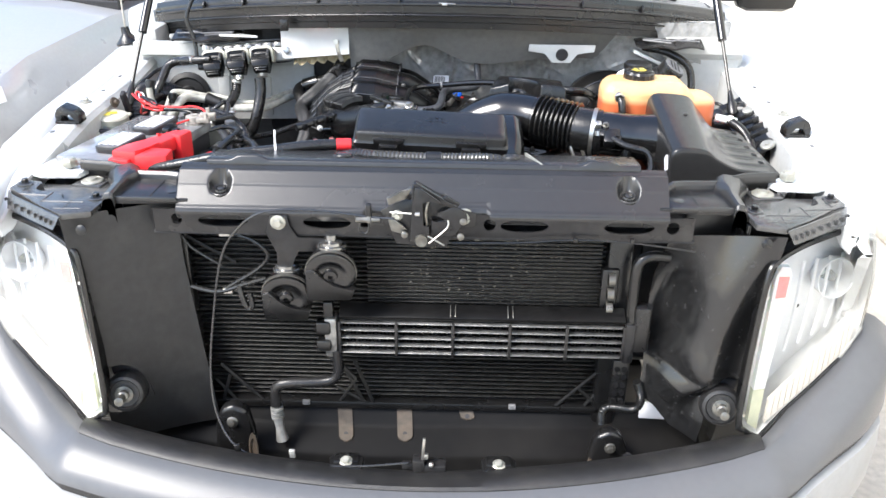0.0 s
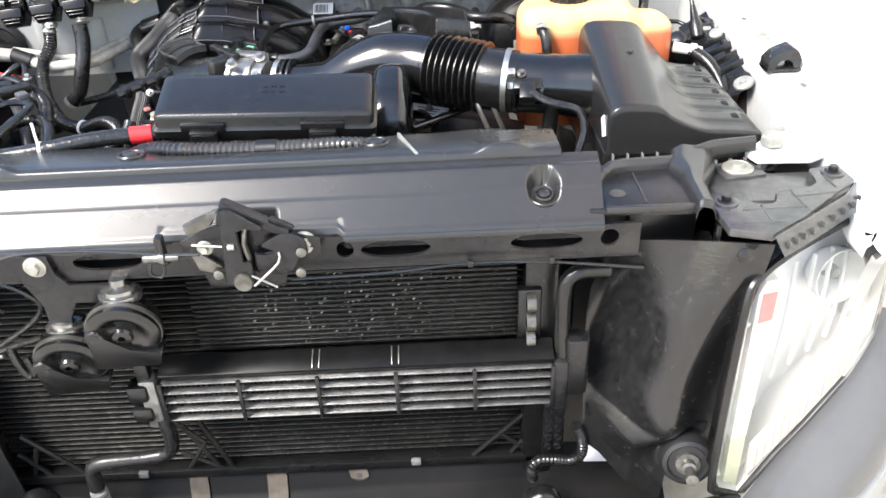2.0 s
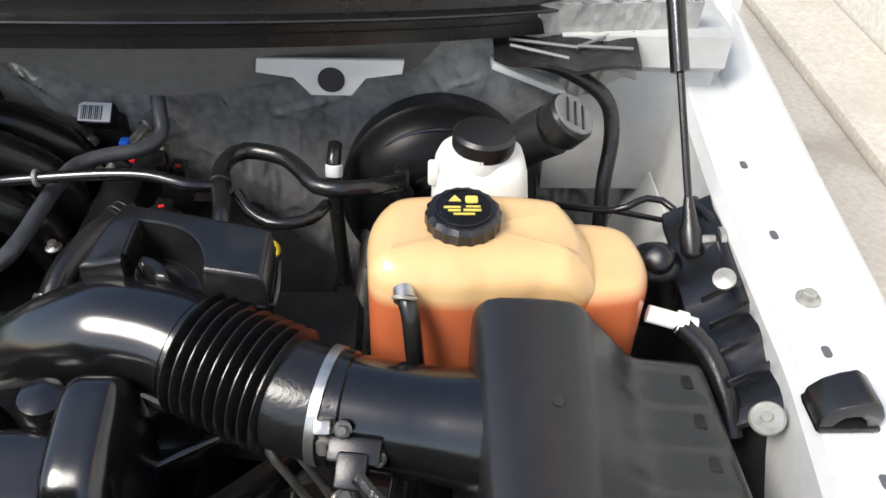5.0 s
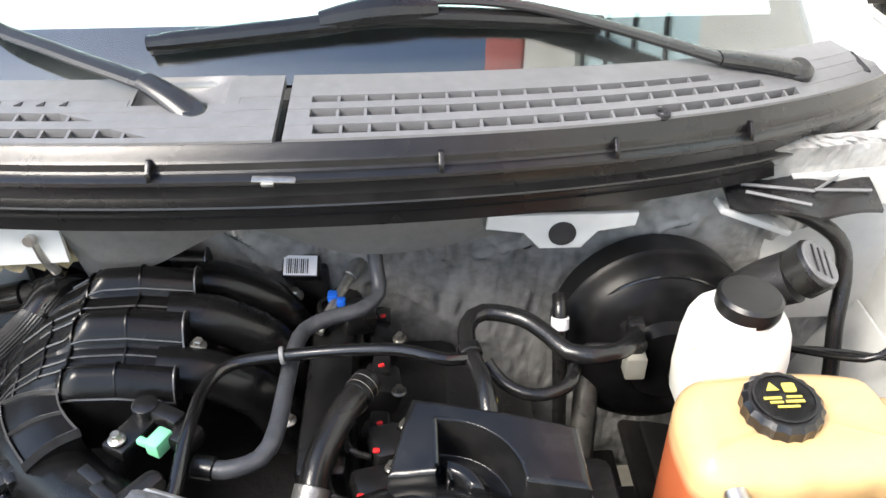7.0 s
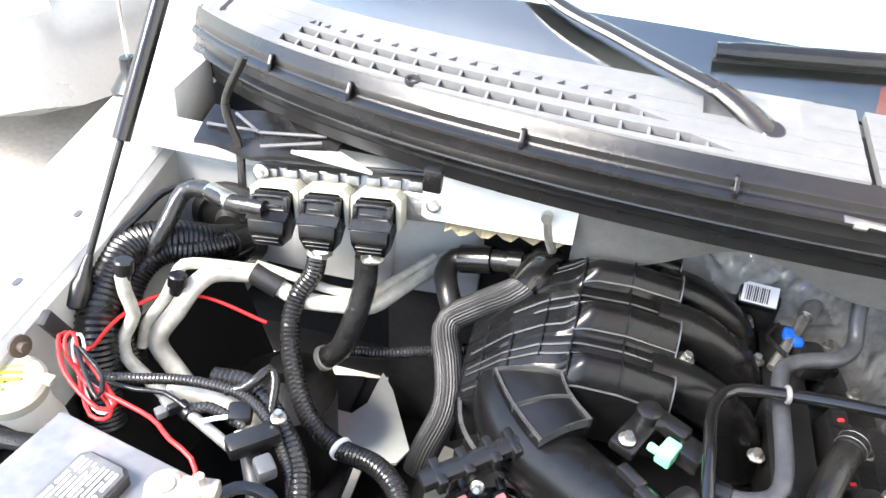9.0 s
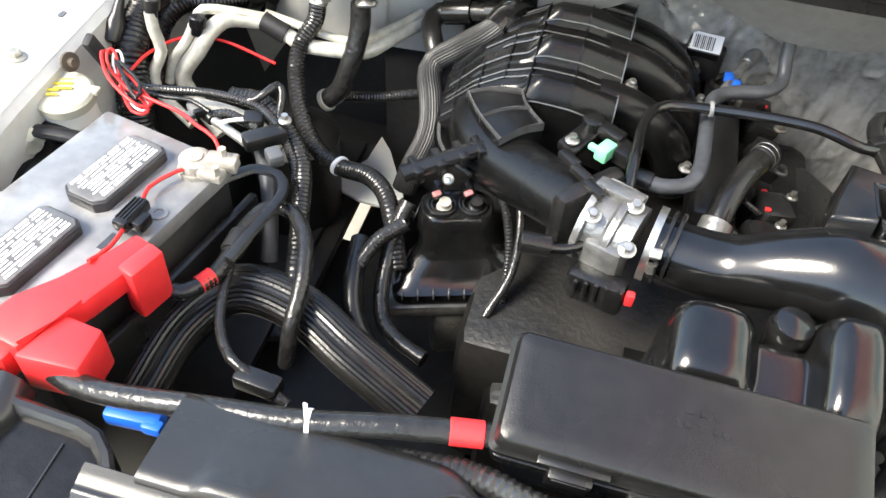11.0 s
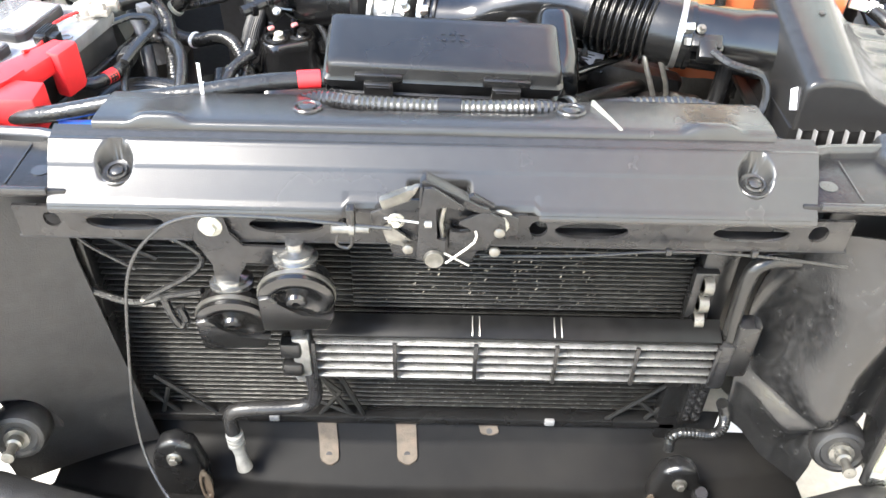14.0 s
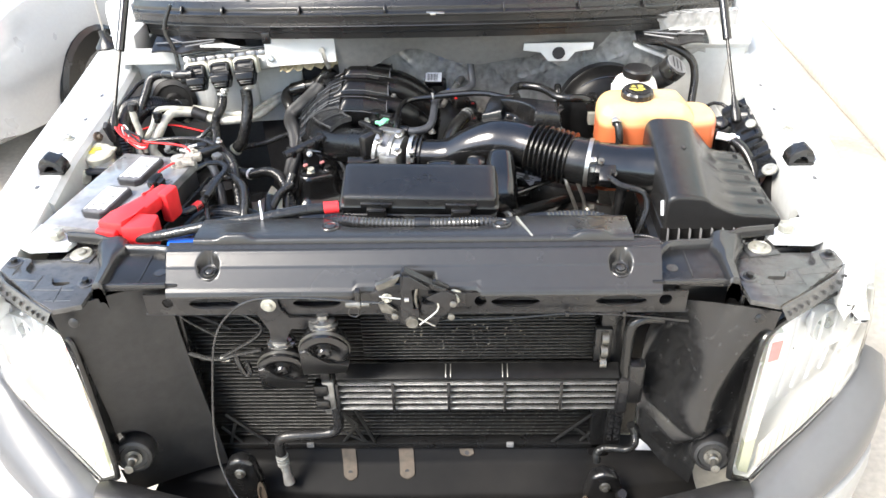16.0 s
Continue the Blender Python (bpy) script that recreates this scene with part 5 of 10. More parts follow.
def build_lamp(s):
    h = part("headlamp", rings(fresh(), [[(s * x, y, z) for x, y, z in lamp_loop(k, b)] for k, b in ((1.0, 0.006), (1.0, 0.035), (0.85, 0.07), (0.7, 0.10), (0.02, 0.10))], False), M_PLASTIC, truck, "large clear headlamp unit with chrome reflectors")
    # domed clear lens with a curled rim
    bm = fresh()
    rings(bm, [[(s * x, y, z) for x, y, z in lamp_loop(k, b)] for k, b in ((1.01, 0.012), (1.01, 0.002), (0.985, -0.008), (0.93, -0.014), (0.6, -0.022), (0.25, -0.026), (0.02, -0.027))], False)
    lens = part("lens", bm, M_LENS, h, "clear moulded lens")
    lens.visible_shadow = False
    # chrome bowl, stepped
    bm = fresh()
    rings(bm, [[(s * x, y, z) for x, y, z in lamp_loop(k, b)] for k, b in ((0.99, 0.004), (0.965, 0.03), (0.82, 0.045), (0.7, 0.07), (0.35, 0.085), (0.02, 0.088))], False)
    part("bowl", bm, M_CHROME, h, "chrome lamp bowl")
    for cx, cz, r in ((0.82, 0.91, 0.042),):
        bm = fresh()
        y = lamp_y(cx, cz) + 0.075
        lathe(bm, [(r * 0.2, -0.012), (r * 0.55, -0.004), (r * 0.9, 0.02), (r, 0.04), (r * 1.05, 0.04), (r * 0.95, 0.015), (r * 0.6, -0.012), (0, -0.02)], (s * cx, y, cz), (s * 0.3, -1, 0.12), 24)
        part("reflector", bm, M_CHROME, h)
        bm = fresh()
        lathe(bm, [(0.012, -0.01), (0.012, 0.02), (0.009, 0.03), (0, 0.032)], (s * cx, y, cz), (s * 0.3, -1, 0.12), 14)
        part("bulb", bm, M_GLASS, h)
    # white fender cheek behind the outer edge of the lamp
    cheek = [(0.86, 0.742), (0.918, 0.79), (0.924, 0.85), (0.922, 0.91), (0.90, 0.985), (0.82, 1.034)]
    bm = fresh()

    def cheek_at(u, v):
        x, z = lerp_table(u, (0, 0.2, 0.4, 0.6, 0.8, 1), [p[0] for p in cheek]), lerp_table(u, (0, 0.2, 0.4, 0.6, 0.8, 1), [p[1] for p in cheek])
        return (s * (x + 0.004 + 0.045 * v), lamp_y(x, z) + 0.002 + 0.13 * v, z + 0.004 + (0.05 if z > 0.98 else 0.02) * v * u)
    sheet(bm, cheek_at, 20, 6, (-0.004 * s, 0, -0.002))
    part("fender_cheek", bm, M_WHITE, truck, "white fender edge round the headlamp")
    # pale vertical light bar on the inner edge, and the ridged amber corner
    bm = fresh()
    q = [(0.648, 0.74), (0.676, 0.735), (0.698, 0.968), (0.690, 0.985), (0.670, 0.99), (0.660, 0.975)]
    rings(bm, [[(s * x, lamp_y(x, z) + b, z) for x, z in q] for b in (0.004, 0.02)])
    part("light_bar", bm, M_WHITEPL, h, "milky vertical light bar")
    bm = fresh()
    q = [(0.645, 0.668), (0.671, 0.645), (0.6755, 0.7345), (0.6475, 0.7395)]
    rings(bm, [[(s * x, lamp_y(x, z) + b, z) for x, z in q] for b in (0.004, 0.02)])
    part("light_bar_foot", bm, M_OLIVE, h, "yellow-green foot of the light bar")
    for k in range(5):
        bm = fresh()
        x0 = 0.742 + 0.034 * k
        pts = [(x0 - 0.01, 0.775 + 0.008 * k), (x0, 0.86), (x0 + 0.004, 0.965 - 0.002 * k)]
        tube(bm, [(s * x, lamp_y(x, z) + 0.046, z) for x, z in pts], 0.0035, 8)
        part("bowl_flute", bm, M_CHROME, h)
    bm = fresh()
    q = [(0.667, 0.972), (0.692, 0.966), (0.689, 0.925), (0.665, 0.929)]
    rings(bm, [[(s * x, lamp_y(x, z) + b, z) for x, z in q] for b in (0.0025, 0.006)])
    part("red_reflector", bm, M_PINK, h, "small faded red reflector")
    bm = fresh()
    for k in range(14):
        x0 = 0.688 + 0.0145 * k
        z0, z1 = 0.655 + 0.0078 * k, 0.705 + 0.0086 * k
        q = [(x0, z0), (x0 + 0.0125, z0 + 0.0068), (x0 + 0.0145, z1 + 0.008), (x0 + 0.002, z1)]
        rings(bm, [[(s * x, lamp_y(x, z) + b, z) for x, z in q] for b in (0.002, 0.012)])
    part("amber_corner", bm, M_AMBER, h, "ridged amber turn lamp")
    bm = fresh()
    line = [(s * x * 1.0, lamp_y(x, z) - 0.001, z) for x, z in [(0.675, 0.628), (0.636, 0.66), (0.620, 0.70), (0.636, 0.962), (0.652, 1.004), (0.695, 1.022), (0.745, 1.03), (0.82, 1.036)]]
    tube(bm, line, 0.006, 8)
    part("gasket", bm, M_RUBBER, h)
    for x, z in ((0.655, 0.935), (0.64, 0.69)):
        bm = fresh()
        lathe(bm, [(0.0045, -0.01), (0.0045, 0.004), (0.003, 0.007), (0, 0.007)], (s * x - s * 0.008, lamp_y(x, z) + 0.004, z), (0, -1, 0.1), 10)
        part("aim_screw", bm, M_WHITEPL, h)


build_lamp(-1)
build_lamp(1)


def fascia_y(x):
    """Front edge of the bumper's top lip."""
    return -0.245 + 0.19 * x * x


def fascia_z(x):
    return 0.608 + 0.105 * x * x


def skin_edge(x):
    """Upper edge of the bumper skin: along the lip, then along the foot of the headlamp; with the way it faces."""
    a, sgn = abs(x), (1 if x > 0 else -1)
    xs = (0.66, 0.70, 0.74, 0.79, 0.86, 0.92, 0.96)
    if a < 0.66:
        y, z = fascia_y(x), fascia_z(x) - 0.004
    else:
        y = lerp_table(a, xs, (-0.162, -0.128, -0.092, -0.05, 0.0, 0.058, 0.16))
        z = lerp_table(a, xs, (0.650, 0.648, 0.662, 0.690, 0.728, 0.772, 0.79))
    turn = lerp_table(a, (0, 0.4, 0.66, 0.8, 0.9, 0.96), (0, 10, 22, 44, 70, 90))
    return Vector((x, y, z)), Vector((sgn * math.sin(radians(turn)), -math.cos(radians(turn)), 0))


def build_bumper():
    xs = [-0.955 + 1.91 * i / 110 for i in range(111)]

    def band(prof):
        bm = fresh()
        loops = []
        for x in xs:
            p, d = skin_edge(x)
            drop = max(0.0, p.z - 0.655) * 0.9
            loops.append([p + d * a + Vector((0, 0, b - (drop if b < -0.05 else 0.0))) for a, b in prof])
        return rings(bm, loops)
    part("bumper_skin", band([(-0.03, -0.012), (-0.004, -0.001), (0.004, -0.001), (0.03, -0.012), (0.058, -0.034), (0.07, -0.05), (0.074, -0.062), (0.068, -0.068), (-0.02, -0.06)]), M_FASCIA, truck, "smooth grey shoulder of the bumper", 40)
    part("bumper_groove", band([(-0.02, -0.062), (0.064, -0.066), (0.066, -0.086), (0.06, -0.092), (-0.02, -0.09)]), M_SOFT, truck, "dark groove along the bumper")
    part("bumper_lower", band([(-0.02, -0.09), (0.066, -0.09), (0.078, -0.096), (0.084, -0.15), (0.08, -0.24), (0.05, -0.31), (-0.02, -0.3)]), M_SILVER_LOW, truck, "pale grey lower bumper")
    # black lip with a rolled back edge and closed, rising ends
    bm = fresh()
    n = 84
    loops = []
    for i in range(n + 1):
        x = -0.664 + 1.328 * i / n
        end = max(0.0, (abs(x) - 0.60) / 0.064)
        y0, z0, w = fascia_y(x) + 0.006 * end, fascia_z(x), 0.06 * (1 - 0.35 * end ** 2)
        sag = 0.006 * max(0.0, 1 - abs(x) / 0.2)
        loops.append([(x, y0 - 0.004, z0 - 0.016), (x, y0 - 0.005, z0 - 0.003), (x, y0, z0 + 0.002), (x, y0 + 0.35 * w, z0 + 0.006 - sag), (x, y0 + 0.8 * w, z0 + 0.003 - sag), (x, y0 + w, z0 - 0.005 - sag),
                      (x, y0 + w + 0.003, z0 - 0.03), (x, y0 + w - 0.006, z0 - 0.03), (x, y0 + 0.5 * w, z0 - 0.012)])
    rings(bm, loops)
    part("bumper_lip", bm, M_SOFT, truck, "black upper bumper lip", 40)
    # black tray between bumper and radiator, with openings to the rusty member behind it
    bm = fresh()
    tv, ty, tz = (0, 0.08, 0.22, 0.45, 0.7, 0.88, 1), (0.058, 0.045, 0.02, -0.04, -0.11, -0.165, -0.19), (0.596, 0.578, 0.546, 0.508, 0.5, 0.53, 0.59)

    def f(u, v):
        x = -0.60 + 1.2 * u
        return (x, lerp_table(v, tv, ty) + 0.075 * (x / 0.6) ** 2 * v - 0.012 * math.exp(-((x - 0.28) / 0.1) ** 2) * math.sin(math.pi * v), lerp_table(v, tv, tz) + 0.04 * (x / 0.6) ** 2 * v + 0.004 * math.sin(7 * x))
    sheet(bm, f, 150, 46, (0, 0, -0.003))

    tr = part("lower_tray", bm, M_TRAY, truck, "black moulded tray below the radiator")
    for x, w, v0, v1, lean in ((-0.176, 0.0155, 0.02, 0.34, 0.01), (-0.044, 0.0165, 0.02, 0.33, 0.006), (0.086, 0.015, 0.03, 0.17, 0.012)):
        bm = fresh()

        def tab_face(u, v):
            half = w * math.sqrt(max(0.05, 1 - max(0.0, (abs(v - 0.5) - 0.36) / 0.14) ** 2))
            p = f((x + lean * v + half * (2 * u - 1) + 0.6) / 1.2, v0 + (v1 - v0) * v)
            return (p[0], p[1] - 0.002, p[2] + 0.0035)
        sheet(bm, tab_face, 6, 16, (0, 0, -0.003))
        tab = part("rusty_tab", bm, M_RUST, tr, "rusty steel tab in a slot of the tray")
        bm = fresh()
        p = f((x + lean * 0.8 + 0.6) / 1.2, v0 + (v1 - v0) * 0.82)
        lathe(bm, [(0.005, 0), (0.005, 0.0045), (0, 0.0045)], p, (0, -0.75, 0.65), 12)
        part("tab_hole", bm, M_DARK, tab)
    # tow-hook brackets beside the tray
    for s, dz in ((-1, 0.0), (1, -0.045)):
        bm = fresh()
        prism(bm, [(s * q, z + dz) for q, z in ((0.44, 0.47), (0.43, 0.60), (0.415, 0.638), (0.39, 0.65), (0.362, 0.636), (0.35, 0.58), (0.355, 0.47))], "y", -0.062, -0.03, 0.01, 3)
        hk = part("tow_hook", bm, M_PLASTIC, truck, "black rounded tow-hook bracket", 50)
        bolt(hk, (s * 0.392, -0.063, 0.61 + dz), 0.007, (0, -1, 0.2), M_DARKSTEEL)
        bm = fresh()
        lathe(bm, [(0.012, 0.0), (0.012, 0.004), (0.008, 0.004), (0.007, 0.001), (0, 0.001)], (0, 0, 0), (0, -1, 0.1), 18)
        bm.transform(Matrix.Translation((s * 0.352, -0.066, 0.545 + dz)) @ Matrix.Diagonal((0.8, 1, 3.4, 1)))
        part("hook_slot", bm, M_RUST, hk, "brown-edged slot")
    for x in (-0.141, 0.154):
        bm = fresh()
        prism(bm, [(x + a, b) for a, b in ((-0.031, -0.20), (0.031, -0.20), (0.034, -0.165), (0.026, -0.158), (-0.026, -0.158), (-0.034, -0.165))], "z", 0.596, 0.612, 0.003)
        box(bm, (x, -0.17, 0.60), (0.05, 0.03, 0.03), 0.004)
        p = part("grille_mount", bm, M_PLASTIC, truck)
        bolt(p, (x, -0.181, 0.612), 0.0075, (0, -0.3, 1))
    for x, y in ((-0.243, -0.185), (-0.352, -0.172)):
        bm = fresh()
        box(bm, (x, y, 0.632), (0.012, 0.006, 0.022), 0.002, (12, 0, 0))
        part("lip_clip", bm, M_TUBE_ALU if x > -0.3 else M_PLASTIC, truck)
    # release cable's end on the bumper
    bm = fresh()
    box(bm, (0.0, -0.186, 0.614), (0.024, 0.026, 0.034), 0.004)
    box(bm, (0.028, -0.182, 0.604), (0.05, 0.03, 0.03), 0.005)
    box(bm, (-0.022, -0.184, 0.61), (0.022, 0.014, 0.014), 0.003)
    part("cable_end", bm, M_SHEETBLACK, truck)
    bm = fresh()
    box(bm, (0.009, -0.19, 0.655), (0.006, 0.006, 0.05), 0.002, (0, 4, 0))
    box(bm, (0.012, -0.188, 0.636), (0.012, 0.008, 0.012), 0.002)
    part("cable_lever", bm, M_STEEL, truck)
    bm = fresh()
    bmesh.ops.create_uvsphere(bm, u_segments=12, v_segments=8, radius=0.0055, matrix=Matrix.Translation((0.024, -0.196, 0.622)))
    part("cable_ball", bm, M_STEEL, truck)
    # grommet in the tray and added pale plates that fill the gaps beside it
    bm = fresh()
    lathe(bm, [(0.014, 0), (0.014, 0.006), (0.01, 0.012), (0, 0.012)], (0.43, -0.062, 0.537), (0, -0.4, 1), 16)
    part("tray_grommet", bm, M_PLASTIC, tr)
    for s in (-1, 1):
        bm = fresh()
        prism(bm, [(s * a, b) for a, b in ((0.47, 0.57), (0.6, 0.565), (0.6, 0.62), (0.53, 0.606), (0.47, 0.612))], "y", 0.036, 0.042, 0.001)
        part("gap_plate", bm, M_LABEL, truck, "pale plate filling the gap beside the tray")


build_bumper()


def build_condenser():
    c = thing("condenser", (-0.05, 0.06, 0.56), "black finned air-conditioning condenser with horizontal tubes, dusty", "condenser")
    bm = fresh()
    box(bm, (-0.055, 0.072, 0.80), (0.84, 0.02, 0.42), 0.002)
    part("core", bm, M_CORE, c)
    x0, x1 = -0.47, 0.365
    mesh_src = None
    for k in range(38):
        z = 0.608 + 0.0108 * k
        if mesh_src is None:
            bm = fresh()
            box(bm, ((x0 + x1) / 2, 0.056, 0.0), (x1 - x0, 0.014, 0.0019), 0.0006, seg=1)
            ob = part("tube", bm, M_FIN, c, sharp=50)
            mesh_src = ob.data
        else:
            ob = new("tube", mesh_src)
            ob.parent = c
            ob.matrix_parent_inverse = Matrix.Translation(-c.location)
        ob.location = (0, 0, z)
    # finer radiator block that shows above the cooler
    bm = fresh()
    box(bm, (0.12, 0.046, 0.925), (0.47, 0.006, 0.17), 0.001)
    part("fin_block", bm, M_FINBLOCK, c)
    for k in range(19):
        bm = fresh()
        box(bm, (0.12, 0.040, 0.848 + 0.0085 * k), (0.47, 0.008, 0.0018), 0.0006, seg=1)
        part("fin_tube", bm, M_FIN, c, sharp=50)
    rnd = random.Random(11)
    bm = fresh()
    for k in range(260):
        x, row = rnd.triangular(-0.108, 0.35, 0.16), rnd.randrange(18)
        z, w, h, a = 0.8525 + 0.0085 * row + rnd.uniform(-0.001, 0.001), rnd.uniform(0.0015, 0.0045), rnd.uniform(0.001, 0.0032), rnd.uniform(-0.7, 0.7)
        vs = [bm.verts.new((x + p * w * math.cos(a) - q * h * math.sin(a), 0.0365 + 0.002 * p, z + p * w * math.sin(a) + q * h * math.cos(a))) for p, q in ((-0.5, -0.5), (0.5, -0.5), (0.5, 0.5), (-0.5, 0.5))]
        bm.faces.new(vs)
    for k in range(160):
        x, z = rnd.uniform(-0.1, 0.34), 0.606 + 0.0108 * rnd.randrange(12)
        w = rnd.uniform(0.002, 0.006)
        vs = [bm.verts.new((x + p * w, 0.0485 - 0.001 * q, z + 0.0045 + q * 0.0022)) for p, q in ((-0.5, -0.5), (0.5, -0.5), (0.5, 0.5), (-0.5, 0.5))]
        bm.faces.new(vs)
    tagged(part("bent_fin", bm, M_DARKSTEEL, c), "bright bent condenser fins", kind="stuff")
    bm = fresh()
    box(bm, (-0.485, 0.05, 0.80), (0.03, 0.04, 0.44), 0.008)
    part("header_tank", bm, M_PLASTIC, c)
    bm = fresh()
    box(bm, (0.39, 0.05, 0.78), (0.05, 0.04, 0.46), 0.008)
    part("header_tank", bm, M_PLASTIC, c)
    bm = fresh()
    box(bm, (-0.05, 0.045, 0.59), (0.90, 0.03, 0.018), 0.004)
    part("bottom_rail", bm, M_PLASTIC, c)
    for x in (-0.255, 0.192):
        bm = fresh()
        box(bm, (x, 0.028, 0.598), (0.016, 0.008, 0.012), 0.002)
        part("rail_clip", bm, M_COWL, c)
    # diagonal braces in the lower corners
    for pts in (((-0.435, 0.687), (-0.345, 0.591)), ((-0.45, 0.649), (-0.407, 0.593)), ((-0.417, 0.66), (-0.437, 0.597)), ((-0.187, 0.704), (-0.146, 0.654)),
                ((-0.176, 0.696), (-0.129, 0.593)), ((-0.146, 0.654), (-0.184, 0.594)), ((-0.148, 0.703), (-0.108, 0.59)), ((-0.188, 0.635), (-0.126, 0.596)),
                ((0.394, 0.712), (0.286, 0.597)), ((0.396, 0.668), (0.349, 0.6)), ((0.333, 0.643), (0.379, 0.599)), ((0.398, 0.63), (0.379, 0.599)),
                ((-0.48, 0.99), (-0.38, 0.93))):
        bm = fresh()
        tube(bm, [(pts[0][0], 0.037, pts[0][1]), (pts[1][0], 0.037, pts[1][1])], 0.0032, 6, flat=1.3)
        part("brace", bm, M_MATTE, c)
    # comb bracket on the right, with three pale ribs
    bm = fresh()
    box(bm, (0.372, 0.03, 0.885), (0.034, 0.02, 0.105), 0.003)
    cb = part("comb_bracket", bm, M_PLASTIC, c)
    for z in (0.918, 0.885, 0.853):
        bm = fresh()
        lathe(bm, [(0.0145, -0.0065), (0.0145, 0.0065), (0.0105, 0.0065), (0.0105, -0.0065)], (0.373, 0.018, z), (1, 0, 0), 18)
        part("clip_ring", bm, M_DARKSTEEL, cb)
    bm = fresh()
    box(bm, (0.415, 0.032, 0.665), (0.035, 0.02, 0.12), 0.004)
    p = part("port_block", bm, M_PLASTIC, c)
    for i in range(2):
        for j in range(5):
            bm = fresh()
            lathe(bm, [(0.006, 0), (0.006, 0.003), (0.004, 0.003), (0.004, 0.001), (0, 0.001)], (0.407 + 0.015 * i, 0.022, 0.625 + 0.02 * j), (0, -1, 0), 10)
            part("port", bm, M_SHEETBLACK, p)
    bm = fresh()
    box(bm, (-0.495, 0.045, 0.60), (0.035, 0.03, 0.035), 0.006)
    lathe(bm, [(0.014, 0), (0.014, 0.012), (0.008, 0.014), (0.008, 0.026), (0, 0.026)], (-0.495, 0.03, 0.597), (0.2, -1, 0), 12)
    part("drain_nut", bm, M_LEAD, c)


build_condenser()


def build_cooler():
    c = thing("oil_cooler", (0.12, 0.0, 0.745), "small bare-metal transmission oil cooler in front of the condenser", "oil cooler")
    x0, x1 = -0.168, 0.403
    for k in range(5):
        z = 0.7565 + 0.0172 * k
        bm = fresh()
        box(bm, ((x0 + x1) / 2, -0.006, z), (x1 - x0, 0.024, 0.003), 0.0009, seg=1)
        part("cooler_tube", bm, M_COOLER, c, sharp=50)
        if k < 4:
            bm = fresh()
            n = 150
            line = [(x0 + (x1 - x0) * i / n, -0.0095, z + 0.0086 + (0.0045 if i % 2 else -0.0045)) for i in range(n + 1)]
            for a, b in zip(line, line[1:]):
                vs = [bm.verts.new(p) for p in (a, b, (b[0], b[1] + 0.018, b[2]), (a[0], a[1] + 0.018, a[2]))]
                bm.faces.new(vs)
            part("fin_strip", bm, M_COOLFIN, c, sharp=20)
    for k in range(6):
        x = x0 + (x1 - x0) * k / 5
        bm = fresh()
        box(bm, (x, -0.019, 0.791), (0.006, 0.006, 0.078), 0.0015)
        part("divider", bm, M_SHEETBLACK, c)
    bm = fresh()
    box(bm, (0.118, 0.002, 0.843), (0.575, 0.036, 0.012), 0.003, (26, 0, 0))
    part("top_plate", bm, M_BOOST, c)
    for x in (0.055, 0.065, 0.17, 0.18):
        bm = fresh()
        box(bm, (x, 0.0, 0.847), (0.002, 0.03, 0.008), 0.0008, (22, 0, 0))
        part("tab", bm, M_STEEL, c)
    for x, w in ((-0.186, 0.026), (0.415, 0.022)):
        bm = fresh()
        box(bm, (x, -0.004, 0.79), (w, 0.034, 0.092), 0.006)
        part("end_tank", bm, M_SHEETBLACK if x > 0 else M_ALU, c)
    bm = fresh()
    box(bm, (-0.2, -0.012, 0.815), (0.03, 0.03, 0.03), 0.006)
    box(bm, (-0.2, -0.012, 0.775), (0.03, 0.03, 0.026), 0.006)
    box(bm, (-0.19, -0.005, 0.85), (0.02, 0.02, 0.04), 0.004)
    part("clamp_block", bm, M_PLASTIC, c)
    # return pipe with a ringed end
    bm = fresh()
    tube(bm, [(-0.178, -0.012, 0.76), (-0.174, -0.014, 0.715), (-0.184, -0.016, 0.69), (-0.215, -0.018, 0.683), (-0.28, -0.02, 0.68), (-0.303, -0.02, 0.672), (-0.309, -0.02, 0.65), (-0.308, -0.022, 0.625)], 0.0115, 12)
    part("return_pipe", bm, M_SHEETBLACK, c)
    bm = fresh()
    for k in range(3):
        lathe(bm, [(0.0135, -0.003), (0.0135, 0.003)], (-0.307, -0.023, 0.618 - 0.01 * k), (0.05, 0, -1), 14)
    lathe(bm, [(0.011, 0), (0.009, 0.03), (0.0105, 0.04), (0.013, 0.06), (0, 0.062)], (-0.307, -0.023, 0.60), (0.12, -0.1, -1), 12)
    part("pipe_end", bm, M_TUBE_ALU, c, "ringed aluminium pipe end")
    bm = fresh()
    tube(bm, [(0.42, -0.004, 0.82), (0.416, -0.002, 0.87), (0.416, 0.0, 0.945), (0.424, 0.002, 0.97), (0.445, 0.004, 0.978), (0.478, 0.01, 0.972)], 0.011, 12)
    part("feed_pipe", bm, M_RUBBER, c)
    bm = fresh()
    prism(bm, [(a, b) for a, b in rrect(0.034, 0.03, 0.008, 3, 0.438, -0.004)], "z", 0.772, 0.872, 0.003)
    part("damper_sleeve", bm, M_PLASTIC, c)
    bm = fresh()
    tube(bm, [(0.445, 0.0, 0.69), (0.456, 0.0, 0.662), (0.456, -0.008, 0.64), (0.44, -0.014, 0.629), (0.41, -0.016, 0.634), (0.388, -0.016, 0.634), (0.377, -0.016, 0.62), (0.378, -0.016, 0.595)], 0.0095, 14, ridge=0.0012, pitch=0.005)
    part("lower_hose", bm, M_RUBBER, c)


build_cooler()


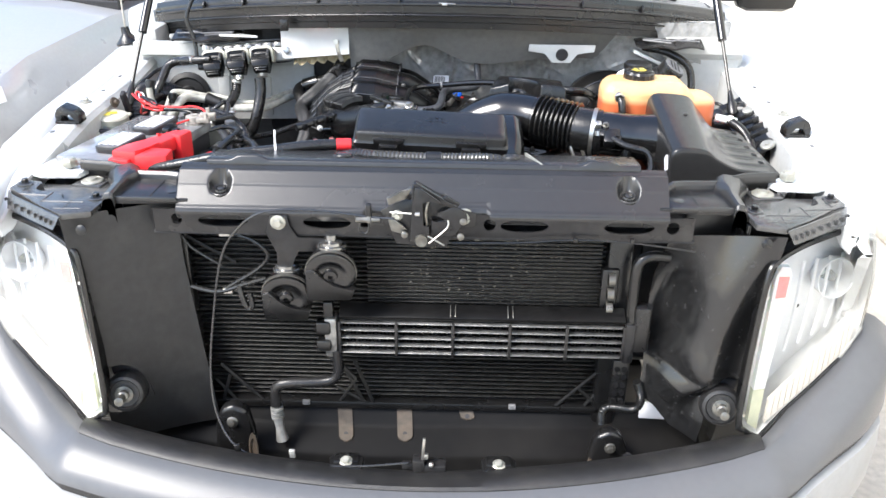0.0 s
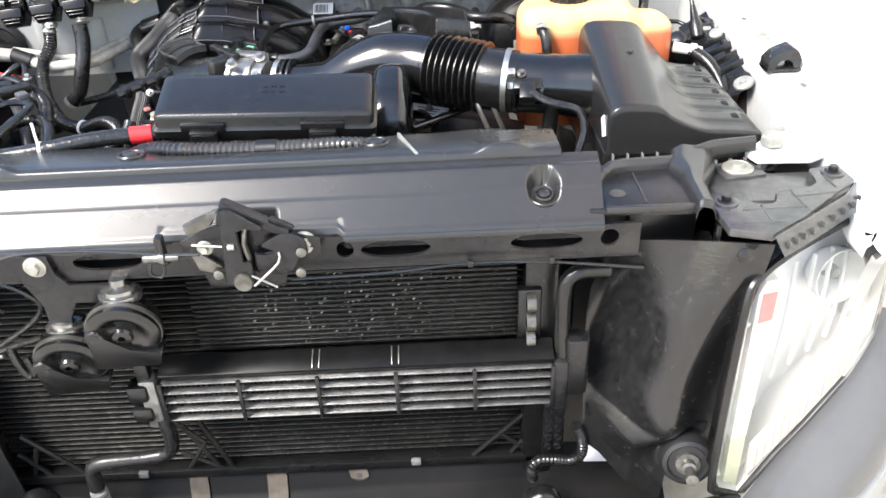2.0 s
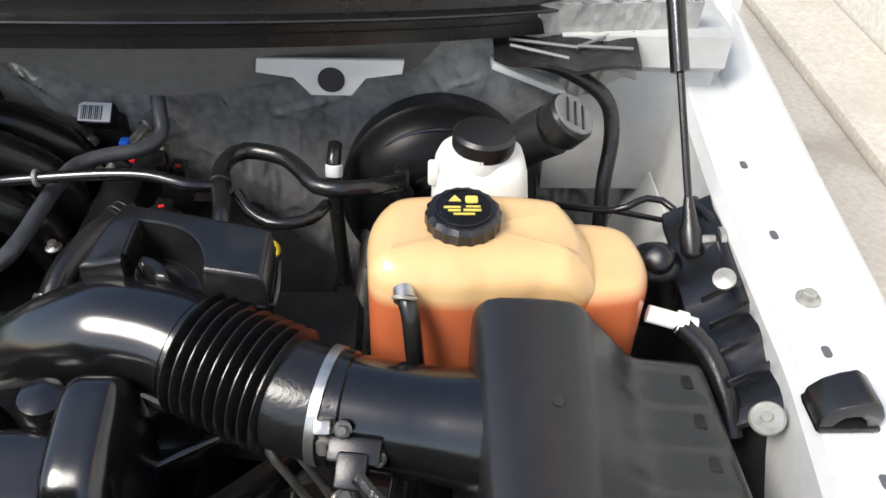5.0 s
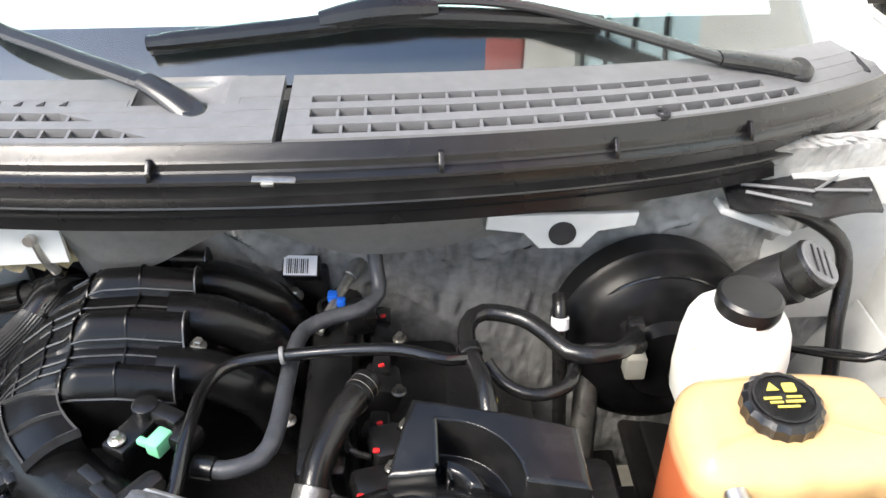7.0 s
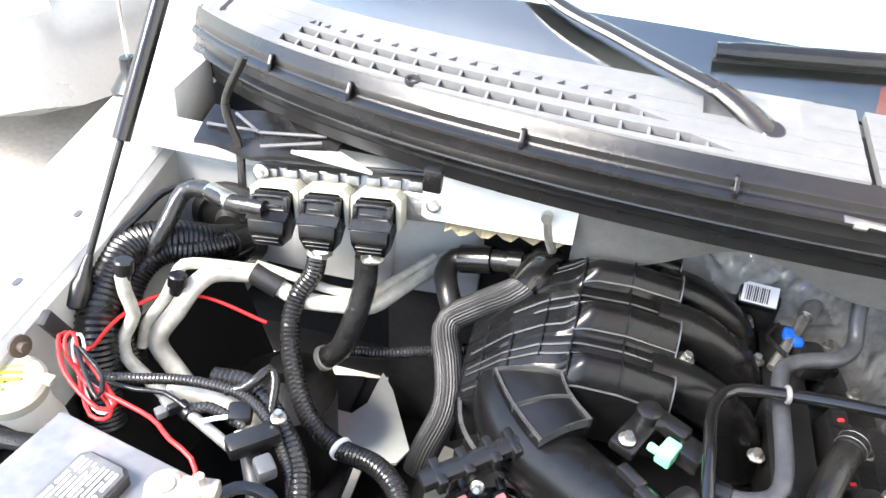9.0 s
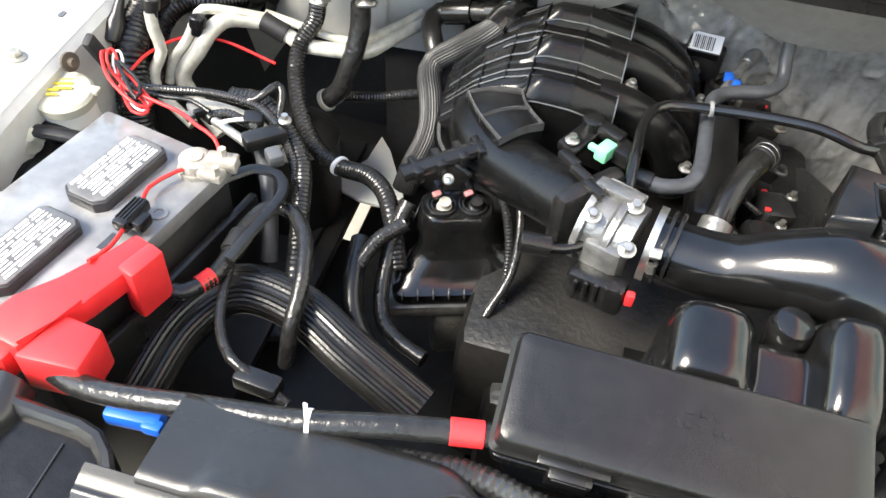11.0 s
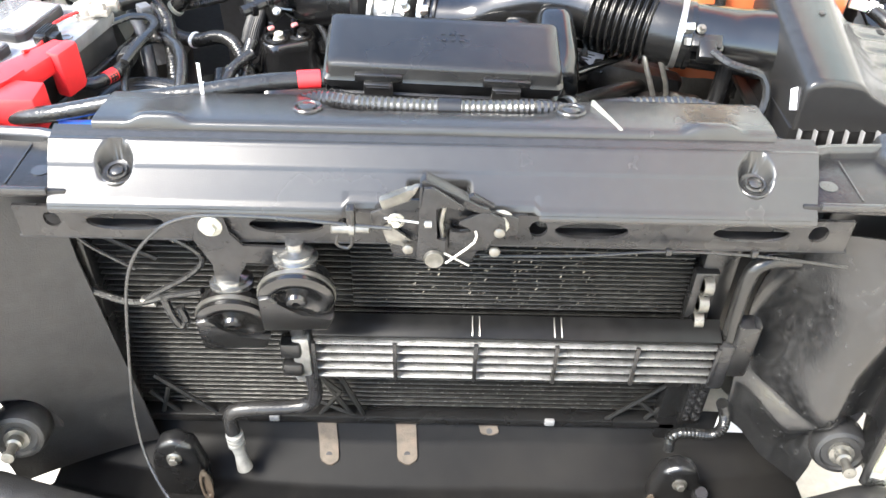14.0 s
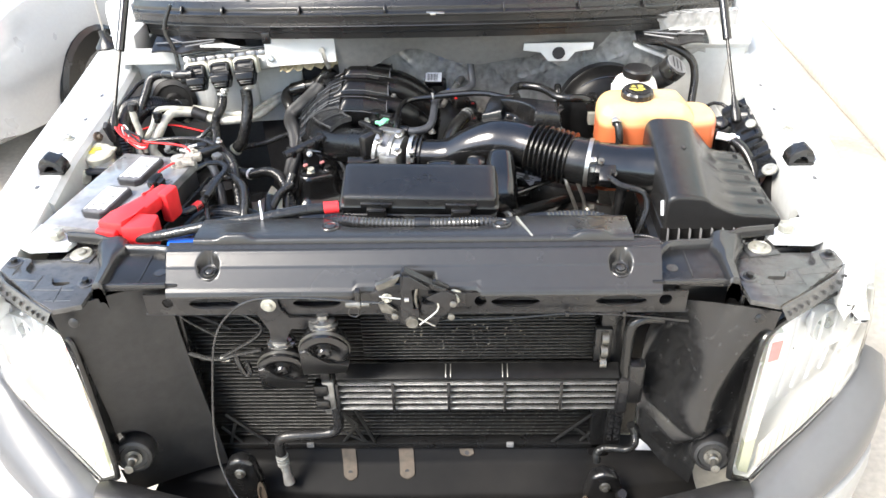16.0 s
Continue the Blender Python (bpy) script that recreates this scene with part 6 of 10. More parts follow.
def build_horn(at, tilt):
    h = thing("horn", at, "round black electric horn with a snail-shaped trumpet", "horn", "horns")
    ax = Vector((0.06, -1, -0.3 + tilt))
    c = Vector(at)
    bm = fresh()
    lathe(bm, [(0, -0.03), (0.03, -0.03), (0.044, -0.022), (0.046, -0.012), (0.0475, -0.011), (0.0475, -0.005), (0.044, -0.004), (0.044, 0.003), (0.0475, 0.004), (0.0475, 0.01), (0.042, 0.013),
               (0.03, 0.013), (0.027, 0.011), (0.014, 0.011), (0.012, 0.016), (0.005, 0.017), (0.004, 0.012), (0, 0.012)], c, ax, 36)
    part("drum", bm, M_GLOSS, h)
    bm = fresh()
    lathe(bm, [(0.0465, -0.0035), (0.049, -0.003), (0.0492, 0.0), (0.049, 0.003), (0.0465, 0.0035)], c, ax, 36)
    part("rim_seam", bm, M_DARKSTEEL, h)
    q = Vector((0, 0, 1)).rotation_difference(ax.normalized()).to_matrix()
    bm = fresh()
    poly = [(-0.047, -0.058), (0.036, -0.058), (0.046, -0.03), (0.02, -0.03), (0.005, -0.022), (-0.012, -0.012), (-0.022, 0.004), (-0.03, 0.016), (-0.046, 0.012)]
    prism(bm, poly, "z", -0.016, 0.018, 0.004)
    up = q.inverted() @ Vector((0, 0, 1))
    ang = math.atan2(up.y, up.x) - math.pi / 2
    bm.transform(Matrix.Translation(c) @ q.to_4x4() @ Matrix.Rotation(ang, 4, "Z"))
    part("trumpet", bm, M_PLASTIC, h)
    bm = fresh()
    lathe(bm, [(0.024, -0.02), (0.028, -0.004), (0.028, 0.002), (0.022, 0.004), (0.022, 0.009), (0.016, 0.011), (0.011, 0.013), (0.011, 0.022), (0, 0.022)], c + Vector((0, 0.02, 0.044)), (0.0, 0.15, 1), 26)
    part("mounting_nut", bm, M_ZINC, h, "shiny zinc mounting nut")
    return h


horn_low = build_horn((-0.262, -0.045, 0.905), 0.05)
horn_high = build_horn((-0.172, -0.06, 0.962), 0.1)


def build_horn_bracket():
    b = thing("horn_bracket", (-0.265, -0.03, 0.95), "black forked steel bracket holding the horns", "bracket")
    bm = fresh()
    prism(bm, [(-0.285, 1.066), (-0.252, 1.066), (-0.25, 1.04), (-0.236, 1.02), (-0.16, 1.02), (-0.15, 1.0), (-0.165, 0.99), (-0.235, 0.995), (-0.248, 0.97), (-0.25, 0.94), (-0.278, 0.94), (-0.276, 0.99), (-0.296, 1.03), (-0.29, 1.05)], "y", -0.039, -0.035, 0.0012)
    part("plate", bm, M_SHEETBLACK, b)
    bolt(b, (-0.27, -0.039, 1.052), 0.0085, (0, -1, 0))
    bm = fresh()
    tube(bm, [(-0.262, -0.03, 0.945), (-0.262, -0.03, 0.955)], 0.012, 10)
    part("post", bm, M_STEEL, b)


build_horn_bracket()


def build_latch():
    l = thing("hood_latch", (0.0, -0.05, 1.0), "greasy black steel hood latch with a coil spring and release cable", "hood latch")
    bm = fresh()
    prism(bm, [(-0.076, 1.085), (-0.074, 1.058), (-0.058, 1.05), (-0.05, 1.018), (0.046, 1.012), (0.052, 1.04), (0.07, 1.052), (0.098, 1.056), (0.098, 1.082), (0.06, 1.092), (0.03, 1.104), (-0.03, 1.106), (-0.05, 1.098)], "y", -0.05, -0.046, 0.001)
    part("back_plate", bm, M_SHEETBLACK, l)
    bm = fresh()
    prism(bm, [(-0.036, 1.018), (0.0, 1.012), (0.0, 1.05), (-0.012, 1.05), (-0.014, 1.096), (0.0, 1.1), (0.018, 1.092), (0.02, 1.098), (-0.016, 1.124), (-0.026, 1.124), (-0.031, 1.09)], "y", -0.076, -0.07, 0.0015)
    prism(bm, [(-0.034, 1.02), (-0.031, 1.02), (-0.027, 1.122), (-0.031, 1.122)], "y", -0.072, -0.05, 0.0008)
    part("hook_plate", bm, M_SHEETBLACK, l)
    bm = fresh()
    prism(bm, [(-0.03, 1.128), (-0.024, 1.13), (0.036, 1.094), (0.05, 1.088), (0.05, 1.082), (0.03, 1.086), (-0.004, 1.104), (-0.026, 1.118)], "y", -0.068, -0.05, 0.0015)
    part("gusset", bm, M_SHEETBLACK, l)
    for x, z in ((0.062, 1.058), (0.058, 1.028), (-0.026, 1.06), (-0.045, 1.03)):
        bm = fresh()
        lathe(bm, [(0.0065, 0), (0.0065, 0.004), (0.004, 0.0055), (0, 0.0055)], (x, -0.068, z), (0, -1, 0.1), 12)
        part("rivet", bm, M_DARKSTEEL, l)
    bm = fresh()
    tube(bm, [(-0.004, -0.066, 1.05), (-0.006, -0.07, 1.075), (-0.002, -0.064, 1.098)], 0.0055, 10, flat=0.6)
    part("striker_finger", bm, M_DARKSTEEL, l)
    bm = fresh()
    prism(bm, [(0.002, 1.03), (0.03, 1.026), (0.05, 1.03), (0.056, 1.05), (0.07, 1.054), (0.068, 1.074), (0.052, 1.084), (0.042, 1.086), (0.014, 1.072), (0.014, 1.066), (0.028, 1.064), (0.032, 1.056), (0.016, 1.054), (0.004, 1.06)], "y", -0.069, -0.063, 0.0018)
    part("jaw_plate", bm, M_SHEETBLACK, l)
    bm = fresh()
    prism(bm, [(0.018, 1.096), (0.03, 1.104), (0.056, 1.088), (0.05, 1.08)], "y", -0.06, -0.052, 0.002)
    part("wing", bm, M_SHEETBLACK, l)
    bm = fresh()
    prism(bm, [(-0.078, 1.102), (-0.074, 1.086), (-0.042, 1.1), (-0.036, 1.112), (-0.03, 1.122), (-0.038, 1.12), (-0.046, 1.112)], "y", -0.07, -0.06, 0.003)
    part("spring_lever", bm, M_DARKSTEEL, l, "worn silver spring lever")
    bm = fresh()
    prism(bm, [(-0.076, 1.056), (-0.066, 1.06), (-0.04, 1.038), (-0.05, 1.028), (-0.07, 1.034)], "y", -0.064, -0.058, 0.0018)
    part("release_lever", bm, M_DARKSTEEL, l, "yellowed zinc release lever")
    bm = fresh()
    tube(bm, [(0.034, -0.07, 1.06), (0.033, -0.076, 1.048), (0.0, -0.08, 1.018)], 0.0016, 6)
    tube(bm, [(-0.002, -0.078, 1.032), (0.028, -0.079, 1.014)], 0.0016, 6)
    part("spring_wire", bm, M_STEEL, l)
    bm = fresh()
    lathe(bm, [(0.0125, -0.014), (0.0125, 0.006), (0.011, 0.009), (0.006, 0.0085), (0, 0.007)], (-0.014, -0.072, 1.022), (0.05, -1, 0.05), 22)
    part("pivot", bm, M_DARKSTEEL, l)
    bm = fresh()
    tube(bm, [(-0.072, -0.064, 1.072), (-0.02, -0.076, 1.074)], 0.0016, 6)
    lathe(bm, [(0.0045, 0), (0.0045, 0.008), (0, 0.008)], (-0.025, -0.076, 1.074), (1, 0, 0), 10)
    part("pull_wire", bm, M_STEEL, l)
    bolt(l, (0.077, -0.046, 1.074), 0.0095, (0, -1, 0.1))
    bolt(l, (-0.046, -0.05, 1.076), 0.006, (0, -1, 0.1))
    bm = fresh()
    lathe(bm, [(0.004, 0), (0.0065, 0.002), (0.0065, 0.022), (0.009, 0.022), (0.009, 0.028), (0.005, 0.029), (0.005, 0.045), (0.003, 0.046)], (-0.122, -0.062, 1.071), (1, 0, 0), 14)
    part("cable_barrel", bm, M_DARKSTEEL, l, "grey cable end barrel")
    bm = fresh()
    tube(bm, [(-0.112, -0.064, 1.068), (-0.116, -0.066, 1.052), (-0.108, -0.066, 1.046), (-0.098, -0.066, 1.05), (-0.096, -0.064, 1.09), (-0.1, -0.06, 1.1)], 0.0022, 6)
    box(bm, (-0.098, -0.058, 1.085), (0.01, 0.014, 0.03), 0.002)
    part("cable_clip", bm, M_PLASTIC, l)
    # the works sit proud of the beam, a little off its middle
    for ob in l.children:
        if not ob.name.startswith(("back_plate", "bolt", "cable_")):
            ob.location = (0.013, 0.006, 0.013)
    # the release cable: over the support, down in front and back along the bumper
    c = thing("release_cable", (-0.40, -0.06, 0.6), "thin grey hood release cable looping in front of the radiator", "cable")
    bm = fresh()
    tube(bm, [(-0.05, -0.066, 1.076), (-0.095, -0.062, 1.076), (-0.19, -0.065, 1.088), (-0.286, -0.062, 1.083), (-0.34, -0.06, 1.048), (-0.378, -0.06, 0.985), (-0.405, -0.062, 0.86), (-0.418, -0.08, 0.74), (-0.402, -0.115, 0.66),
              (-0.35, -0.16, 0.618), (-0.25, -0.19, 0.61), (-0.12, -0.196, 0.614), (-0.02, -0.19, 0.62)], 0.0023, 8)
    part("sheath", bm, M_CONDUIT, c)
    c = thing("release_wire", (0.3, -0.04, 1.02), "thin black wire clipped under the support beam", "cable")
    bm = fresh()
    tube(bm, [(0.055, -0.05, 1.022), (0.18, -0.048, 1.024), (0.284, -0.044, 1.03), (0.39, -0.044, 1.026), (0.51, -0.046, 1.012)], 0.002, 8)
    part("sheath", bm, M_RUBBER, c)
    for x in (0.285, 0.39):
        bm = fresh()
        box(bm, (x, -0.044, 1.03), (0.008, 0.008, 0.01), 0.002)
        part("clip", bm, M_PLASTIC, c)
    # horn wiring
    c = thing("horn_wiring", (-0.4, 0.01, 0.88), "black horn wiring with a small connector and tape", "wiring")
    for pts, r in (([(-0.48, 0.02, 0.885), (-0.412, 0.0, 0.882), (-0.36, -0.005, 0.90), (-0.305, -0.02, 0.925)], 0.005), ([(-0.375, 0.0, 1.012), (-0.33, 0.0, 0.995), (-0.303, 0.0, 0.965), (-0.325, 0.0, 0.935), (-0.37, 0.0, 0.905), (-0.40, 0.0, 0.885)], 0.0045),
                   ([(-0.365, -0.005, 0.90), (-0.36, -0.01, 0.875), (-0.35, -0.012, 0.85), (-0.34, -0.012, 0.86), (-0.345, -0.01, 0.885)], 0.006), ([(-0.48, 0.025, 1.0), (-0.46, 0.02, 0.97), (-0.40, 0.01, 0.935)], 0.003)):
        bm = fresh()
        tube(bm, pts, r, 8)
        part("wire", bm, M_LOOM, c)
    bm = fresh()
    box(bm, (-0.39, 0.0, 0.885), (0.02, 0.012, 0.014), 0.003)
    part("connector", bm, M_STEEL, c)
    bm = fresh()
    box(bm, (-0.382, 0.005, 1.008), (0.03, 0.012, 0.012), 0.003)
    part("connector", bm, M_STEEL, c)


build_latch()

# ---- engine bay: the large things ----
def hose(name, pts, r, material, label, category="hose", ridge=0.0, pitch=0.006, seg=12, extra=(), flutes=0.0):
    """A hose or cable of its own; extra: (part name, material, builder) pieces on it."""
    lo = min(pts, key=lambda p: p[2])
    t = thing(name, lo, label, category)
    bm = fresh()
    tube(bm, pts, r, seg, ridge=ridge, pitch=pitch, flutes=flutes)
    part("run", bm, material, t)
    for nm, m, f in extra:
        bm = fresh()
        f(bm)
        part(nm, bm, m, t)
    return t


def band(a, b, r):
    """A builder for a collar from a to b."""
    return lambda bm: lathe(bm, [(r * 0.9, 0), (r, 0.001), (r, (Vector(b) - Vector(a)).length - 0.001), (r * 0.9, (Vector(b) - Vector(a)).length)], a, Vector(b) - Vector(a), 16)


def build_battery():
    b = thing("battery", (-0.652, 0.313, 0.91), "grey-topped car battery, dusty, with white print and a red positive cover", "battery")
    M = Matrix.Translation((-0.652, 0.313, 1.10)) @ pose(0, 0, 0, 0, 0, -12)

    def put(name, bm, m, parent=b, label=""):
        bm.transform(M)
        return part(name, bm, m, parent, label)
    bm = fresh()
    box(bm, (0, 0, -0.105), (0.182, 0.308, 0.17), 0.006)
    put("case", bm, M_BATCASE)
    bm = fresh()
    box(bm, (0, 0, -0.012), (0.19, 0.318, 0.024), 0.005)
    top = put("lid", bm, M_BATTERY, label="grey battery lid")
    for v in (0.062, -0.075):
        bm = fresh()
        poly = [(-0.028, -0.048), (-0.018, -0.056), (0.018, -0.056), (0.028, -0.046), (0.028, 0.05), (0.02, 0.056), (-0.02, 0.056), (-0.028, 0.048)]
        prism(bm, [(0.0 + a * 1.04, v + 0.01 + c * 1.02) for a, c in poly], "z", -0.002, 0.013, 0.002)
        put("vent_skirt", bm, M_BATCASE)
        bm = fresh()
        prism(bm, [(0.0 + a * 0.95, v + 0.01 + c * 0.97) for a, c in poly], "z", 0.010, 0.0155, 0.0015)
        vp = put("vent_plate", bm, M_VENT, label="raised vent plate with small print")
        prn = random.Random(31)
        for k in range(9):
            y0 = -0.046 + prn.uniform(0, 0.006)
            while y0 < 0.042:
                ln = min(prn.uniform(0.012, 0.045), 0.046 - y0)
                bm = fresh()
                box(bm, (-0.021 + 0.0052 * k, v + 0.01 + y0 + ln / 2, 0.0158), (0.0022 if k % 4 else 0.0034, ln, 0.0008), 0)
                put("print_bar", bm, M_LABEL, vp)
                y0 += ln + prn.uniform(0.003, 0.007)
    for k, (u, v, w, h) in enumerate(((0.06, -0.01, 0.01, 0.025),)):
        bm = fresh()
        box(bm, (u, v, 0.0004), (w, h, 0.0012), 0)
        put("sticker", bm, M_HOSE_GREY, top)
    bm = fresh()
    box(bm, (0.075, 0.0, -0.03), (0.03, 0.25, 0.03), 0.006)
    put("carry_rib", bm, M_BATCASE)
    # negative post and its corroded clamp
    bm = fresh()
    lathe(bm, [(0.022, 0), (0.022, 0.006), (0.011, 0.006), (0.0095, 0.022), (0, 0.022)], (0.068, 0.128, 0), (0, 0, 1), 20)
    put("post", bm, M_LEAD)
    bm = fresh()
    lathe(bm, [(0.019, 0.006), (0.019, 0.018), (0.0125, 0.02)], (0.068, 0.128, 0), (0, 0, 1), 18)
    box(bm, (0.098, 0.14, 0.016), (0.036, 0.02, 0.018), 0.003, (0, 0, 20))
    box(bm, (0.097, 0.12, 0.013), (0.03, 0.018, 0.012), 0.003, (0, 0, 10))
    lathe(bm, [(0.005, 0), (0.005, 0.012), (0, 0.012)], (0.098, 0.142, 0.024), (0, 0, 1), 6)
    lathe(bm, [(0.005, 0), (0.005, 0.012), (0, 0.012)], (0.106, 0.118, 0.018), (0, 0, 1), 6)
    put("post_clamp", bm, M_LEAD, label="white-crusted lead terminal clamp")
    bm = fresh()
    lathe(bm, [(0.010, 0), (0.010, 0.002), (0.006, 0.002), (0.006, 0.0005), (0, 0.0005)], (0.078, 0.05, 0), (0, 0, 1), 16)
    put("lid_ring", bm, M_BATTERY)
    # red cover over the positive terminal
    bm = fresh()
    prism(bm, [(0.045, -0.166), (0.10, -0.166), (0.102, -0.125), (0.116, -0.095), (0.13, -0.005), (0.096, 0.0), (0.078, -0.085), (0.05, -0.12)], "z", -0.004, 0.026, 0.005)
    red = put("terminal_cover", bm, M_RED, label="bright red plastic terminal cover")
    for name, poly, z0, z1 in (("cover_leg", [(0.112, -0.048), (0.136, -0.052), (0.14, -0.008), (0.118, -0.004)], -0.04, 0.03), ("cover_tongue", [(0.098, -0.172), (0.162, -0.155), (0.15, -0.108), (0.104, -0.112)], -0.035, 0.021),
                               ("cover_lobe", [(0.042, -0.178), (0.088, -0.178), (0.088, -0.15), (0.042, -0.148)], -0.024, 0.012)):
        bm = fresh()
        prism(bm, poly, "z", z0, z1, 0.005)
        put(name, bm, M_RED, red)
    # tray and hold-down bar
    bm = fresh()
    box(bm, (0, 0, -0.20), (0.22, 0.36, 0.02), 0.005)
    box(bm, (0.112, 0.02, -0.12), (0.012, 0.30, 0.14), 0.004)
    put("tray", bm, M_PLASTIC)
    bm = fresh()
    tube(bm, [(-0.535, 0.44, 1.078), (-0.517, 0.458, 1.08), (-0.504, 0.467, 1.08), (-0.478, 0.465, 1.08), (-0.463, 0.447, 1.08), (-0.46, 0.424, 1.08), (-0.469, 0.376, 1.078), (-0.48, 0.33, 1.07)], 0.0075, 8, flat=0.7)
    part("hold_down", bm, M_PLASTIC, b, "bent black hold-down bar")


build_battery()


def build_tank():
    t = thing("coolant_tank", (0.54, 0.56, 1.0), "translucent peach coolant reservoir half full of orange coolant, black cap", "coolant reservoir")
    bm = fresh()
    # scalloped front, chamfered shoulder and the lower lobe beside it
    pillow(bm, [(0.414, 0.487), (0.46, 0.478), (0.52, 0.477), (0.58, 0.478), (0.622, 0.486), (0.634, 0.52), (0.63, 0.558), (0.606, 0.592), (0.55, 0.606), (0.48, 0.606), (0.43, 0.598), (0.408, 0.565), (0.405, 0.52)], 0.985, 1.199, 0.03, 8,
           lambda x, y: -0.03 * max(0.0, min(1.0, (x - 0.592) / 0.04)), 8, lambda x, y: -0.004 * abs(math.sin(math.pi * (x - 0.41) / 0.052)) ** 0.5 if y < 0.50 else 0.0)
    pillow(bm, [(0.60, 0.484), (0.65, 0.483), (0.674, 0.497), (0.684, 0.535), (0.675, 0.58), (0.645, 0.597), (0.60, 0.594), (0.585, 0.54)], 0.985, 1.166, 0.024, 6)
    body = part("tank", bm, M_TANK, t, sharp=80)
    bm = fresh()
    lathe(bm, [(0.05, -0.006), (0.05, 0.0), (0.046, 0.003), (0.036, 0.004)], (0.497, 0.543, 1.192), (0, -0.05, 1), 32)
    lathe(bm, [(0.037, 0.0), (0.037, 0.02), (0.033, 0.025), (0, 0.026)], (0.497, 0.543, 1.192), (0, -0.05, 1), 36, 1, 0.05)
    cap = part("cap", bm, M_PLASTIC, t, "ribbed black cap with a yellow warning print", 25)
    # raised ring and the faded warning signs inside it
    bm = fresh()
    lathe(bm, [(0.0285, 0), (0.0285, 0.0012), (0.0265, 0.0012), (0.0265, 0)], (0.497, 0.5418, 1.2178), (0, -0.05, 1), 32)
    part("cap_ring", bm, M_PLASTIC, cap)
    bm = fresh()
    prism(bm, [(0.483, 0.551), (0.495, 0.551), (0.489, 0.561)], "z", 1.2176, 1.2192)
    part("warning_triangle", bm, M_FADED, cap)
    bm = fresh()
    prism(bm, [(0.499 + a, 0.549 + b) for a, b in rrect(0.012, 0.011, 0.002, 2, 0.006, 0.005)], "z", 1.2176, 1.2192)
    part("warning_sign", bm, M_FADED, cap)
    for dx, dy, w, h in ((-0.011, -0.003, 0.016, 0.0026), (0.009, -0.002, 0.014, 0.0022), (-0.009, -0.008, 0.012, 0.0022), (0.008, -0.0075, 0.017, 0.0026), (0.0, -0.0135, 0.02, 0.002)):
        bm = fresh()
        box(bm, (0.497 + dx, 0.545 + dy, 1.2183), (w, h, 0.0012), 0)
        part("print_bar", bm, M_FADED, cap)
    bm = fresh()
    tube(bm, [(0.441, 0.476, 1.168), (0.446, 0.462, 1.16), (0.449, 0.455, 1.135), (0.452, 0.452, 1.10), (0.46, 0.45, 1.05)], 0.009, 12)
    part("overflow_hose", bm, M_RUBBER, t)
    bm = fresh()
    lathe(bm, [(0.011, 0), (0.011, 0.012)], (0.441, 0.48, 1.17), (0.1, -1, -0.35), 14)
    tube(bm, [(0.431, 0.466, 1.172), (0.44, 0.46, 1.178), (0.452, 0.464, 1.172)], 0.002, 6)
    part("hose_clip", bm, M_STEEL, t)
    bm = fresh()
    lathe(bm, [(0.009, 0), (0.009, 0.03), (0.012, 0.03), (0.012, 0.04), (0.009, 0.04), (0.009, 0.05)], (0.684, 0.505, 1.115), (1, -0.25, -0.15), 14)
    part("outlet", bm, M_WHITEPL, t, "clear outlet stub")
    bm = fresh()
    tube(bm, [(0.715, 0.497, 1.11), (0.74, 0.475, 1.095), (0.755, 0.44, 1.07), (0.76, 0.41, 1.04)], 0.0115, 12)
    part("outlet_hose", bm, M_RUBBER, t)


build_tank()


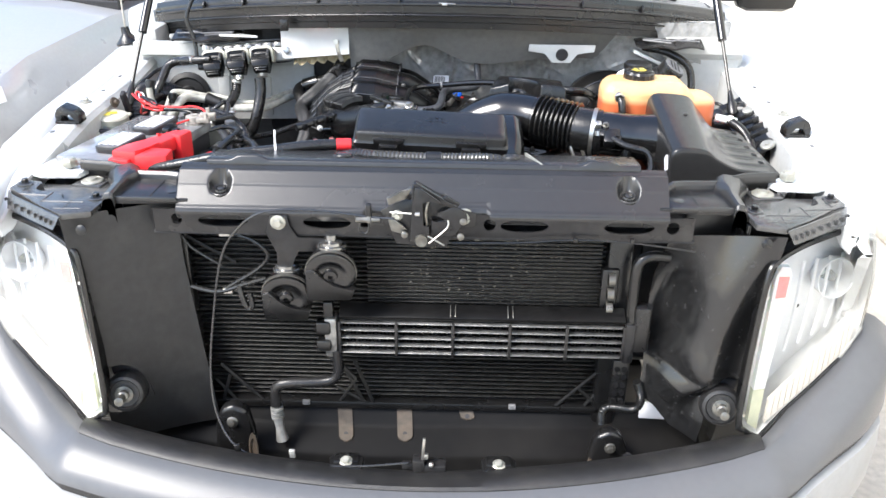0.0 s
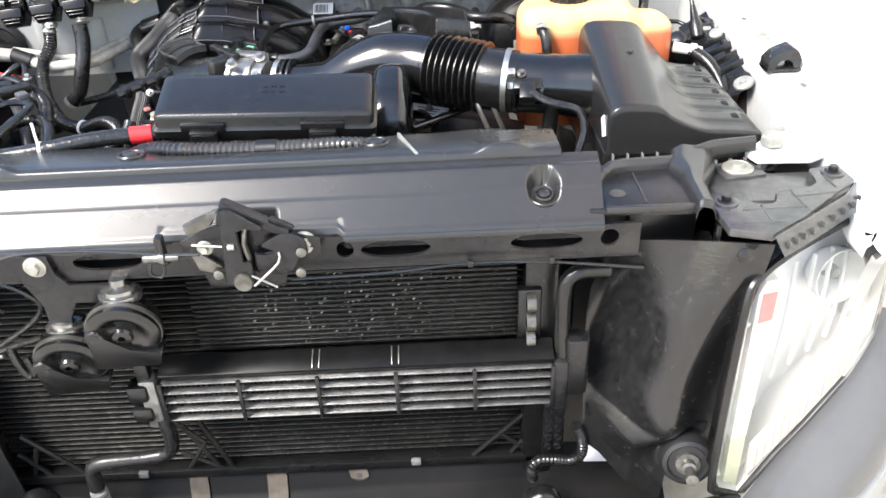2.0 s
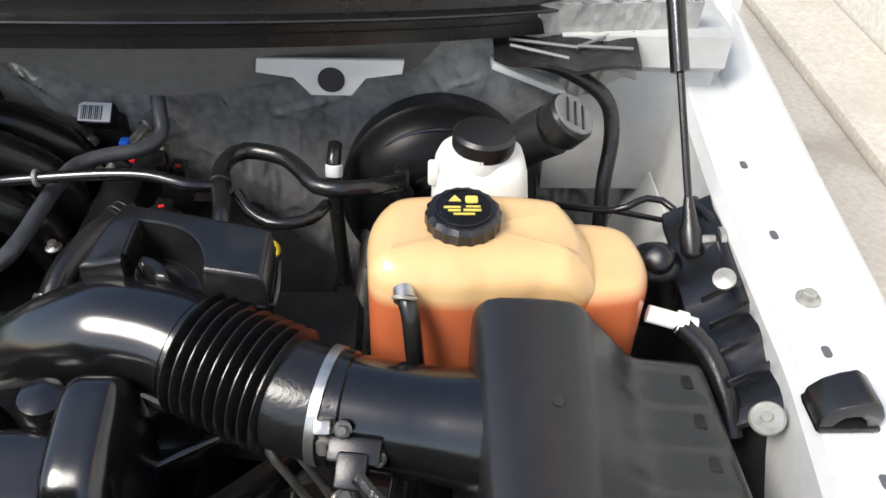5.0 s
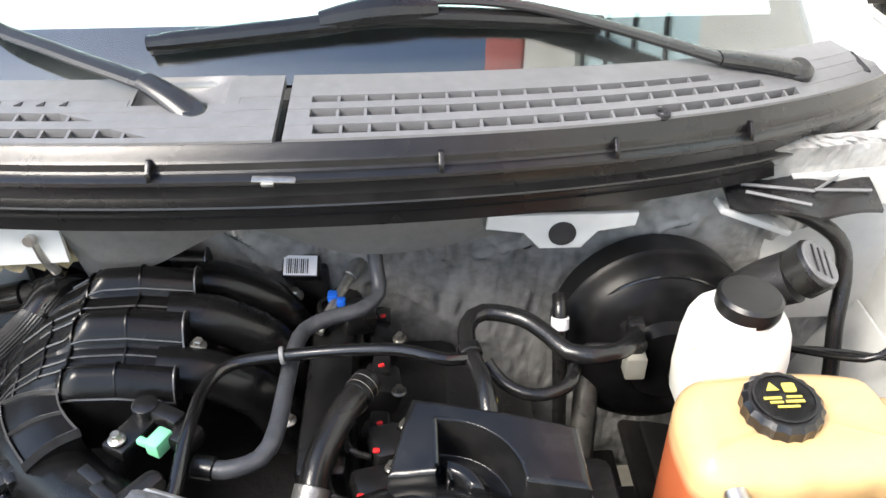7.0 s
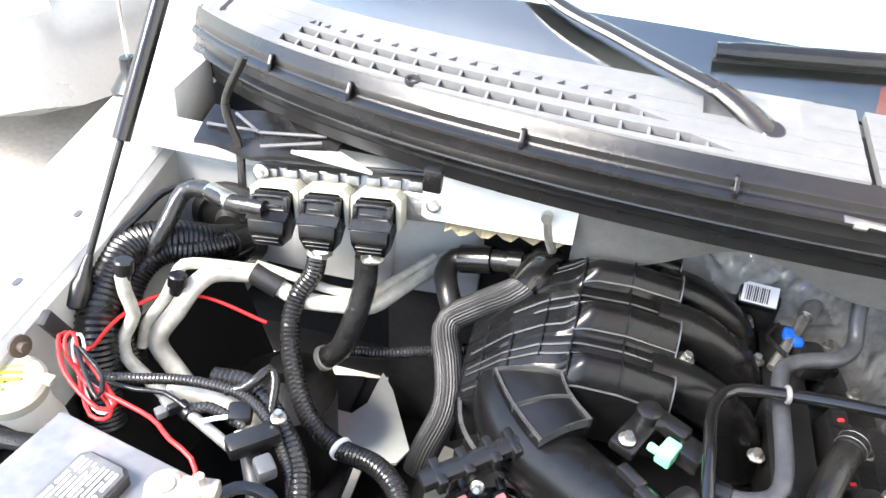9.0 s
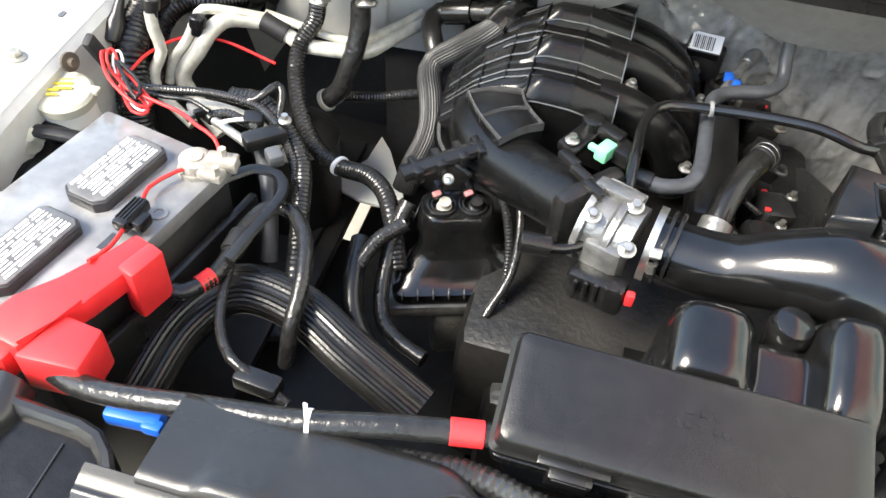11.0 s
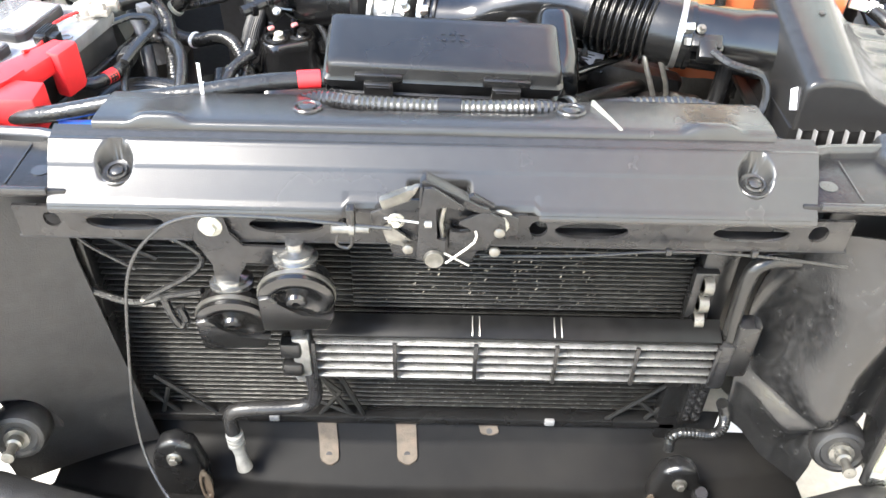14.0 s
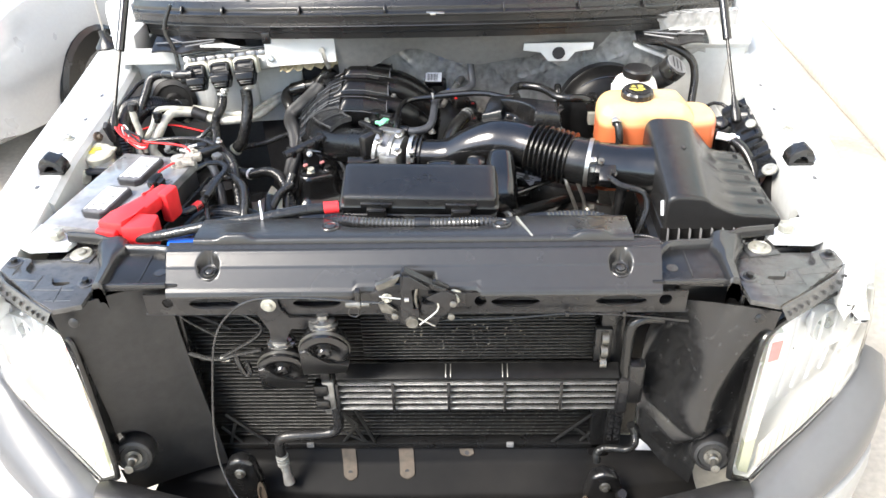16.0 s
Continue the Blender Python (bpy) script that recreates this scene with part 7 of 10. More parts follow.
def build_air_box():
    a = thing("air_filter_box", (0.62, 0.33, 0.9), "black air filter housing with a sloped fluted lid", "air filter box")
    # cross-sections at the front and the back: side wall, crown, slope and lower shelf
    front = [(0.506, 1.055), (0.506, 1.09), (0.507, 1.113), (0.513, 1.128), (0.53, 1.134), (0.568, 1.132), (0.588, 1.126), (0.602, 1.114), (0.626, 1.101), (0.648, 1.093), (0.668, 1.0895), (0.70, 1.087), (0.732, 1.084), (0.743, 1.078), (0.747, 1.068), (0.747, 1.055)]
    rear = [(0.502, 1.03), (0.502, 1.13), (0.503, 1.162), (0.509, 1.178), (0.526, 1.186), (0.578, 1.183), (0.600, 1.176), (0.614, 1.16), (0.634, 1.136), (0.654, 1.113), (0.672, 1.106), (0.695, 1.103), (0.720, 1.099), (0.730, 1.092), (0.734, 1.08), (0.734, 1.03)]
    sec = [[Vector((p[0], 0, p[1])) for p in line] for line in (front, rear)]
    sec = [smooth_line(line, 0.2) for line in sec]
    m = len(sec[0])

    def rib_wave(y):
        """Five broad flutes along the slope, with short valleys between them."""
        q = ((y - 0.228) / 0.044) % 1.0
        return min(1.0, 4.0 * min(q, 1 - q)) if 0.226 < y < 0.45 else 0.0
    bm = fresh()
    loops = []
    ends = [(0.200, 0.86), (0.2005, 0.93), (0.202, 0.965), (0.205, 0.986), (0.209, 1.0)]
    for y, k in ends + [(0.212 + 0.238 * i / 66, 1.0) for i in range(67)] + [(0.453, 0.99), (0.456, 0.965), (0.457, 0.92)]:
        f = max(0.0, min(1.0, (y - 0.21) / 0.24))
        lp = []
        for i in range(m):
            p = sec[0][i].lerp(sec[1][i], f)
            u = i / (m - 1)
            on = max(0.0, min(1.0, (u - 0.5) / 0.14)) * max(0.0, min(1.0, (0.84 - u) / 0.03))
            lp.append((0.625 + (p.x - 0.625) * (1 - (1 - k) * 0.4), y, 1.05 + (p.z - 1.05) * k + on * 0.0024 * (rib_wave(y) - 1)))
        loops.append(lp)
    rings(bm, loops)
    lid = part("lid", bm, M_LID, a, sharp=60)
    # dark slot at the foot of each flute
    for k in range(5):
        y = 0.251 + 0.044 * k
        f = (y - 0.21) / 0.24
        x, z = 0.716 + (0.706 - 0.716) * f, 1.0855 + (1.1015 - 1.0855) * f
        bm = fresh()
        prism(bm, [(x - 0.005, y - 0.007), (x + 0.005, y - 0.0075), (x + 0.005, y + 0.008), (x - 0.003, y + 0.008), (x - 0.006, y + 0.002)], "z", z - 0.004, z + 0.0009, 0.0002)
        part("slot", bm, M_MATTE, lid)
    bm = fresh()
    lathe(bm, [(0.005, 0), (0.005, 0.0015), (0, 0.002)], (0.568, 0.352, 1.1635), (0, -0.2, 1), 12)
    part("mould_mark", bm, M_SHIELD, lid)
    bm = fresh()
    prism(bm, [(0.205, 1.085), (0.222, 1.075), (0.238, 1.10), (0.222, 1.112)], "x", 0.5035, 0.5052)
    part("label", bm, M_LABEL, lid, "small white part label")
    bm = fresh()
    box(bm, (0.626, 0.327, 1.02), (0.278, 0.29, 0.012), 0.003)
    box(bm, (0.624, 0.329, 1.04), (0.242, 0.252, 0.034), 0.002)
    part("flange", bm, M_PLASTIC, a)
    bm = fresh()
    prism(bm, [(0.505, 0.205), (0.745, 0.205), (0.735, 0.45), (0.505, 0.45)], "z", 0.90, 1.018, 0.006)
    base = part("base", bm, M_PLASTIC, a)
    for k in range(11):
        bm = fresh()
        box(bm, (0.516 + 0.0225 * k, 0.192, 1.042), (0.0018, 0.012, 0.034), 0.0006, (-12, 0, 0))
        part("rib", bm, M_COWL, base)
    for k in range(5):
        bm = fresh()
        box(bm, (0.499, 0.225 + 0.05 * k, 1.0), (0.008, 0.002, 0.05), 0.0006)
        part("rib", bm, M_SHIELD, base)
    # side bracket against the fender, with its clip
    s = thing("air_box_bracket", (0.775, 0.38, 0.98), "black plastic bracket between air filter housing and fender", "bracket")
    bm = fresh()
    sheet(bm, lambda u, v: (0.75 + 0.052 * u + 0.004 * math.sin(8 * v), 0.41 + 0.3 * v, 1.05 + 0.03 * u + 0.035 * v + 0.004 * math.sin(25 * v)), 8, 24, (0, 0, -0.008))
    part("plate", bm, M_PLASTIC, s)
    for v in (0.44, 0.475, 0.51, 0.545):
        bm = fresh()
        box(bm, (0.772, v, 1.083 + 0.12 * (v - 0.33)), (0.045, 0.003, 0.012), 0.001, (0, -20, 16))
        part("web", bm, M_PLASTIC, s)
    bm = fresh()
    tube(bm, [(0.79, 0.72, 1.10), (0.802, 0.66, 1.105), (0.80, 0.60, 1.10), (0.798, 0.54, 1.095)], 0.008, 10, flat=0.6)
    part("edge_strip", bm, M_PLASTIC, s)
    bm = fresh()
    pillow(bm, [(0.705, 0.61), (0.735, 0.60), (0.76, 0.615), (0.765, 0.645), (0.745, 0.668), (0.71, 0.66)], 1.0, 1.085, 0.02, 4)
    lathe(bm, [(0.018, 0), (0.018, 0.03), (0.012, 0.034), (0, 0.034)], (0.735, 0.635, 1.07), (-0.3, -0.6, 0.7), 16)
    part("housing", bm, M_PLASTIC, s, sharp=60)
    bm = fresh()
    lathe(bm, [(0.017, 0), (0.017, 0.004), (0.015, 0.006), (0.006, 0.005), (0.005, 0.008), (0, 0.008)], (0.781, 0.399, 1.08), (-0.45, -0.2, 1), 22)
    part("clip", bm, M_PIN, s, "round zinc clip")
    bm = fresh()
    lathe(bm, [(0.012, 0), (0.012, 0.004), (0.005, 0.005), (0, 0.006)], (0.775, 0.55, 1.12), (-0.5, -0.4, 1), 18)
    part("clip", bm, M_PIN, s)
    s = thing("splash_flap", (0.77, 0.24, 0.9), "black fibrous splash flap beside the air filter housing", "splash flap")
    bm = fresh()
    rim = [(0.80, 0.44, 1.065), (0.816, 0.405, 1.07), (0.824, 0.37, 1.068), (0.82, 0.32, 1.06), (0.808, 0.27, 1.05), (0.785, 0.222, 1.045), (0.755, 0.19, 1.04)]
    foot = [(0.765, 0.44, 1.0), (0.768, 0.40, 0.985), (0.77, 0.36, 0.97), (0.768, 0.32, 0.96), (0.762, 0.28, 0.96), (0.752, 0.24, 0.965), (0.742, 0.21, 0.975)]
    ts = tuple(k / 6 for k in range(7))

    def flap(u, v):
        a, b = (Vector([lerp_table(v, ts, [p[k] for p in line]) for k in range(3)]) for line in (rim, foot))
        p = a.lerp(b, u)
        return (p.x, p.y, p.z - 0.02 * math.sin(math.pi * u))
    sheet(bm, flap, 16, 40, (0.004, 0, -0.003))
    part("flap", bm, M_SOFT, s, sharp=60)
    s = thing("splash_flap", (-0.80, 0.35, 0.9), "black rubber splash flap beside the battery", "splash flap")
    bm = fresh()
    sheet(bm, lambda u, v: (-(0.757 + 0.045 * u ** 0.6 + 0.01 * math.sin(3 * v)), 0.19 + 0.28 * v, 0.95 + 0.14 * u * math.sin(math.pi * (0.12 + 0.86 * v)) ** 0.5), 10, 20, (0.006, 0, 0))
    part("flap", bm, M_SOFT, s)
    bm = fresh()
    lathe(bm, [(0.017, 0), (0.017, 0.004), (0.006, 0.005), (0, 0.007)], (-0.803, 0.44, 1.06), (0.7, -0.4, 0.5), 22)
    part("clip", bm, M_PIN, s, "round zinc clip")


build_air_box()


def build_intake():
    t = thing("intake_tube", (0.25, 0.44, 1.05), "glossy black air intake tube with a ribbed bellows and steel clamp", "intake tube")
    bm = fresh()
    tube(bm, [(0.515, 0.372, 1.10), (0.45, 0.381, 1.103), (0.385, 0.394, 1.105)], lambda q: 0.056 - 0.006 * min(1, q * 2.5), 28)
    lathe(bm, [(0.049, 0), (0.053, 0.002), (0.053, 0.008), (0.049, 0.01)], (0.395, 0.391, 1.105), (-1, 0.2, 0), 28)
    part("air_tube", bm, M_GLOSS, t)
    bm = fresh()
    tube(bm, [(0.388, 0.393, 1.105), (0.36, 0.40, 1.107), (0.335, 0.409, 1.109)], 0.0525, 28)
    part("cuff", bm, M_RUBBER, t)
    bm = fresh()
    n = 9
    c0, c1 = Vector((0.338, 0.408, 1.109)), Vector((0.245, 0.452, 1.117))
    loops_pts, rad = [], []
    for k in range(n * 10 + 1):
        q = k / (n * 10)
        loops_pts.append(c0.lerp(c1, q))
        rad.append(0.0545 + 0.0055 * math.cos(2 * math.pi * q * n + math.pi) ** 1)
    tube(bm, loops_pts, lambda q: 0.0545 + 0.0065 * math.sin(2 * math.pi * q * n), 30, raw=True)
    part("bellows", bm, M_RUBBER, t, "ribbed rubber bellows", 60)
    bm = fresh()
    tube(bm, [(0.25, 0.45, 1.117), (0.215, 0.464, 1.121), (0.165, 0.474, 1.121), (0.115, 0.478, 1.107), (0.06, 0.485, 1.083), (0.01, 0.492, 1.077), (-0.03, 0.50, 1.078)], lambda q: 0.053 - 0.0135 * max(0.0, min(1.0, (q - 0.3) / 0.35)), 28, 0.008)
    part("elbow", bm, M_GLOSS, t)
    bm = fresh()
    for x in (0.004, 0.014):
        lathe(bm, [(0.040, 0), (0.045, 0.001), (0.045, 0.005), (0.040, 0.006)], (x - 0.02, 0.497, 1.081), (1, -0.2, 0), 28)
    part("end_cuff", bm, M_RUBBER, t)
    for c, r, ax in (((0.379, 0.395, 1.106), 0.0545, (-1, 0.26, 0.05)), ((-0.022, 0.498, 1.08), 0.0455, (-1, 0.2, 0))):
        bm = fresh()
        lathe(bm, [(r - 0.001, 0), (r, 0), (r, 0.009), (r - 0.001, 0.009)], c, ax, 36)
        cl = part("hose_clamp", bm, M_STEEL, t, "worm-drive steel clamp")
        bm = fresh()
        p = Vector(c) + Vector((-0.004, -r * 0.86, r * 0.55))
        box(bm, p, (0.014, 0.012, 0.02), 0.002, (40, 0, 0))
        lathe(bm, [(0.006, 0), (0.006, 0.010), (0, 0.010)], p + Vector((0, -0.006, -0.012)), (0, -0.3, -1), 6)
        part("clamp_screw", bm, M_STEEL, cl)
    # air flow sensor on the straight tube
    bm = fresh()
    box(bm, (0.402, 0.338, 1.118), (0.045, 0.022, 0.02), 0.003, (35, 0, -8))
    box(bm, (0.40, 0.322, 1.112), (0.026, 0.03, 0.022), 0.003, (35, 0, -8))
    sens = part("flow_sensor", bm, M_PLASTIC, t)
    bolt(sens, (0.392, 0.345, 1.137), 0.0045, (0, -0.7, 0.7), M_DARKSTEEL)
    bolt(sens, (0.421, 0.334, 1.112), 0.0042, (0, -0.8, 0.5), M_DARKSTEEL)
    bm = fresh()
    tube(bm, [(0.405, 0.312, 1.118), (0.425, 0.292, 1.11), (0.452, 0.282, 1.105), (0.476, 0.276, 1.098), (0.484, 0.262, 1.07), (0.47, 0.245, 1.03), (0.455, 0.235, 0.98)], 0.0065, 8)
    part("sensor_lead", bm, M_LOOM, t)


build_intake()


def build_fuse_box():
    f = thing("fuse_box", (0.006, 0.185, 1.03), "matte black fuse box with a clipped-on lid behind the radiator cover", "fuse box")
    tilt = (15.0, 2.2, 1.0)
    M = Matrix.Translation((0.008, 0.196, 1.181)) @ pose(0, 0, 0, *tilt)

    def put(name, bm, m, parent=f, label="", sharp=30):
        bm.transform(M)
        return part(name, bm, m, parent, label, sharp)
    bm = fresh()
    loops = [[(u, v, z) for u, v in rrect(w, d, 0.008, 3)] for w, d, z in ((0.314, 0.108, -0.036), (0.316, 0.11, -0.024), (0.308, 0.103, -0.019), (0.306, 0.1, -0.006), (0.302, 0.096, -0.002), (0.294, 0.09, 0.0), (0.27, 0.07, 0.0006))]
    rings(bm, loops)
    lid = put("lid", bm, M_PLASTIC, label="matte black lid")
    for u in (-0.085, 0.082):
        bm = fresh()
        box(bm, (u, -0.0535, -0.018), (0.062, 0.008, 0.014), 0.002)
        put("lid_tab", bm, M_PLASTIC, lid)
        bm = fresh()
        box(bm, (u, -0.0595, -0.038), (0.038, 0.01, 0.034), 0.002)
        box(bm, (u, -0.0625, -0.026), (0.03, 0.006, 0.004), 0.001)
        put("latch", bm, M_PLASTIC, label="snap latch")
    bm = fresh()
    rings(bm, [[(u, v, z) for u, v in rrect(w, d, 0.01, 3)] for w, d, z in ((0.27, 0.09, -0.15), (0.296, 0.098, -0.07), (0.31, 0.106, -0.064), (0.31, 0.106, -0.048), (0.302, 0.1, -0.046), (0.304, 0.102, -0.036))])
    base = put("base", bm, M_PLASTIC)
    for u in (-0.02, 0.025):
        bm = fresh()
        box(bm, (u, -0.054, -0.056), (0.022, 0.012, 0.014), 0.002)
        put("catch", bm, M_SHIELD, base)
    for k in range(6):
        bm = fresh()
        box(bm, (0.01 + (k % 3 - 1) * 0.012, 0.004 + (k // 3) * 0.012, 0.0012), (0.007, 0.006, 0.0006), 0)
        put("mould_mark", bm, M_PLASTIC, lid)


build_fuse_box()


def build_manifold():
    m = thing("intake_manifold", (-0.15, 0.75, 0.95), "black plastic intake manifold with ribbed curving runners", "intake manifold")

    def bank(u, v, up=0.0):
        """Top of the runner bank: u from its left end to the right edge, v from front to back. Three round runners rise from the flat lands."""
        x = -0.338 + 0.238 * u
        y = lerp_table(u, (0, 0.25, 0.5, 1), (0.690 + 0.120 * v, 0.682 + 0.165 * v, 0.676 + 0.205 * v, 0.688 + 0.222 * v))
        crown = lerp_table(v, (-0.1, 0, 0.2, 0.5, 0.8, 1), (1.104, 1.12, 1.136, 1.152, 1.153, 1.138))
        z = crown - lerp_table(u, (0, 0.1, 0.2, 0.35, 0.5, 0.75, 1), (0.085, 0.06, 0.035, 0.012, 0.0, 0.006, 0.022))
        grow = min(1.0, max(0.0, (u - 0.44) / 0.14))
        grow = grow * grow * (3 - 2 * grow)
        for mid, half in ((0.025, 0.09), (0.335, 0.10), (0.675, 0.10), (0.93, 0.08)):
            q = abs(v - mid) / half
            z += 0.028 * grow * (math.sqrt(1.06 - q * q) - 0.245) if q < 1 else 0.0
        # shallow pads between the ribs of the flat end
        z -= 0.003 * (1 - grow) * (math.cos(2 * math.pi * v * 5) > 0.2)
        return (x, y, z + up)
    bm = fresh()
    sheet(bm, lambda u, v: bank(u, -0.06 + 1.06 * v), 56, 128, (0, 0, -0.075))
    body = part("runner_bank", bm, M_BANK, m, sharp=50)
    # thin rib lines along the runners and across them
    for v, u0 in ((-0.058, 0.5), (0.0, 0.03), (0.112, 0.03), (0.178, 0.03), (0.245, 0.5), (0.30, 0.03), (0.427, 0.3), (0.482, 0.2), (0.585, 0.5), (0.765, 0.3), (0.82, 0.3), (0.995, 0.3)):
        bm = fresh()
        u1 = 0.5 if v in (0.0, 0.30) else 0.99
        tube(bm, [bank(u0 + (u1 - u0) * k / 18, v, 0.0012) for k in range(19)], 0.0013, 6)
        part("rib", bm, M_RIB, body)
    for u, top, v0, v1 in ((0.09, 0.003, 0.0, 0.5), (0.22, 0.003, 0.0, 0.3), (0.36, 0.003, 0.1, 0.5), (0.5, 0.0045, -0.03, 0.97), (0.745, 0.003, -0.055, 0.97), (0.995, 0.005, -0.058, 1.0)):
        bm = fresh()
        pts = [bank(u, v0 + (v1 - v0) * k / 60, 0.0) for k in range(61)]
        rings(bm, [[Vector(p) + Vector((a, 0, b)) for a, b in ((-0.0008, -0.012), (0.0008, -0.012), (0.0008, top), (-0.0008, top))] for p in pts])
        part("cross_rib", bm, M_RIB if u > 0.9 else M_BANK, body)
    # runner ends dropping to the head
    for k in range(3):
        y, up = 0.724 + 0.0735 * k, (0.0, 0.02, 0.014)[k]
        bm = fresh()
        tube(bm, [(-0.13, y, 1.098 + up), (-0.085, y + 0.003, 1.09 + up), (-0.045, y + 0.006, 1.066 + up), (-0.015, y + 0.008, 1.035 + up), (0.01, y + 0.01, 0.97)], 0.0275, 20, flat=1.1)
        part("runner_end", bm, M_BANK, m)
    # trunk that bends from the bank to the throttle
    bm = fresh()
    tube(bm, [(-0.272, 0.725, 1.04), (-0.268, 0.685, 1.04), (-0.25, 0.642, 1.043), (-0.212, 0.602, 1.055), (-0.165, 0.558, 1.074), (-0.115, 0.518, 1.09)], lambda q: 0.052 - 0.011 * min(1, q * 1.4), 28)
    part("trunk", bm, M_BANK, m)
    corners = [Vector(p) for p in ((-0.297, 0.684, 1.092), (-0.222, 0.676, 1.119), (-0.184, 0.622, 1.116), (-0.232, 0.588, 1.104))]

    def flat_panel(u, v):
        a, b = corners[0].lerp(corners[1], u), corners[3].lerp(corners[2], u)
        p = a.lerp(b, v)
        return (p.x - 0.006 * math.sin(math.pi * v), p.y, p.z + 0.006 * math.sin(math.pi * u))
    bm = fresh()
    sheet(bm, flat_panel, 10, 10, (0, 0, -0.03))
    pan = part("trunk_panel", bm, M_BANK, m)
    for line in ([flat_panel(u / 8, 0.0) for u in range(9)], [flat_panel(u / 8, 0.55) for u in range(9)], [flat_panel(u / 8, 1.0) for u in range(9)], [flat_panel(0.02, v / 8) for v in range(9)], [flat_panel(0.98, v / 8) for v in range(9)]):
        bm = fresh()
        rings(bm, [[Vector(p) + Vector((a * 0.7, a, b)) for a, b in ((-0.0009, -0.008), (0.0009, -0.008), (0.0009, 0.0045), (-0.0009, 0.0045))] for p in line])
        part("rib", bm, M_RIB, pan)
    bm = fresh()
    tube(bm, [(-0.335, 0.70, 1.03), (-0.322, 0.65, 1.03), (-0.295, 0.61, 1.035), (-0.262, 0.58, 1.045)], 0.003, 6)
    part("rib", bm, M_RIB, pan)
    bm = fresh()
    box(bm, (-0.112, 0.516, 1.09), (0.026, 0.10, 0.095), 0.012, (0, 0, -40))
    fl = part("throat_flange", bm, M_PLASTIC, m)
    for d in (-0.03, 0.0, 0.03):
        bm = fresh()
        box(bm, (-0.125 - 0.64 * d * 0.9, 0.53 + 0.77 * d * 0.9 - 0.005, 1.137), (0.03, 0.012, 0.01), 0.002, (0, 0, -40))
        part("flange_rib", bm, M_PLASTIC, fl)
    bolt(m, (-0.088, 0.748, 1.113), 0.006, (0.2, 0, 1), M_STEEL)
    bolt(m, (0.0, 0.90, 1.06), 0.008, (0.2, 0, 1), M_STEEL)
    bolt(m, (-0.145, 0.615, 1.108), 0.0055, (0, 0, 1), M_STEEL)
    bolt(m, (-0.118, 0.66, 1.108), 0.0055, (0, 0, 1), M_STEEL)
    # throttle body
    TB = Matrix.Translation((-0.028, -0.03, 0.0))
    t = thing("throttle_body", (-0.05, 0.53, 1.03), "cast aluminium throttle body between manifold and intake tube", "throttle body")
    bm = fresh()
    lathe(bm, [(0.03, -0.002), (0.052, 0.0), (0.052, 0.008), (0.045, 0.01), (0.043, 0.03), (0.048, 0.034), (0.048, 0.042), (0.042, 0.044), (0.042, 0.062), (0, 0.062)], (-0.078, 0.542, 1.086), (1, -0.32, -0.05), 28)
    box(bm, (-0.05, 0.50, 1.065), (0.05, 0.04, 0.07), 0.01, (0, 0, -18))
    box(bm, (-0.05, 0.545, 1.128), (0.06, 0.022, 0.02), 0.005, (0, 0, -18))
    bm.transform(TB)
    part("casting", bm, M_ALU, t)
    bm = fresh()
    tube(bm, [(-0.075, 0.565, 1.128), (-0.02, 0.545, 1.126)], 0.008, 10)
    bm.transform(TB)
    part("stub", bm, M_TUBE_ALU, t)
    bm = fresh()
    box(bm, (-0.05, 0.472, 1.045), (0.07, 0.03, 0.045), 0.008, (0, 0, -12))
    for k in range(5):
        box(bm, (-0.075 + 0.012 * k, 0.456, 1.052), (0.005, 0.004, 0.03), 0.001, (0, 0, -12))
    bm.transform(TB)
    part("actuator", bm, M_PLASTIC, t)
    bm = fresh()
    box(bm, (-0.012, 0.455, 1.06), (0.01, 0.01, 0.018), 0.002)
    bm.transform(TB)
    part("red_tab", bm, M_RED, t)
    for p in ((-0.075, 0.50, 1.13), (-0.03, 0.475, 1.115), (-0.03, 0.53, 1.13)):
        bolt(t, TB @ Vector(p), 0.006, (0, -0.4, 1), M_STEEL)
    # pressure sensor with the green lock
    s = thing("manifold_sensor", (-0.12, 0.63, 1.08), "black pressure sensor with a bright green connector lock", "sensor")
    bm = fresh()
    box(bm, (-0.135, 0.635, 1.098), (0.03, 0.065, 0.014), 0.004, (0, 0, -28))
    lathe(bm, [(0.014, 0), (0.014, 0.018), (0.010, 0.02), (0, 0.02)], (-0.125, 0.655, 1.10), (0, 0, 1), 16)
    box(bm, (-0.10, 0.645, 1.108), (0.04, 0.02, 0.018), 0.004, (0, 0, -30))
    box(bm, (-0.078, 0.622, 1.10), (0.03, 0.03, 0.022), 0.004, (0, 0, -30))
    part("body", bm, M_PLASTIC, s)
    bm = fresh()
    box(bm, (-0.102, 0.614, 1.104), (0.018, 0.026, 0.02), 0.003, (0, 0, -28))
    box(bm, (-0.118, 0.612, 1.108), (0.012, 0.008, 0.008), 0.002, (0, 0, -28))
    part("lock", bm, M_GREEN, s, "green lock tab")


build_manifold()


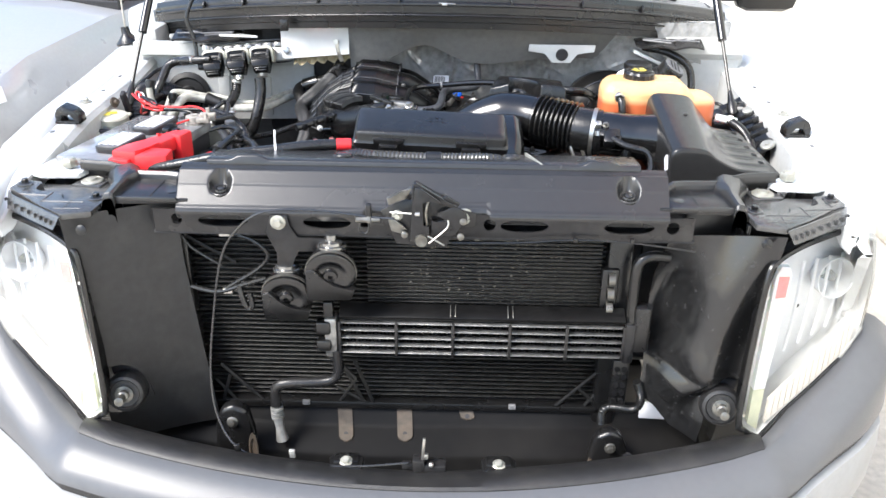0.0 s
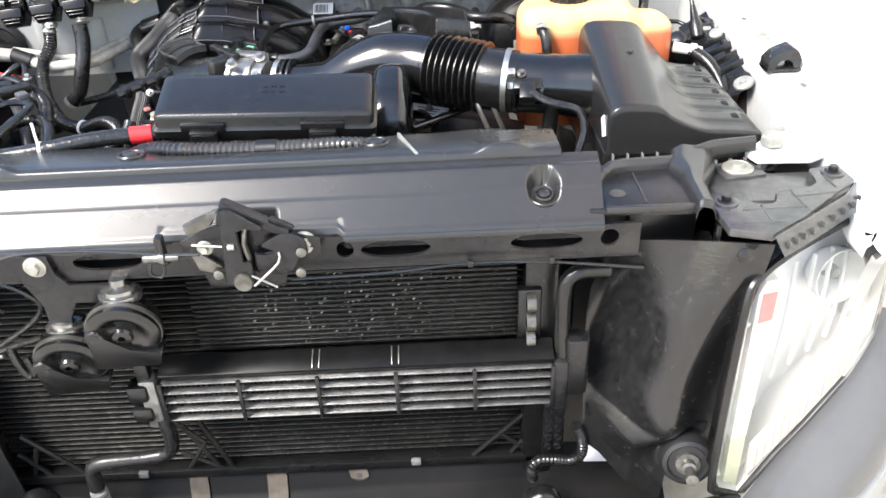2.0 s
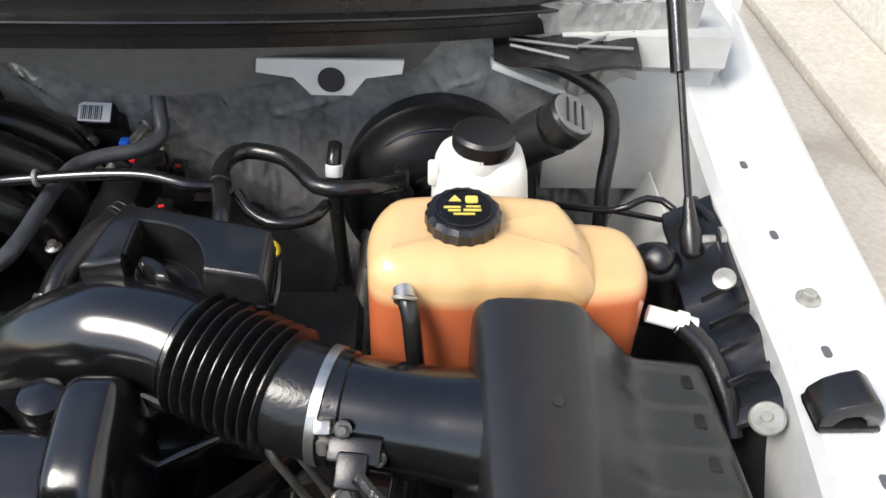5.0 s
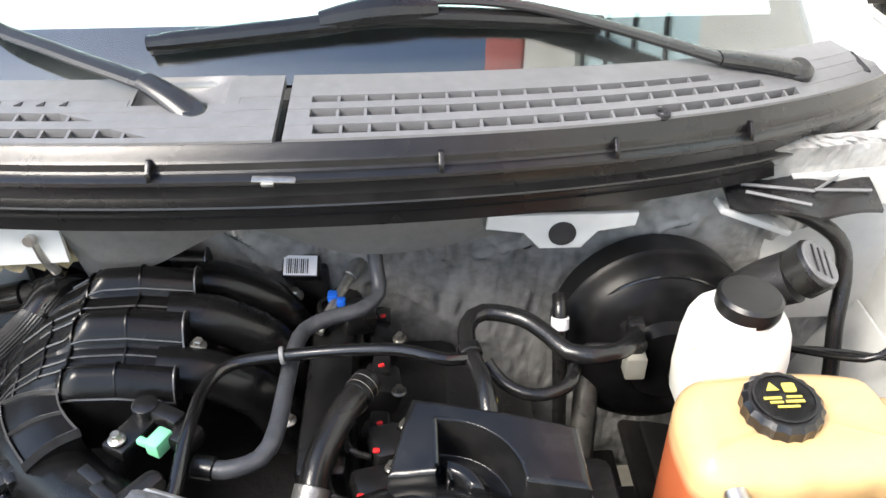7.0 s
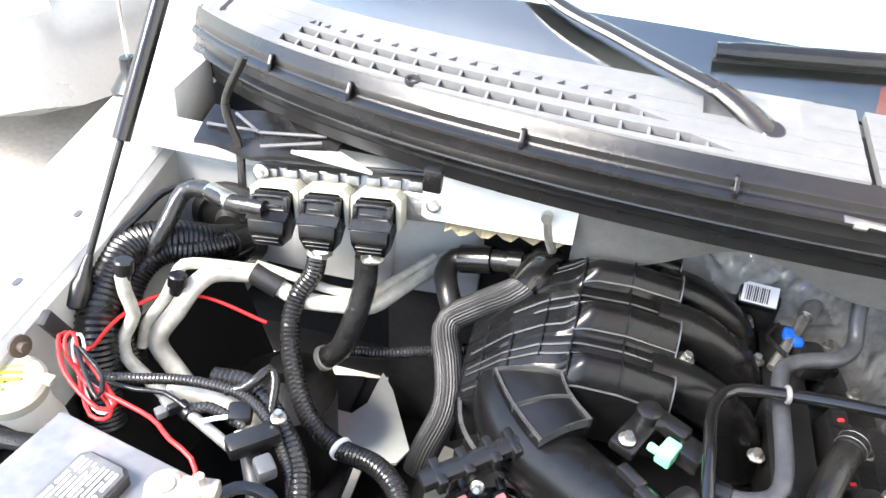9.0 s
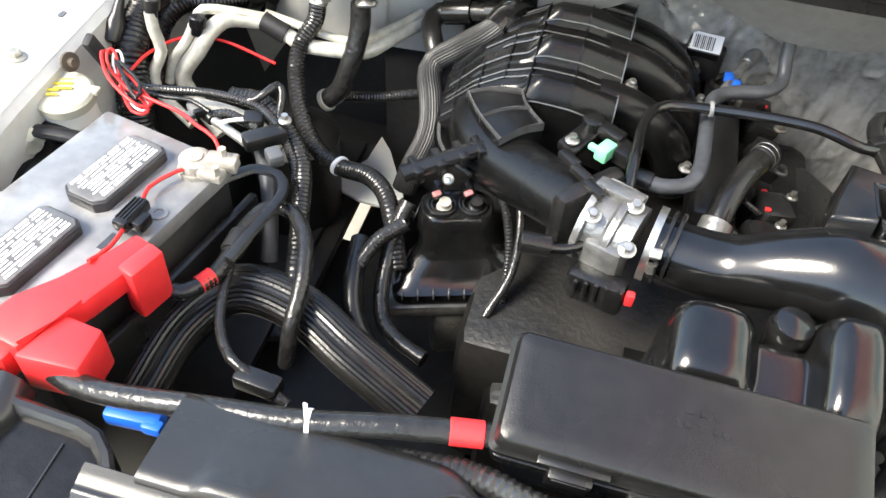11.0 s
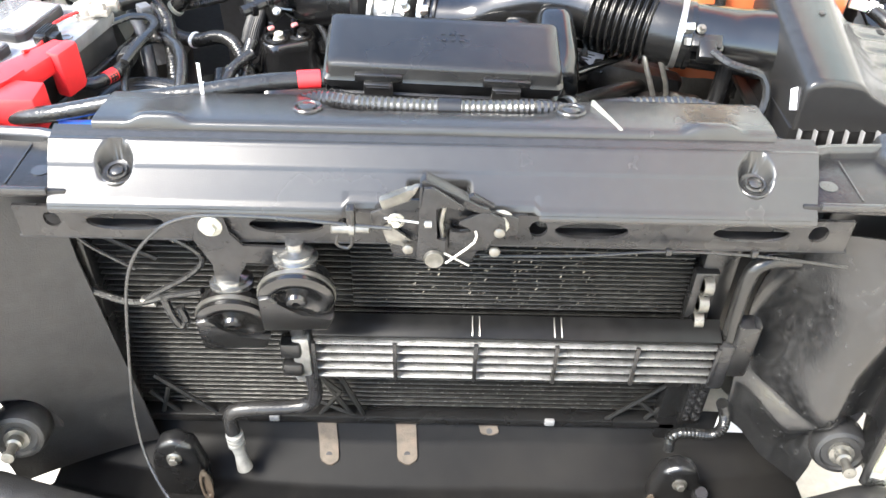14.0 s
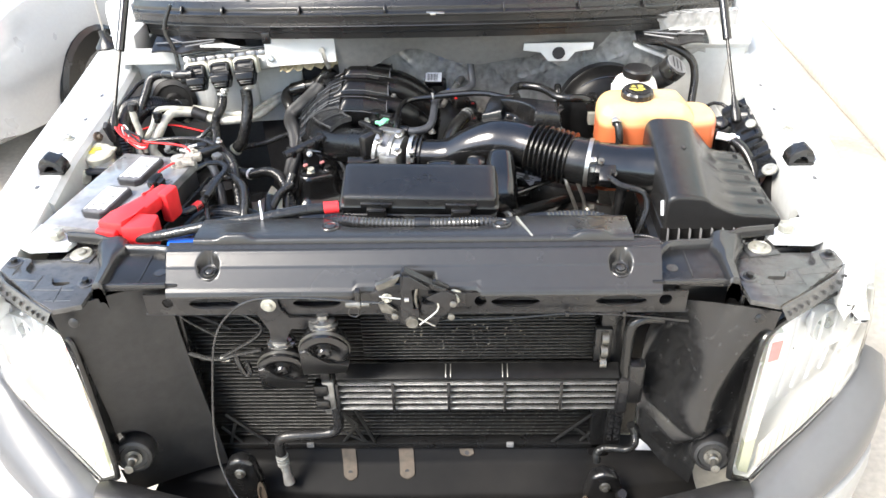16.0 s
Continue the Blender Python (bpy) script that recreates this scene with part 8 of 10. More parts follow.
def build_booster():
    b = thing("brake_booster", (0.49, 0.84, 0.93), "round black brake booster on the firewall", "brake booster")
    bm = fresh()
    lathe(bm, [(0.135, 0.0), (0.138, 0.03), (0.138, 0.045), (0.132, 0.05), (0.128, 0.06), (0.10, 0.085), (0.06, 0.095), (0.05, 0.11), (0.03, 0.112), (0, 0.112)], (0.485, 0.90, 1.0), (0.02, -1, 0.12), 48)
    part("shell", bm, M_BOOST, b)
    bm = fresh()
    tube(bm, [(0.485 + 0.11 * math.cos(a), 0.84, 1.012 + 0.11 * math.sin(a)) for a in (0.3 + 2.2 * k / 12 for k in range(13))], 0.0025, 6)
    part("pressed_rim", bm, M_GLOSS, b)
    bm = fresh()
    lathe(bm, [(0.012, 0), (0.012, 0.03), (0.016, 0.03), (0.016, 0.04), (0, 0.042)], (0.435, 0.815, 1.06), (0, -1, 0.1), 14)
    box(bm, (0.435, 0.785, 1.075), (0.02, 0.02, 0.05), 0.004)
    part("check_valve", bm, M_PLASTIC, b)
    bm = fresh()
    box(bm, (0.438, 0.775, 1.035), (0.026, 0.024, 0.035), 0.003)
    part("valve_clip", bm, M_CREAMPL, b)
    r = thing("brake_fluid_reservoir", (0.515, 0.715, 1.03), "milky white brake fluid reservoir with a black screw cap", "brake reservoir")
    bm = fresh()
    rings(bm, [[(0.528 + u, 0.718 + v, z) for u, v in rrect(w, d, rr, 6)] for w, d, rr, z in ((0.09, 0.07, 0.02, 1.01), (0.108, 0.088, 0.024, 1.03), (0.114, 0.095, 0.026, 1.07), (0.112, 0.094, 0.028, 1.12), (0.106, 0.09, 0.03, 1.15), (0.096, 0.08, 0.03, 1.165), (0.084, 0.07, 0.03, 1.172), (0.06, 0.05, 0.02, 1.174))])
    lathe(bm, [(0.034, 0), (0.034, 0.02), (0, 0.02)], (0.526, 0.71, 1.16), (0, 0, 1), 24)
    box(bm, (0.472, 0.70, 1.15), (0.012, 0.02, 0.025), 0.003)
    part("bottle", bm, M_WHITEPL, r)
    bm = fresh()
    lathe(bm, [(0.034, 0), (0.034, 0.006), (0.036, 0.006), (0.036, 0.02), (0.032, 0.024), (0, 0.025)], (0.528, 0.71, 1.176), (0.05, 0, 1), 48)
    part("cap", bm, M_PLASTIC, r, "black ribbed cap", 25)
    bm = fresh()
    box(bm, (0.515, 0.72, 1.02), (0.06, 0.14, 0.05), 0.015)
    part("master_cylinder", bm, M_ALU, r)
    e = thing("breather_elbow", (0.60, 0.80, 1.1), "stubby black rubber elbow with a grey end cap", "breather")
    bm = fresh()
    tube(bm, [(0.58, 0.835, 1.09), (0.60, 0.82, 1.12), (0.625, 0.805, 1.145)], lambda q: 0.03 + 0.003 * q, 22)
    part("boot", bm, M_SOFT, e)
    bm = fresh()
    lathe(bm, [(0.033, 0), (0.034, 0.026), (0.031, 0.03), (0, 0.031)], (0.63, 0.804, 1.148), (0.5, -0.25, 0.75), 26)
    part("sleeve", bm, M_RUBBER, e)
    bm = fresh()
    lathe(bm, [(0.03, 0.029), (0.03, 0.0325), (0.02, 0.033), (0.019, 0.0325), (0, 0.0325)], (0.63, 0.804, 1.148), (0.5, -0.25, 0.75), 24)
    ef = part("end_face", bm, M_COWL, e, "pale grey end face")
    for k in (-1, 0, 1):
        bm = fresh()
        box(bm, (0.012 * k, 0, 0.0335), (0.003, 0.04, 0.0015), 0.0005)
        bm.transform(Matrix.Translation((0.63, 0.804, 1.148)) @ Vector((0, 0, 1)).rotation_difference(Vector((0.5, -0.25, 0.75))).to_matrix().to_4x4())
        part("end_rib", bm, M_PLASTIC, ef)


build_booster()


def build_resonators():
    r = thing("rear_resonator", (0.225, 0.55, 1.1), "glossy black moulded resonator box with a curved recess", "resonator")
    corner = [Vector(p) for p in ((0.136, 0.503), (0.316, 0.474), (0.314, 0.545), (0.16, 0.588))]

    def step(x, a, b):
        q = max(0.0, min(1.0, (x - a) / (b - a)))
        return q * q * (3 - 2 * q)

    def top(u, v):
        p = corner[0].lerp(corner[1], u).lerp(corner[3].lerp(corner[2], u), v)
        d = min(0.19 * min(u, 1 - u), 0.11 * min(v, 1 - v))
        z = 1.191 - (0.009 - math.sqrt(max(0.0, 0.009 ** 2 - max(0.0, 0.009 - d) ** 2))) - 0.003 * (2 * u - 1) ** 2
        e = max(math.hypot((p.x - 0.182) / 0.078, max(0.0, p.y - 0.485) / 0.072), 1 + (0.181 - p.x) / 0.02)
        z -= 0.042 * (1 - step(e, 0.88, 0.99)) - 0.026 * step(e, 0.2, 0.42) * (1 - step(e, 0.5, 0.7))
        z -= 0.01 * (1 - step(p.x, 0.14, 0.19)) * (1 - step(p.y, 0.50, 0.56))
        if d < 0.0012:
            z = 1.143
        return (p.x, p.y, z)
    bm = fresh()
    sheet(bm, top, 110, 80, (0, 0, -0.012))
    part("shell", bm, M_MOULD, r, sharp=80)
    bm = fresh()
    tube(bm, [(0.136, 0.508, 1.15), (0.18, 0.496, 1.148), (0.24, 0.486, 1.148), (0.31, 0.475, 1.15), (0.319, 0.49, 1.15), (0.317, 0.54, 1.15)], 0.0028, 8)
    part("weld_seam", bm, M_GLOSS, r)
    bm = fresh()
    pillow(bm, [(0.18, 0.515), (0.29, 0.498), (0.30, 0.54), (0.18, 0.565)], 1.0, 1.14, 0.01)
    part("neck", bm, M_BOOST, r)
    for pts in ([(0.182, 0.505 + 0.052 * k / 8) for k in range(9)] + [(0.182 + 0.078 * math.sin(a), 0.485 + 0.072 * math.cos(a)) for a in (0.1 + 1.25 * k / 14 for k in range(15))],):
        bm = fresh()
        tube(bm, [(x, y, 1.1885) for x, y in pts], 0.0024, 8)
        part("recess_rim", bm, M_GLOSS, r)
    f = thing("front_resonator", (0.12, 0.30, 1.03), "glossy black double-lobed resonator behind the fuse box", "resonator")

    def crown(u, v):
        """Tall block on one side, curled neck on the other and a saddle between them, over a rounded front."""
        x, y = -0.025 + 0.255 * u, 0.262 + 0.165 * v
        z = 0.97
        for cx, cy, ax, ay, high, tilt in ((0.177, 0.348, 0.038, 0.074, 1.138, 0.3), (0.10, 0.335, 0.118, 0.062, 1.09, 0.3), (0.045, 0.358, 0.052, 0.06, 1.116, 0.2)):
            q = (abs((x - cx) / ax) ** 4 + abs((y - cy) / ay) ** 4) ** 0.5
            if q < 1:
                z1 = 0.97 + (high - 0.97 + tilt * (y - cy)) * (1 - q * q) ** 0.24
                k = 0.014
                w = max(0.0, k - abs(z - z1)) / k
                z = max(z, z1) + w * w * k / 4
        return (x, y, z)
    bm = fresh()
    sheet(bm, crown, 150, 110, (0, 0, -0.01))
    part("shell", bm, M_GLOSS, f, sharp=85)
    bm = fresh()
    tube(bm, [(-0.018, 0.32, 1.03), (0.0, 0.285, 1.03), (0.05, 0.273, 1.03), (0.12, 0.272, 1.03), (0.19, 0.275, 1.03), (0.212, 0.295, 1.03), (0.217, 0.35, 1.03)], 0.0026, 8)
    part("weld_seam", bm, M_GLOSS, f)
    c = thing("oil_filler_neck", (0.118, 0.408, 1.02), "glossy black oil filler neck behind the resonator", "oil filler")
    bm = fresh()
    lathe(bm, [(0.014, 0), (0.016, 0.04), (0.023, 0.075), (0.025, 0.09), (0.02, 0.1), (0.01, 0.104), (0, 0.105)], (0.118, 0.41, 1.015), (0.05, -0.1, 1), 24)
    part("neck", bm, M_GLOSS, c)


build_resonators()


def build_engine():
    e = thing("engine_block", (0.0, 0.6, 0.55), "grimy dark engine with valve covers and brackets", "engine")
    bm = fresh()
    box(bm, (0.0, 0.68, 0.78), (0.46, 0.56, 0.30), 0.03)
    box(bm, (0.0, 0.42, 0.72), (0.36, 0.12, 0.30), 0.03)
    part("block", bm, M_ENGINE, e)
    for s in (-1, 1):
        bm = fresh()
        box(bm, (s * 0.24, 0.73, 0.845), (0.17, 0.38, 0.12), 0.03, (0, s * 32, 0))
        part("valve_cover", bm, M_PLASTIC, e)
    # coil cover with two plugs, in front of the manifold
    bm = fresh()
    rings(bm, [[(x0 + u, y0 + v, z) for u, v in rrect(w, d, r, 6)] for w, d, r, x0, y0, z in
               ((0.19, 0.15, 0.02, 0.012, 0.0, 0.86), (0.20, 0.155, 0.02, 0.012, 0.0, 0.893), (0.20, 0.155, 0.02, 0.012, 0.0, 0.905), (0.18, 0.14, 0.022, 0.01, 0.002, 0.909), (0.165, 0.125, 0.03, 0.008, 0.004, 0.925),
                (0.135, 0.10, 0.03, 0.004, 0.004, 0.938), (0.112, 0.08, 0.03, 0.0, 0.002, 0.952), (0.104, 0.07, 0.028, 0.0, 0.0, 0.982), (0.098, 0.062, 0.026, 0.0, 0.0, 0.998), (0.092, 0.056, 0.023, 0.0, 0.0, 1.001), (0.086, 0.05, 0.02, 0.0, 0.0, 0.9995), (0.07, 0.036, 0.013, 0.0, 0.0, 0.9995))])
    turn = Matrix.Translation((-0.272, 0.565, 0.0)) @ pose(0, 0, 0, 0, 0, 20)
    bm.transform(turn)
    cc = part("coil_cover", bm, M_GLOSS, e, "rounded black coil cover with two plug wells", 45)
    for k in range(9):
        bm = fresh()
        box(bm, (-0.075 + 0.021 * k, -0.077, 0.908), (0.0022, 0.010, 0.014), 0.0008)
        bm.transform(turn)
        part("fin", bm, M_RIB, cc)
    bm = fresh()
    box(bm, (0.012, -0.04, 0.875), (0.215, 0.085, 0.022), 0.005)
    box(bm, (0.05, -0.045, 0.82), (0.16, 0.07, 0.10), 0.01)
    bm.transform(turn)
    part("head_edge", bm, M_DARKSTEEL, e, "dull metal edge of the cylinder head")
    for k, x in enumerate((-0.021, 0.021)):
        for r in (0.0185, 0.0135):
            bm = fresh()
            tube(bm, [(x + r * math.cos(a), r * math.sin(a), 1.001) for a in (2 * math.pi * q / 20 for q in range(21))], 0.0022, 8, raw=True)
            bm.transform(turn)
            part("well_ring", bm, M_RUBBER, cc)
        bm = fresh()
        lathe(bm, [(0.011, 0), (0.010, 0.006), (0.008, 0.008), (0.008, 0.016), (0, 0.016)], (x + 0.003, -0.003, 0.998), (0, -0.2, 1), 14)
        bm.transform(turn)
        part("plug_boot", bm, M_PLASTIC if k else M_CREAMPL, cc, "" if k else "pale plug boot")
        bm = fresh()
        box(bm, (x - 0.006, 0.007, 1.015), (0.015, 0.012, 0.012), 0.003, (20, 0, 25))
        box(bm, (x - 0.004, 0.02, 1.017), (0.010, 0.016, 0.01), 0.003, (10, 0, 10))
        bm.transform(turn)
        part("plug_head", bm, M_PLASTIC, cc)
        bm = fresh()
        box(bm, (x - 0.008, 0.0, 1.022), (0.012, 0.008, 0.006), 0.002, (20, 0, 25))
        bm.transform(turn)
        part("plug_tab", bm, M_PINK, cc, "faded red lock tab")
    # right bank rail with a barcode sticker
    bm = fresh()
    box(bm, (0.055, 0.80, 1.0), (0.06, 0.36, 0.07), 0.012)
    box(bm, (0.011, 0.9284, 1.0854), (0.05, 0.032, 0.03), 0.004, (42, 0, -4))
    box(bm, (0.02, 0.94, 1.04), (0.05, 0.03, 0.09), 0.006)
    rail = part("fuel_rail_cover", bm, M_PLASTIC, e)
    M = Matrix.Translation((0.011, 0.917, 1.098)) @ pose(0, 0, 0, 42, 0, -4)
    bm = fresh()
    box(bm, (0, 0, -0.001), (0.045, 0.027, 0.001), 0)
    bm.transform(M)
    part("barcode_label", bm, M_LABEL, rail, "white barcode sticker")
    for k in range(11):
        bm = fresh()
        box(bm, (-0.018 + 0.0028 * k, -0.001, -0.0002), (0.0018 if k % 3 else 0.0008, 0.02, 0.0006), 0)
        bm.transform(M)
        part("barcode_bar", bm, M_INK, rail)
    # coils, bolts and lock tabs along the right bank
    for y in (0.695, 0.791, 0.886):
        bm = fresh()
        box(bm, (0.118, y - 0.012, 1.0), (0.045, 0.055, 0.045), 0.008, (0, 20, 8))
        box(bm, (0.118, y + 0.006, 1.02), (0.022, 0.03, 0.02), 0.003, (0, 10, 0))
        coil = part("ignition_coil", bm, M_PLASTIC, e)
        bm = fresh()
        box(bm, (0.119, y, 1.03), (0.008, 0.005, 0.005), 0.0012, (0, 0, 20))
        part("lock_tab", bm, M_RED, coil, "small red lock tab")
        bolt(coil, (0.142, y - 0.045, 1.028), 0.0055, material=M_DARKSTEEL)
    for y in (0.70, 0.86):
        bolt(rail, (0.012 + 0.01 * (y > 0.8), y, 1.034), 0.006, material=M_STEEL)
    # front cover, pulleys and the alternator low in the gap
    bm = fresh()
    lathe(bm, [(0.03, -0.03), (0.075, -0.03), (0.078, -0.02), (0.07, -0.012), (0.078, 0.0), (0.07, 0.008), (0.078, 0.016), (0.07, 0.03), (0.03, 0.03)], (0.35, 0.40, 0.915), (0.2, -1, 0.35), 32)
    part("alternator", bm, M_ENGINE, e)
    for k in range(10):
        a = 2 * math.pi * k / 10
        bm = fresh()
        box(bm, (0.352 + 0.05 * math.cos(a), 0.366 + 0.017 * math.sin(a), 0.926 + 0.05 * math.sin(a)), (0.004, 0.012, 0.026), 0.001, (0, 90 - math.degrees(a), 0))
        part("vane", bm, M_ALU, e)
    bm = fresh()
    pillow(bm, [(0.165, 0.30), (0.205, 0.29), (0.245, 0.31), (0.252, 0.345), (0.235, 0.385), (0.195, 0.39), (0.165, 0.36)], 0.86, 0.985, 0.03, 4)
    lathe(bm, [(0.036, 0), (0.034, 0.03), (0.026, 0.045), (0.018, 0.05), (0, 0.05)], (0.215, 0.33, 0.965), (0.35, -0.4, 0.8), 22)
    part("pump_housing", bm, M_ALU, e, "pale cast pump housing", 50)
    for k in range(4):
        a = 0.5 + 1.5 * k
        bm = fresh()
        lathe(bm, [(0.007, 0), (0.007, 0.02), (0, 0.02)], (0.212 + 0.05 * math.cos(a), 0.335 + 0.045 * math.sin(a), 0.968), (0.1, -0.2, 1), 10)
        part("pump_stud", bm, M_STEEL, e)
    bm = fresh()
    box(bm, (0.185, 0.262, 1.005), (0.055, 0.026, 0.02), 0.006, (0, 25, 20))
    lathe(bm, [(0.012, 0), (0.014, 0.03), (0.01, 0.04), (0, 0.04)], (0.16, 0.26, 0.99), (0.8, 0.1, 0.45), 14)
    part("pipe_union", bm, M_ALU, e)
    for x, z in ((0.385, 1.012), (0.405, 0.975)):
        bolt(e, (x, 0.372, z - 0.012), 0.0075, (0.1, -0.6, 0.8), M_DARKSTEEL)
    bm = fresh()
    box(bm, (0.40, 0.39, 0.975), (0.07, 0.05, 0.05), 0.014, (-30, 10, 0))
    part("idler_bracket", bm, M_ENGINE, e)
    bm = fresh()
    box(bm, (0.33, 0.44, 1.0), (0.16, 0.04, 0.05), 0.012, (0, 12, 0))
    box(bm, (0.30, 0.56, 0.98), (0.18, 0.20, 0.06), 0.02)
    part("cam_cover", bm, M_ENGINE, e)
    # number sticker on the cover behind the bellows
    M = Matrix.Translation((0.224, 0.456, 1.036)) @ pose(0, 0, 0, 0, 0, -28) @ pose(0, 0, 0, 38, 0, 0) @ Matrix.Diagonal((1.2, 1.1, 1, 1))
    bm = fresh()
    box(bm, (0, 0.002, -0.006), (0.1, 0.04, 0.01), 0.004)
    box(bm, (0.02, 0.01, -0.04), (0.05, 0.03, 0.07), 0.004)
    bm.transform(M)
    part("label_bracket", bm, M_PLASTIC, e)
    bm = fresh()
    box(bm, (0, 0, 0), (0.088, 0.022, 0.001), 0)
    bm.transform(M)
    st = part("number_label", bm, M_OLD, e, "white sticker printed with the number 32")
    cu = bpy.data.curves.new("digits", "FONT")
    cu.body, cu.size, cu.extrude = "32", 0.015, 0.0003
    tmp = bpy.data.objects.new("digits_tmp", cu)
    me = bpy.data.meshes.new_from_object(tmp)
    bpy.data.objects.remove(tmp)
    me.transform(M @ pose(-0.041, -0.0055, 0.0012))
    me.materials.append(M_INK)
    d = new("digits", me)
    d.parent = st
    for k in range(3):
        bm = fresh()
        box(bm, (0.012, 0.005 - 0.0045 * k, 0.0008), (0.038 - 0.006 * k, 0.0016, 0.0006), 0)
        bm.transform(M)
        part("print_bar", bm, M_INK, st)
    # frame rails and cross member under the bay
    fr = thing("chassis_frame", (0, 0.4, 0.4), "dark steel chassis rails under the engine", "chassis")
    for s in (-1, 1):
        bm = fresh()
        box(bm, (s * 0.46, 1.15, 0.52), (0.10, 1.9, 0.16), 0.01)
        part("rail", bm, M_ENGINE, fr)
        bm = fresh()
        box(bm, (s * 0.62, 0.74, 0.66), (0.24, 0.5, 0.02), 0.01, (0, s * 12, 0))
        lathe(bm, [(0.075, 0), (0.075, 0.2), (0.05, 0.22), (0.02, 0.23), (0.02, 0.25), (0, 0.25)], (s * 0.60, 0.78, 0.66), (0, 0, 1), 24)
        part("spring_tower", bm, M_ENGINE, fr)
    bm = fresh()
    box(bm, (0, 0.30, 0.45), (0.9, 0.3, 0.1), 0.02)
    box(bm, (0, 0.14, 0.80), (0.80, 0.03, 0.42), 0.01)
    part("cross_member", bm, M_ENGINE, fr)


build_engine()

# ---- engine bay: computer, pipes, hoses and wiring ----
def build_ecu():
    e = thing("engine_computer", (-0.53, 0.85, 1.15), "finned aluminium engine computer with three large black plugs", "engine computer")
    tilt = pose(0, 0, 0, -18, -5, 3)
    M = Matrix.Translation((-0.53, 0.852, 1.188)) @ tilt @ Matrix.Translation((0, 0, -0.074)) @ Matrix.Diagonal((1, 1, 0.78, 1)) @ Matrix.Translation((0, 0, 0.074))

    def put(name, bm, m, parent=e, label=""):
        bm.transform(M)
        return part(name, bm, m, parent, label)
    bm = fresh()
    box(bm, (0, 0.012, 0.012), (0.25, 0.026, 0.05), 0.004)
    box(bm, (0.10, 0.004, -0.006), (0.06, 0.02, 0.05), 0.004)
    case = put("case", bm, M_ALU, label="finned aluminium case")
    for k in range(8):
        bm = fresh()
        box(bm, (-0.10 + 0.027 * k, -0.002, 0.028), (0.018, 0.014, 0.016), 0.002)
        put("fin", bm, M_ALU, case)
    for k, u in enumerate((-0.085, -0.02, 0.046)):
        arch = [(-0.032, -0.036), (-0.032, 0.012), (-0.023, 0.022), (0.023, 0.022), (0.032, 0.012), (0.032, -0.036), (0.026, -0.036), (0.026, 0.008), (0.019, 0.015), (-0.019, 0.015), (-0.026, 0.008), (-0.026, -0.036)]
        bm = fresh()
        prism(bm, [(u + p, q) for p, q in arch], "y", -0.036, -0.002, 0.0015)
        soc = put("socket", bm, M_CREAMPL, label="cream arched plug socket")
        bm = fresh()
        box(bm, (u, -0.008, -0.008), (0.052, 0.02, 0.042), 0.003)
        put("recess", bm, M_MATTE, soc)
        bm = fresh()
        prism(bm, [(-0.018, 0.009), (-0.04, 0.011), (-0.050, 0.004), (-0.053, -0.016), (-0.067, -0.028), (-0.068, -0.05), (-0.058, -0.074), (-0.022, -0.074), (-0.014, -0.04)], "x", u - 0.024, u + 0.024, 0.003)
        for v in bm.verts:
            if v.co.z < -0.045:
                v.co.x = u + (v.co.x - u) * (0.78 if v.co.z < -0.06 else 0.95)
        if k == 0:
            box(bm, (u - 0.034, -0.032, -0.03), (0.022, 0.03, 0.03), 0.006)
        pl = put("plug", bm, M_BANK, label="black multi-pin plug")
        bm = fresh()
        rings(bm, [[(u + d, y - h, z + h) for y, z in ((-0.0525, -0.0155), (-0.0668, -0.0275))] + [(u + d, y, z) for y, z in ((-0.066, -0.030), (-0.052, -0.018))] for d, h in ((-0.0255, 0.0006), (0.0255, 0.0006))])
        put("chamfer", bm, M_SHIELD if k else M_BANK, pl, "grey sloping face of the plug")
        for q in (-0.0215, 0.0215):
            bm = fresh()
            box(bm, (u + q, -0.051, -0.004), (0.006, 0.008, 0.022), 0.0015)
            put("lever_arm", bm, M_PLASTIC, pl)
        bm = fresh()
        tube(bm, [(u - 0.021, -0.053, 0.002), (u - 0.015, -0.054, 0.007), (u + 0.015, -0.054, 0.007), (u + 0.021, -0.053, 0.002)], 0.0022, 6)
        box(bm, (u, -0.0535, -0.008), (0.03, 0.004, 0.003), 0.0008)
        put("plug_lever", bm, M_CONDUIT, pl, "glossy locking lever")
        for q in (0, 1):
            bm = fresh()
            box(bm, (u, -0.066 + 0.004 * q, -0.056 - 0.008 * q), (0.034 - 0.004 * q, 0.004, 0.002), 0.0006)
            put("plug_rib", bm, M_RIB, pl)
    # crumpled foil tape where the looms leave the plugs
    frn = random.Random(4)
    for u in (-0.02, 0.046):
        bm = fresh()
        lathe(bm, [(0.0145 + frn.uniform(-0.002, 0.003), -0.072 - 0.004 * q) for q in range(5)], (u, -0.042, 0.0), (0, 0, 1), 14)
        for v in bm.verts:
            v.co += Vector((frn.uniform(-1, 1), frn.uniform(-1, 1), frn.uniform(-1, 1))) * 0.0012
        put("foil_tape", bm, M_STEEL, label="crumpled silver foil tape")
    bm = fresh()
    box(bm, (0.02, 0.004, 0.046), (0.30, 0.006, 0.006), 0.001)
    put("rail", bm, M_SHIELD)
    bolt(e, (-0.415, 0.84, 1.19), 0.006, (0.1, -1, 0.3), M_STEEL)
    bolt(e, (-0.64, 0.835, 1.19), 0.006, (0.1, -1, 0.3), M_STEEL)
    bm = fresh()
    box(bm, (-0.405, 0.778, 1.268), (0.022, 0.012, 0.03), 0.003)
    part("cowl_clip", bm, M_PLASTIC, e)


build_ecu()

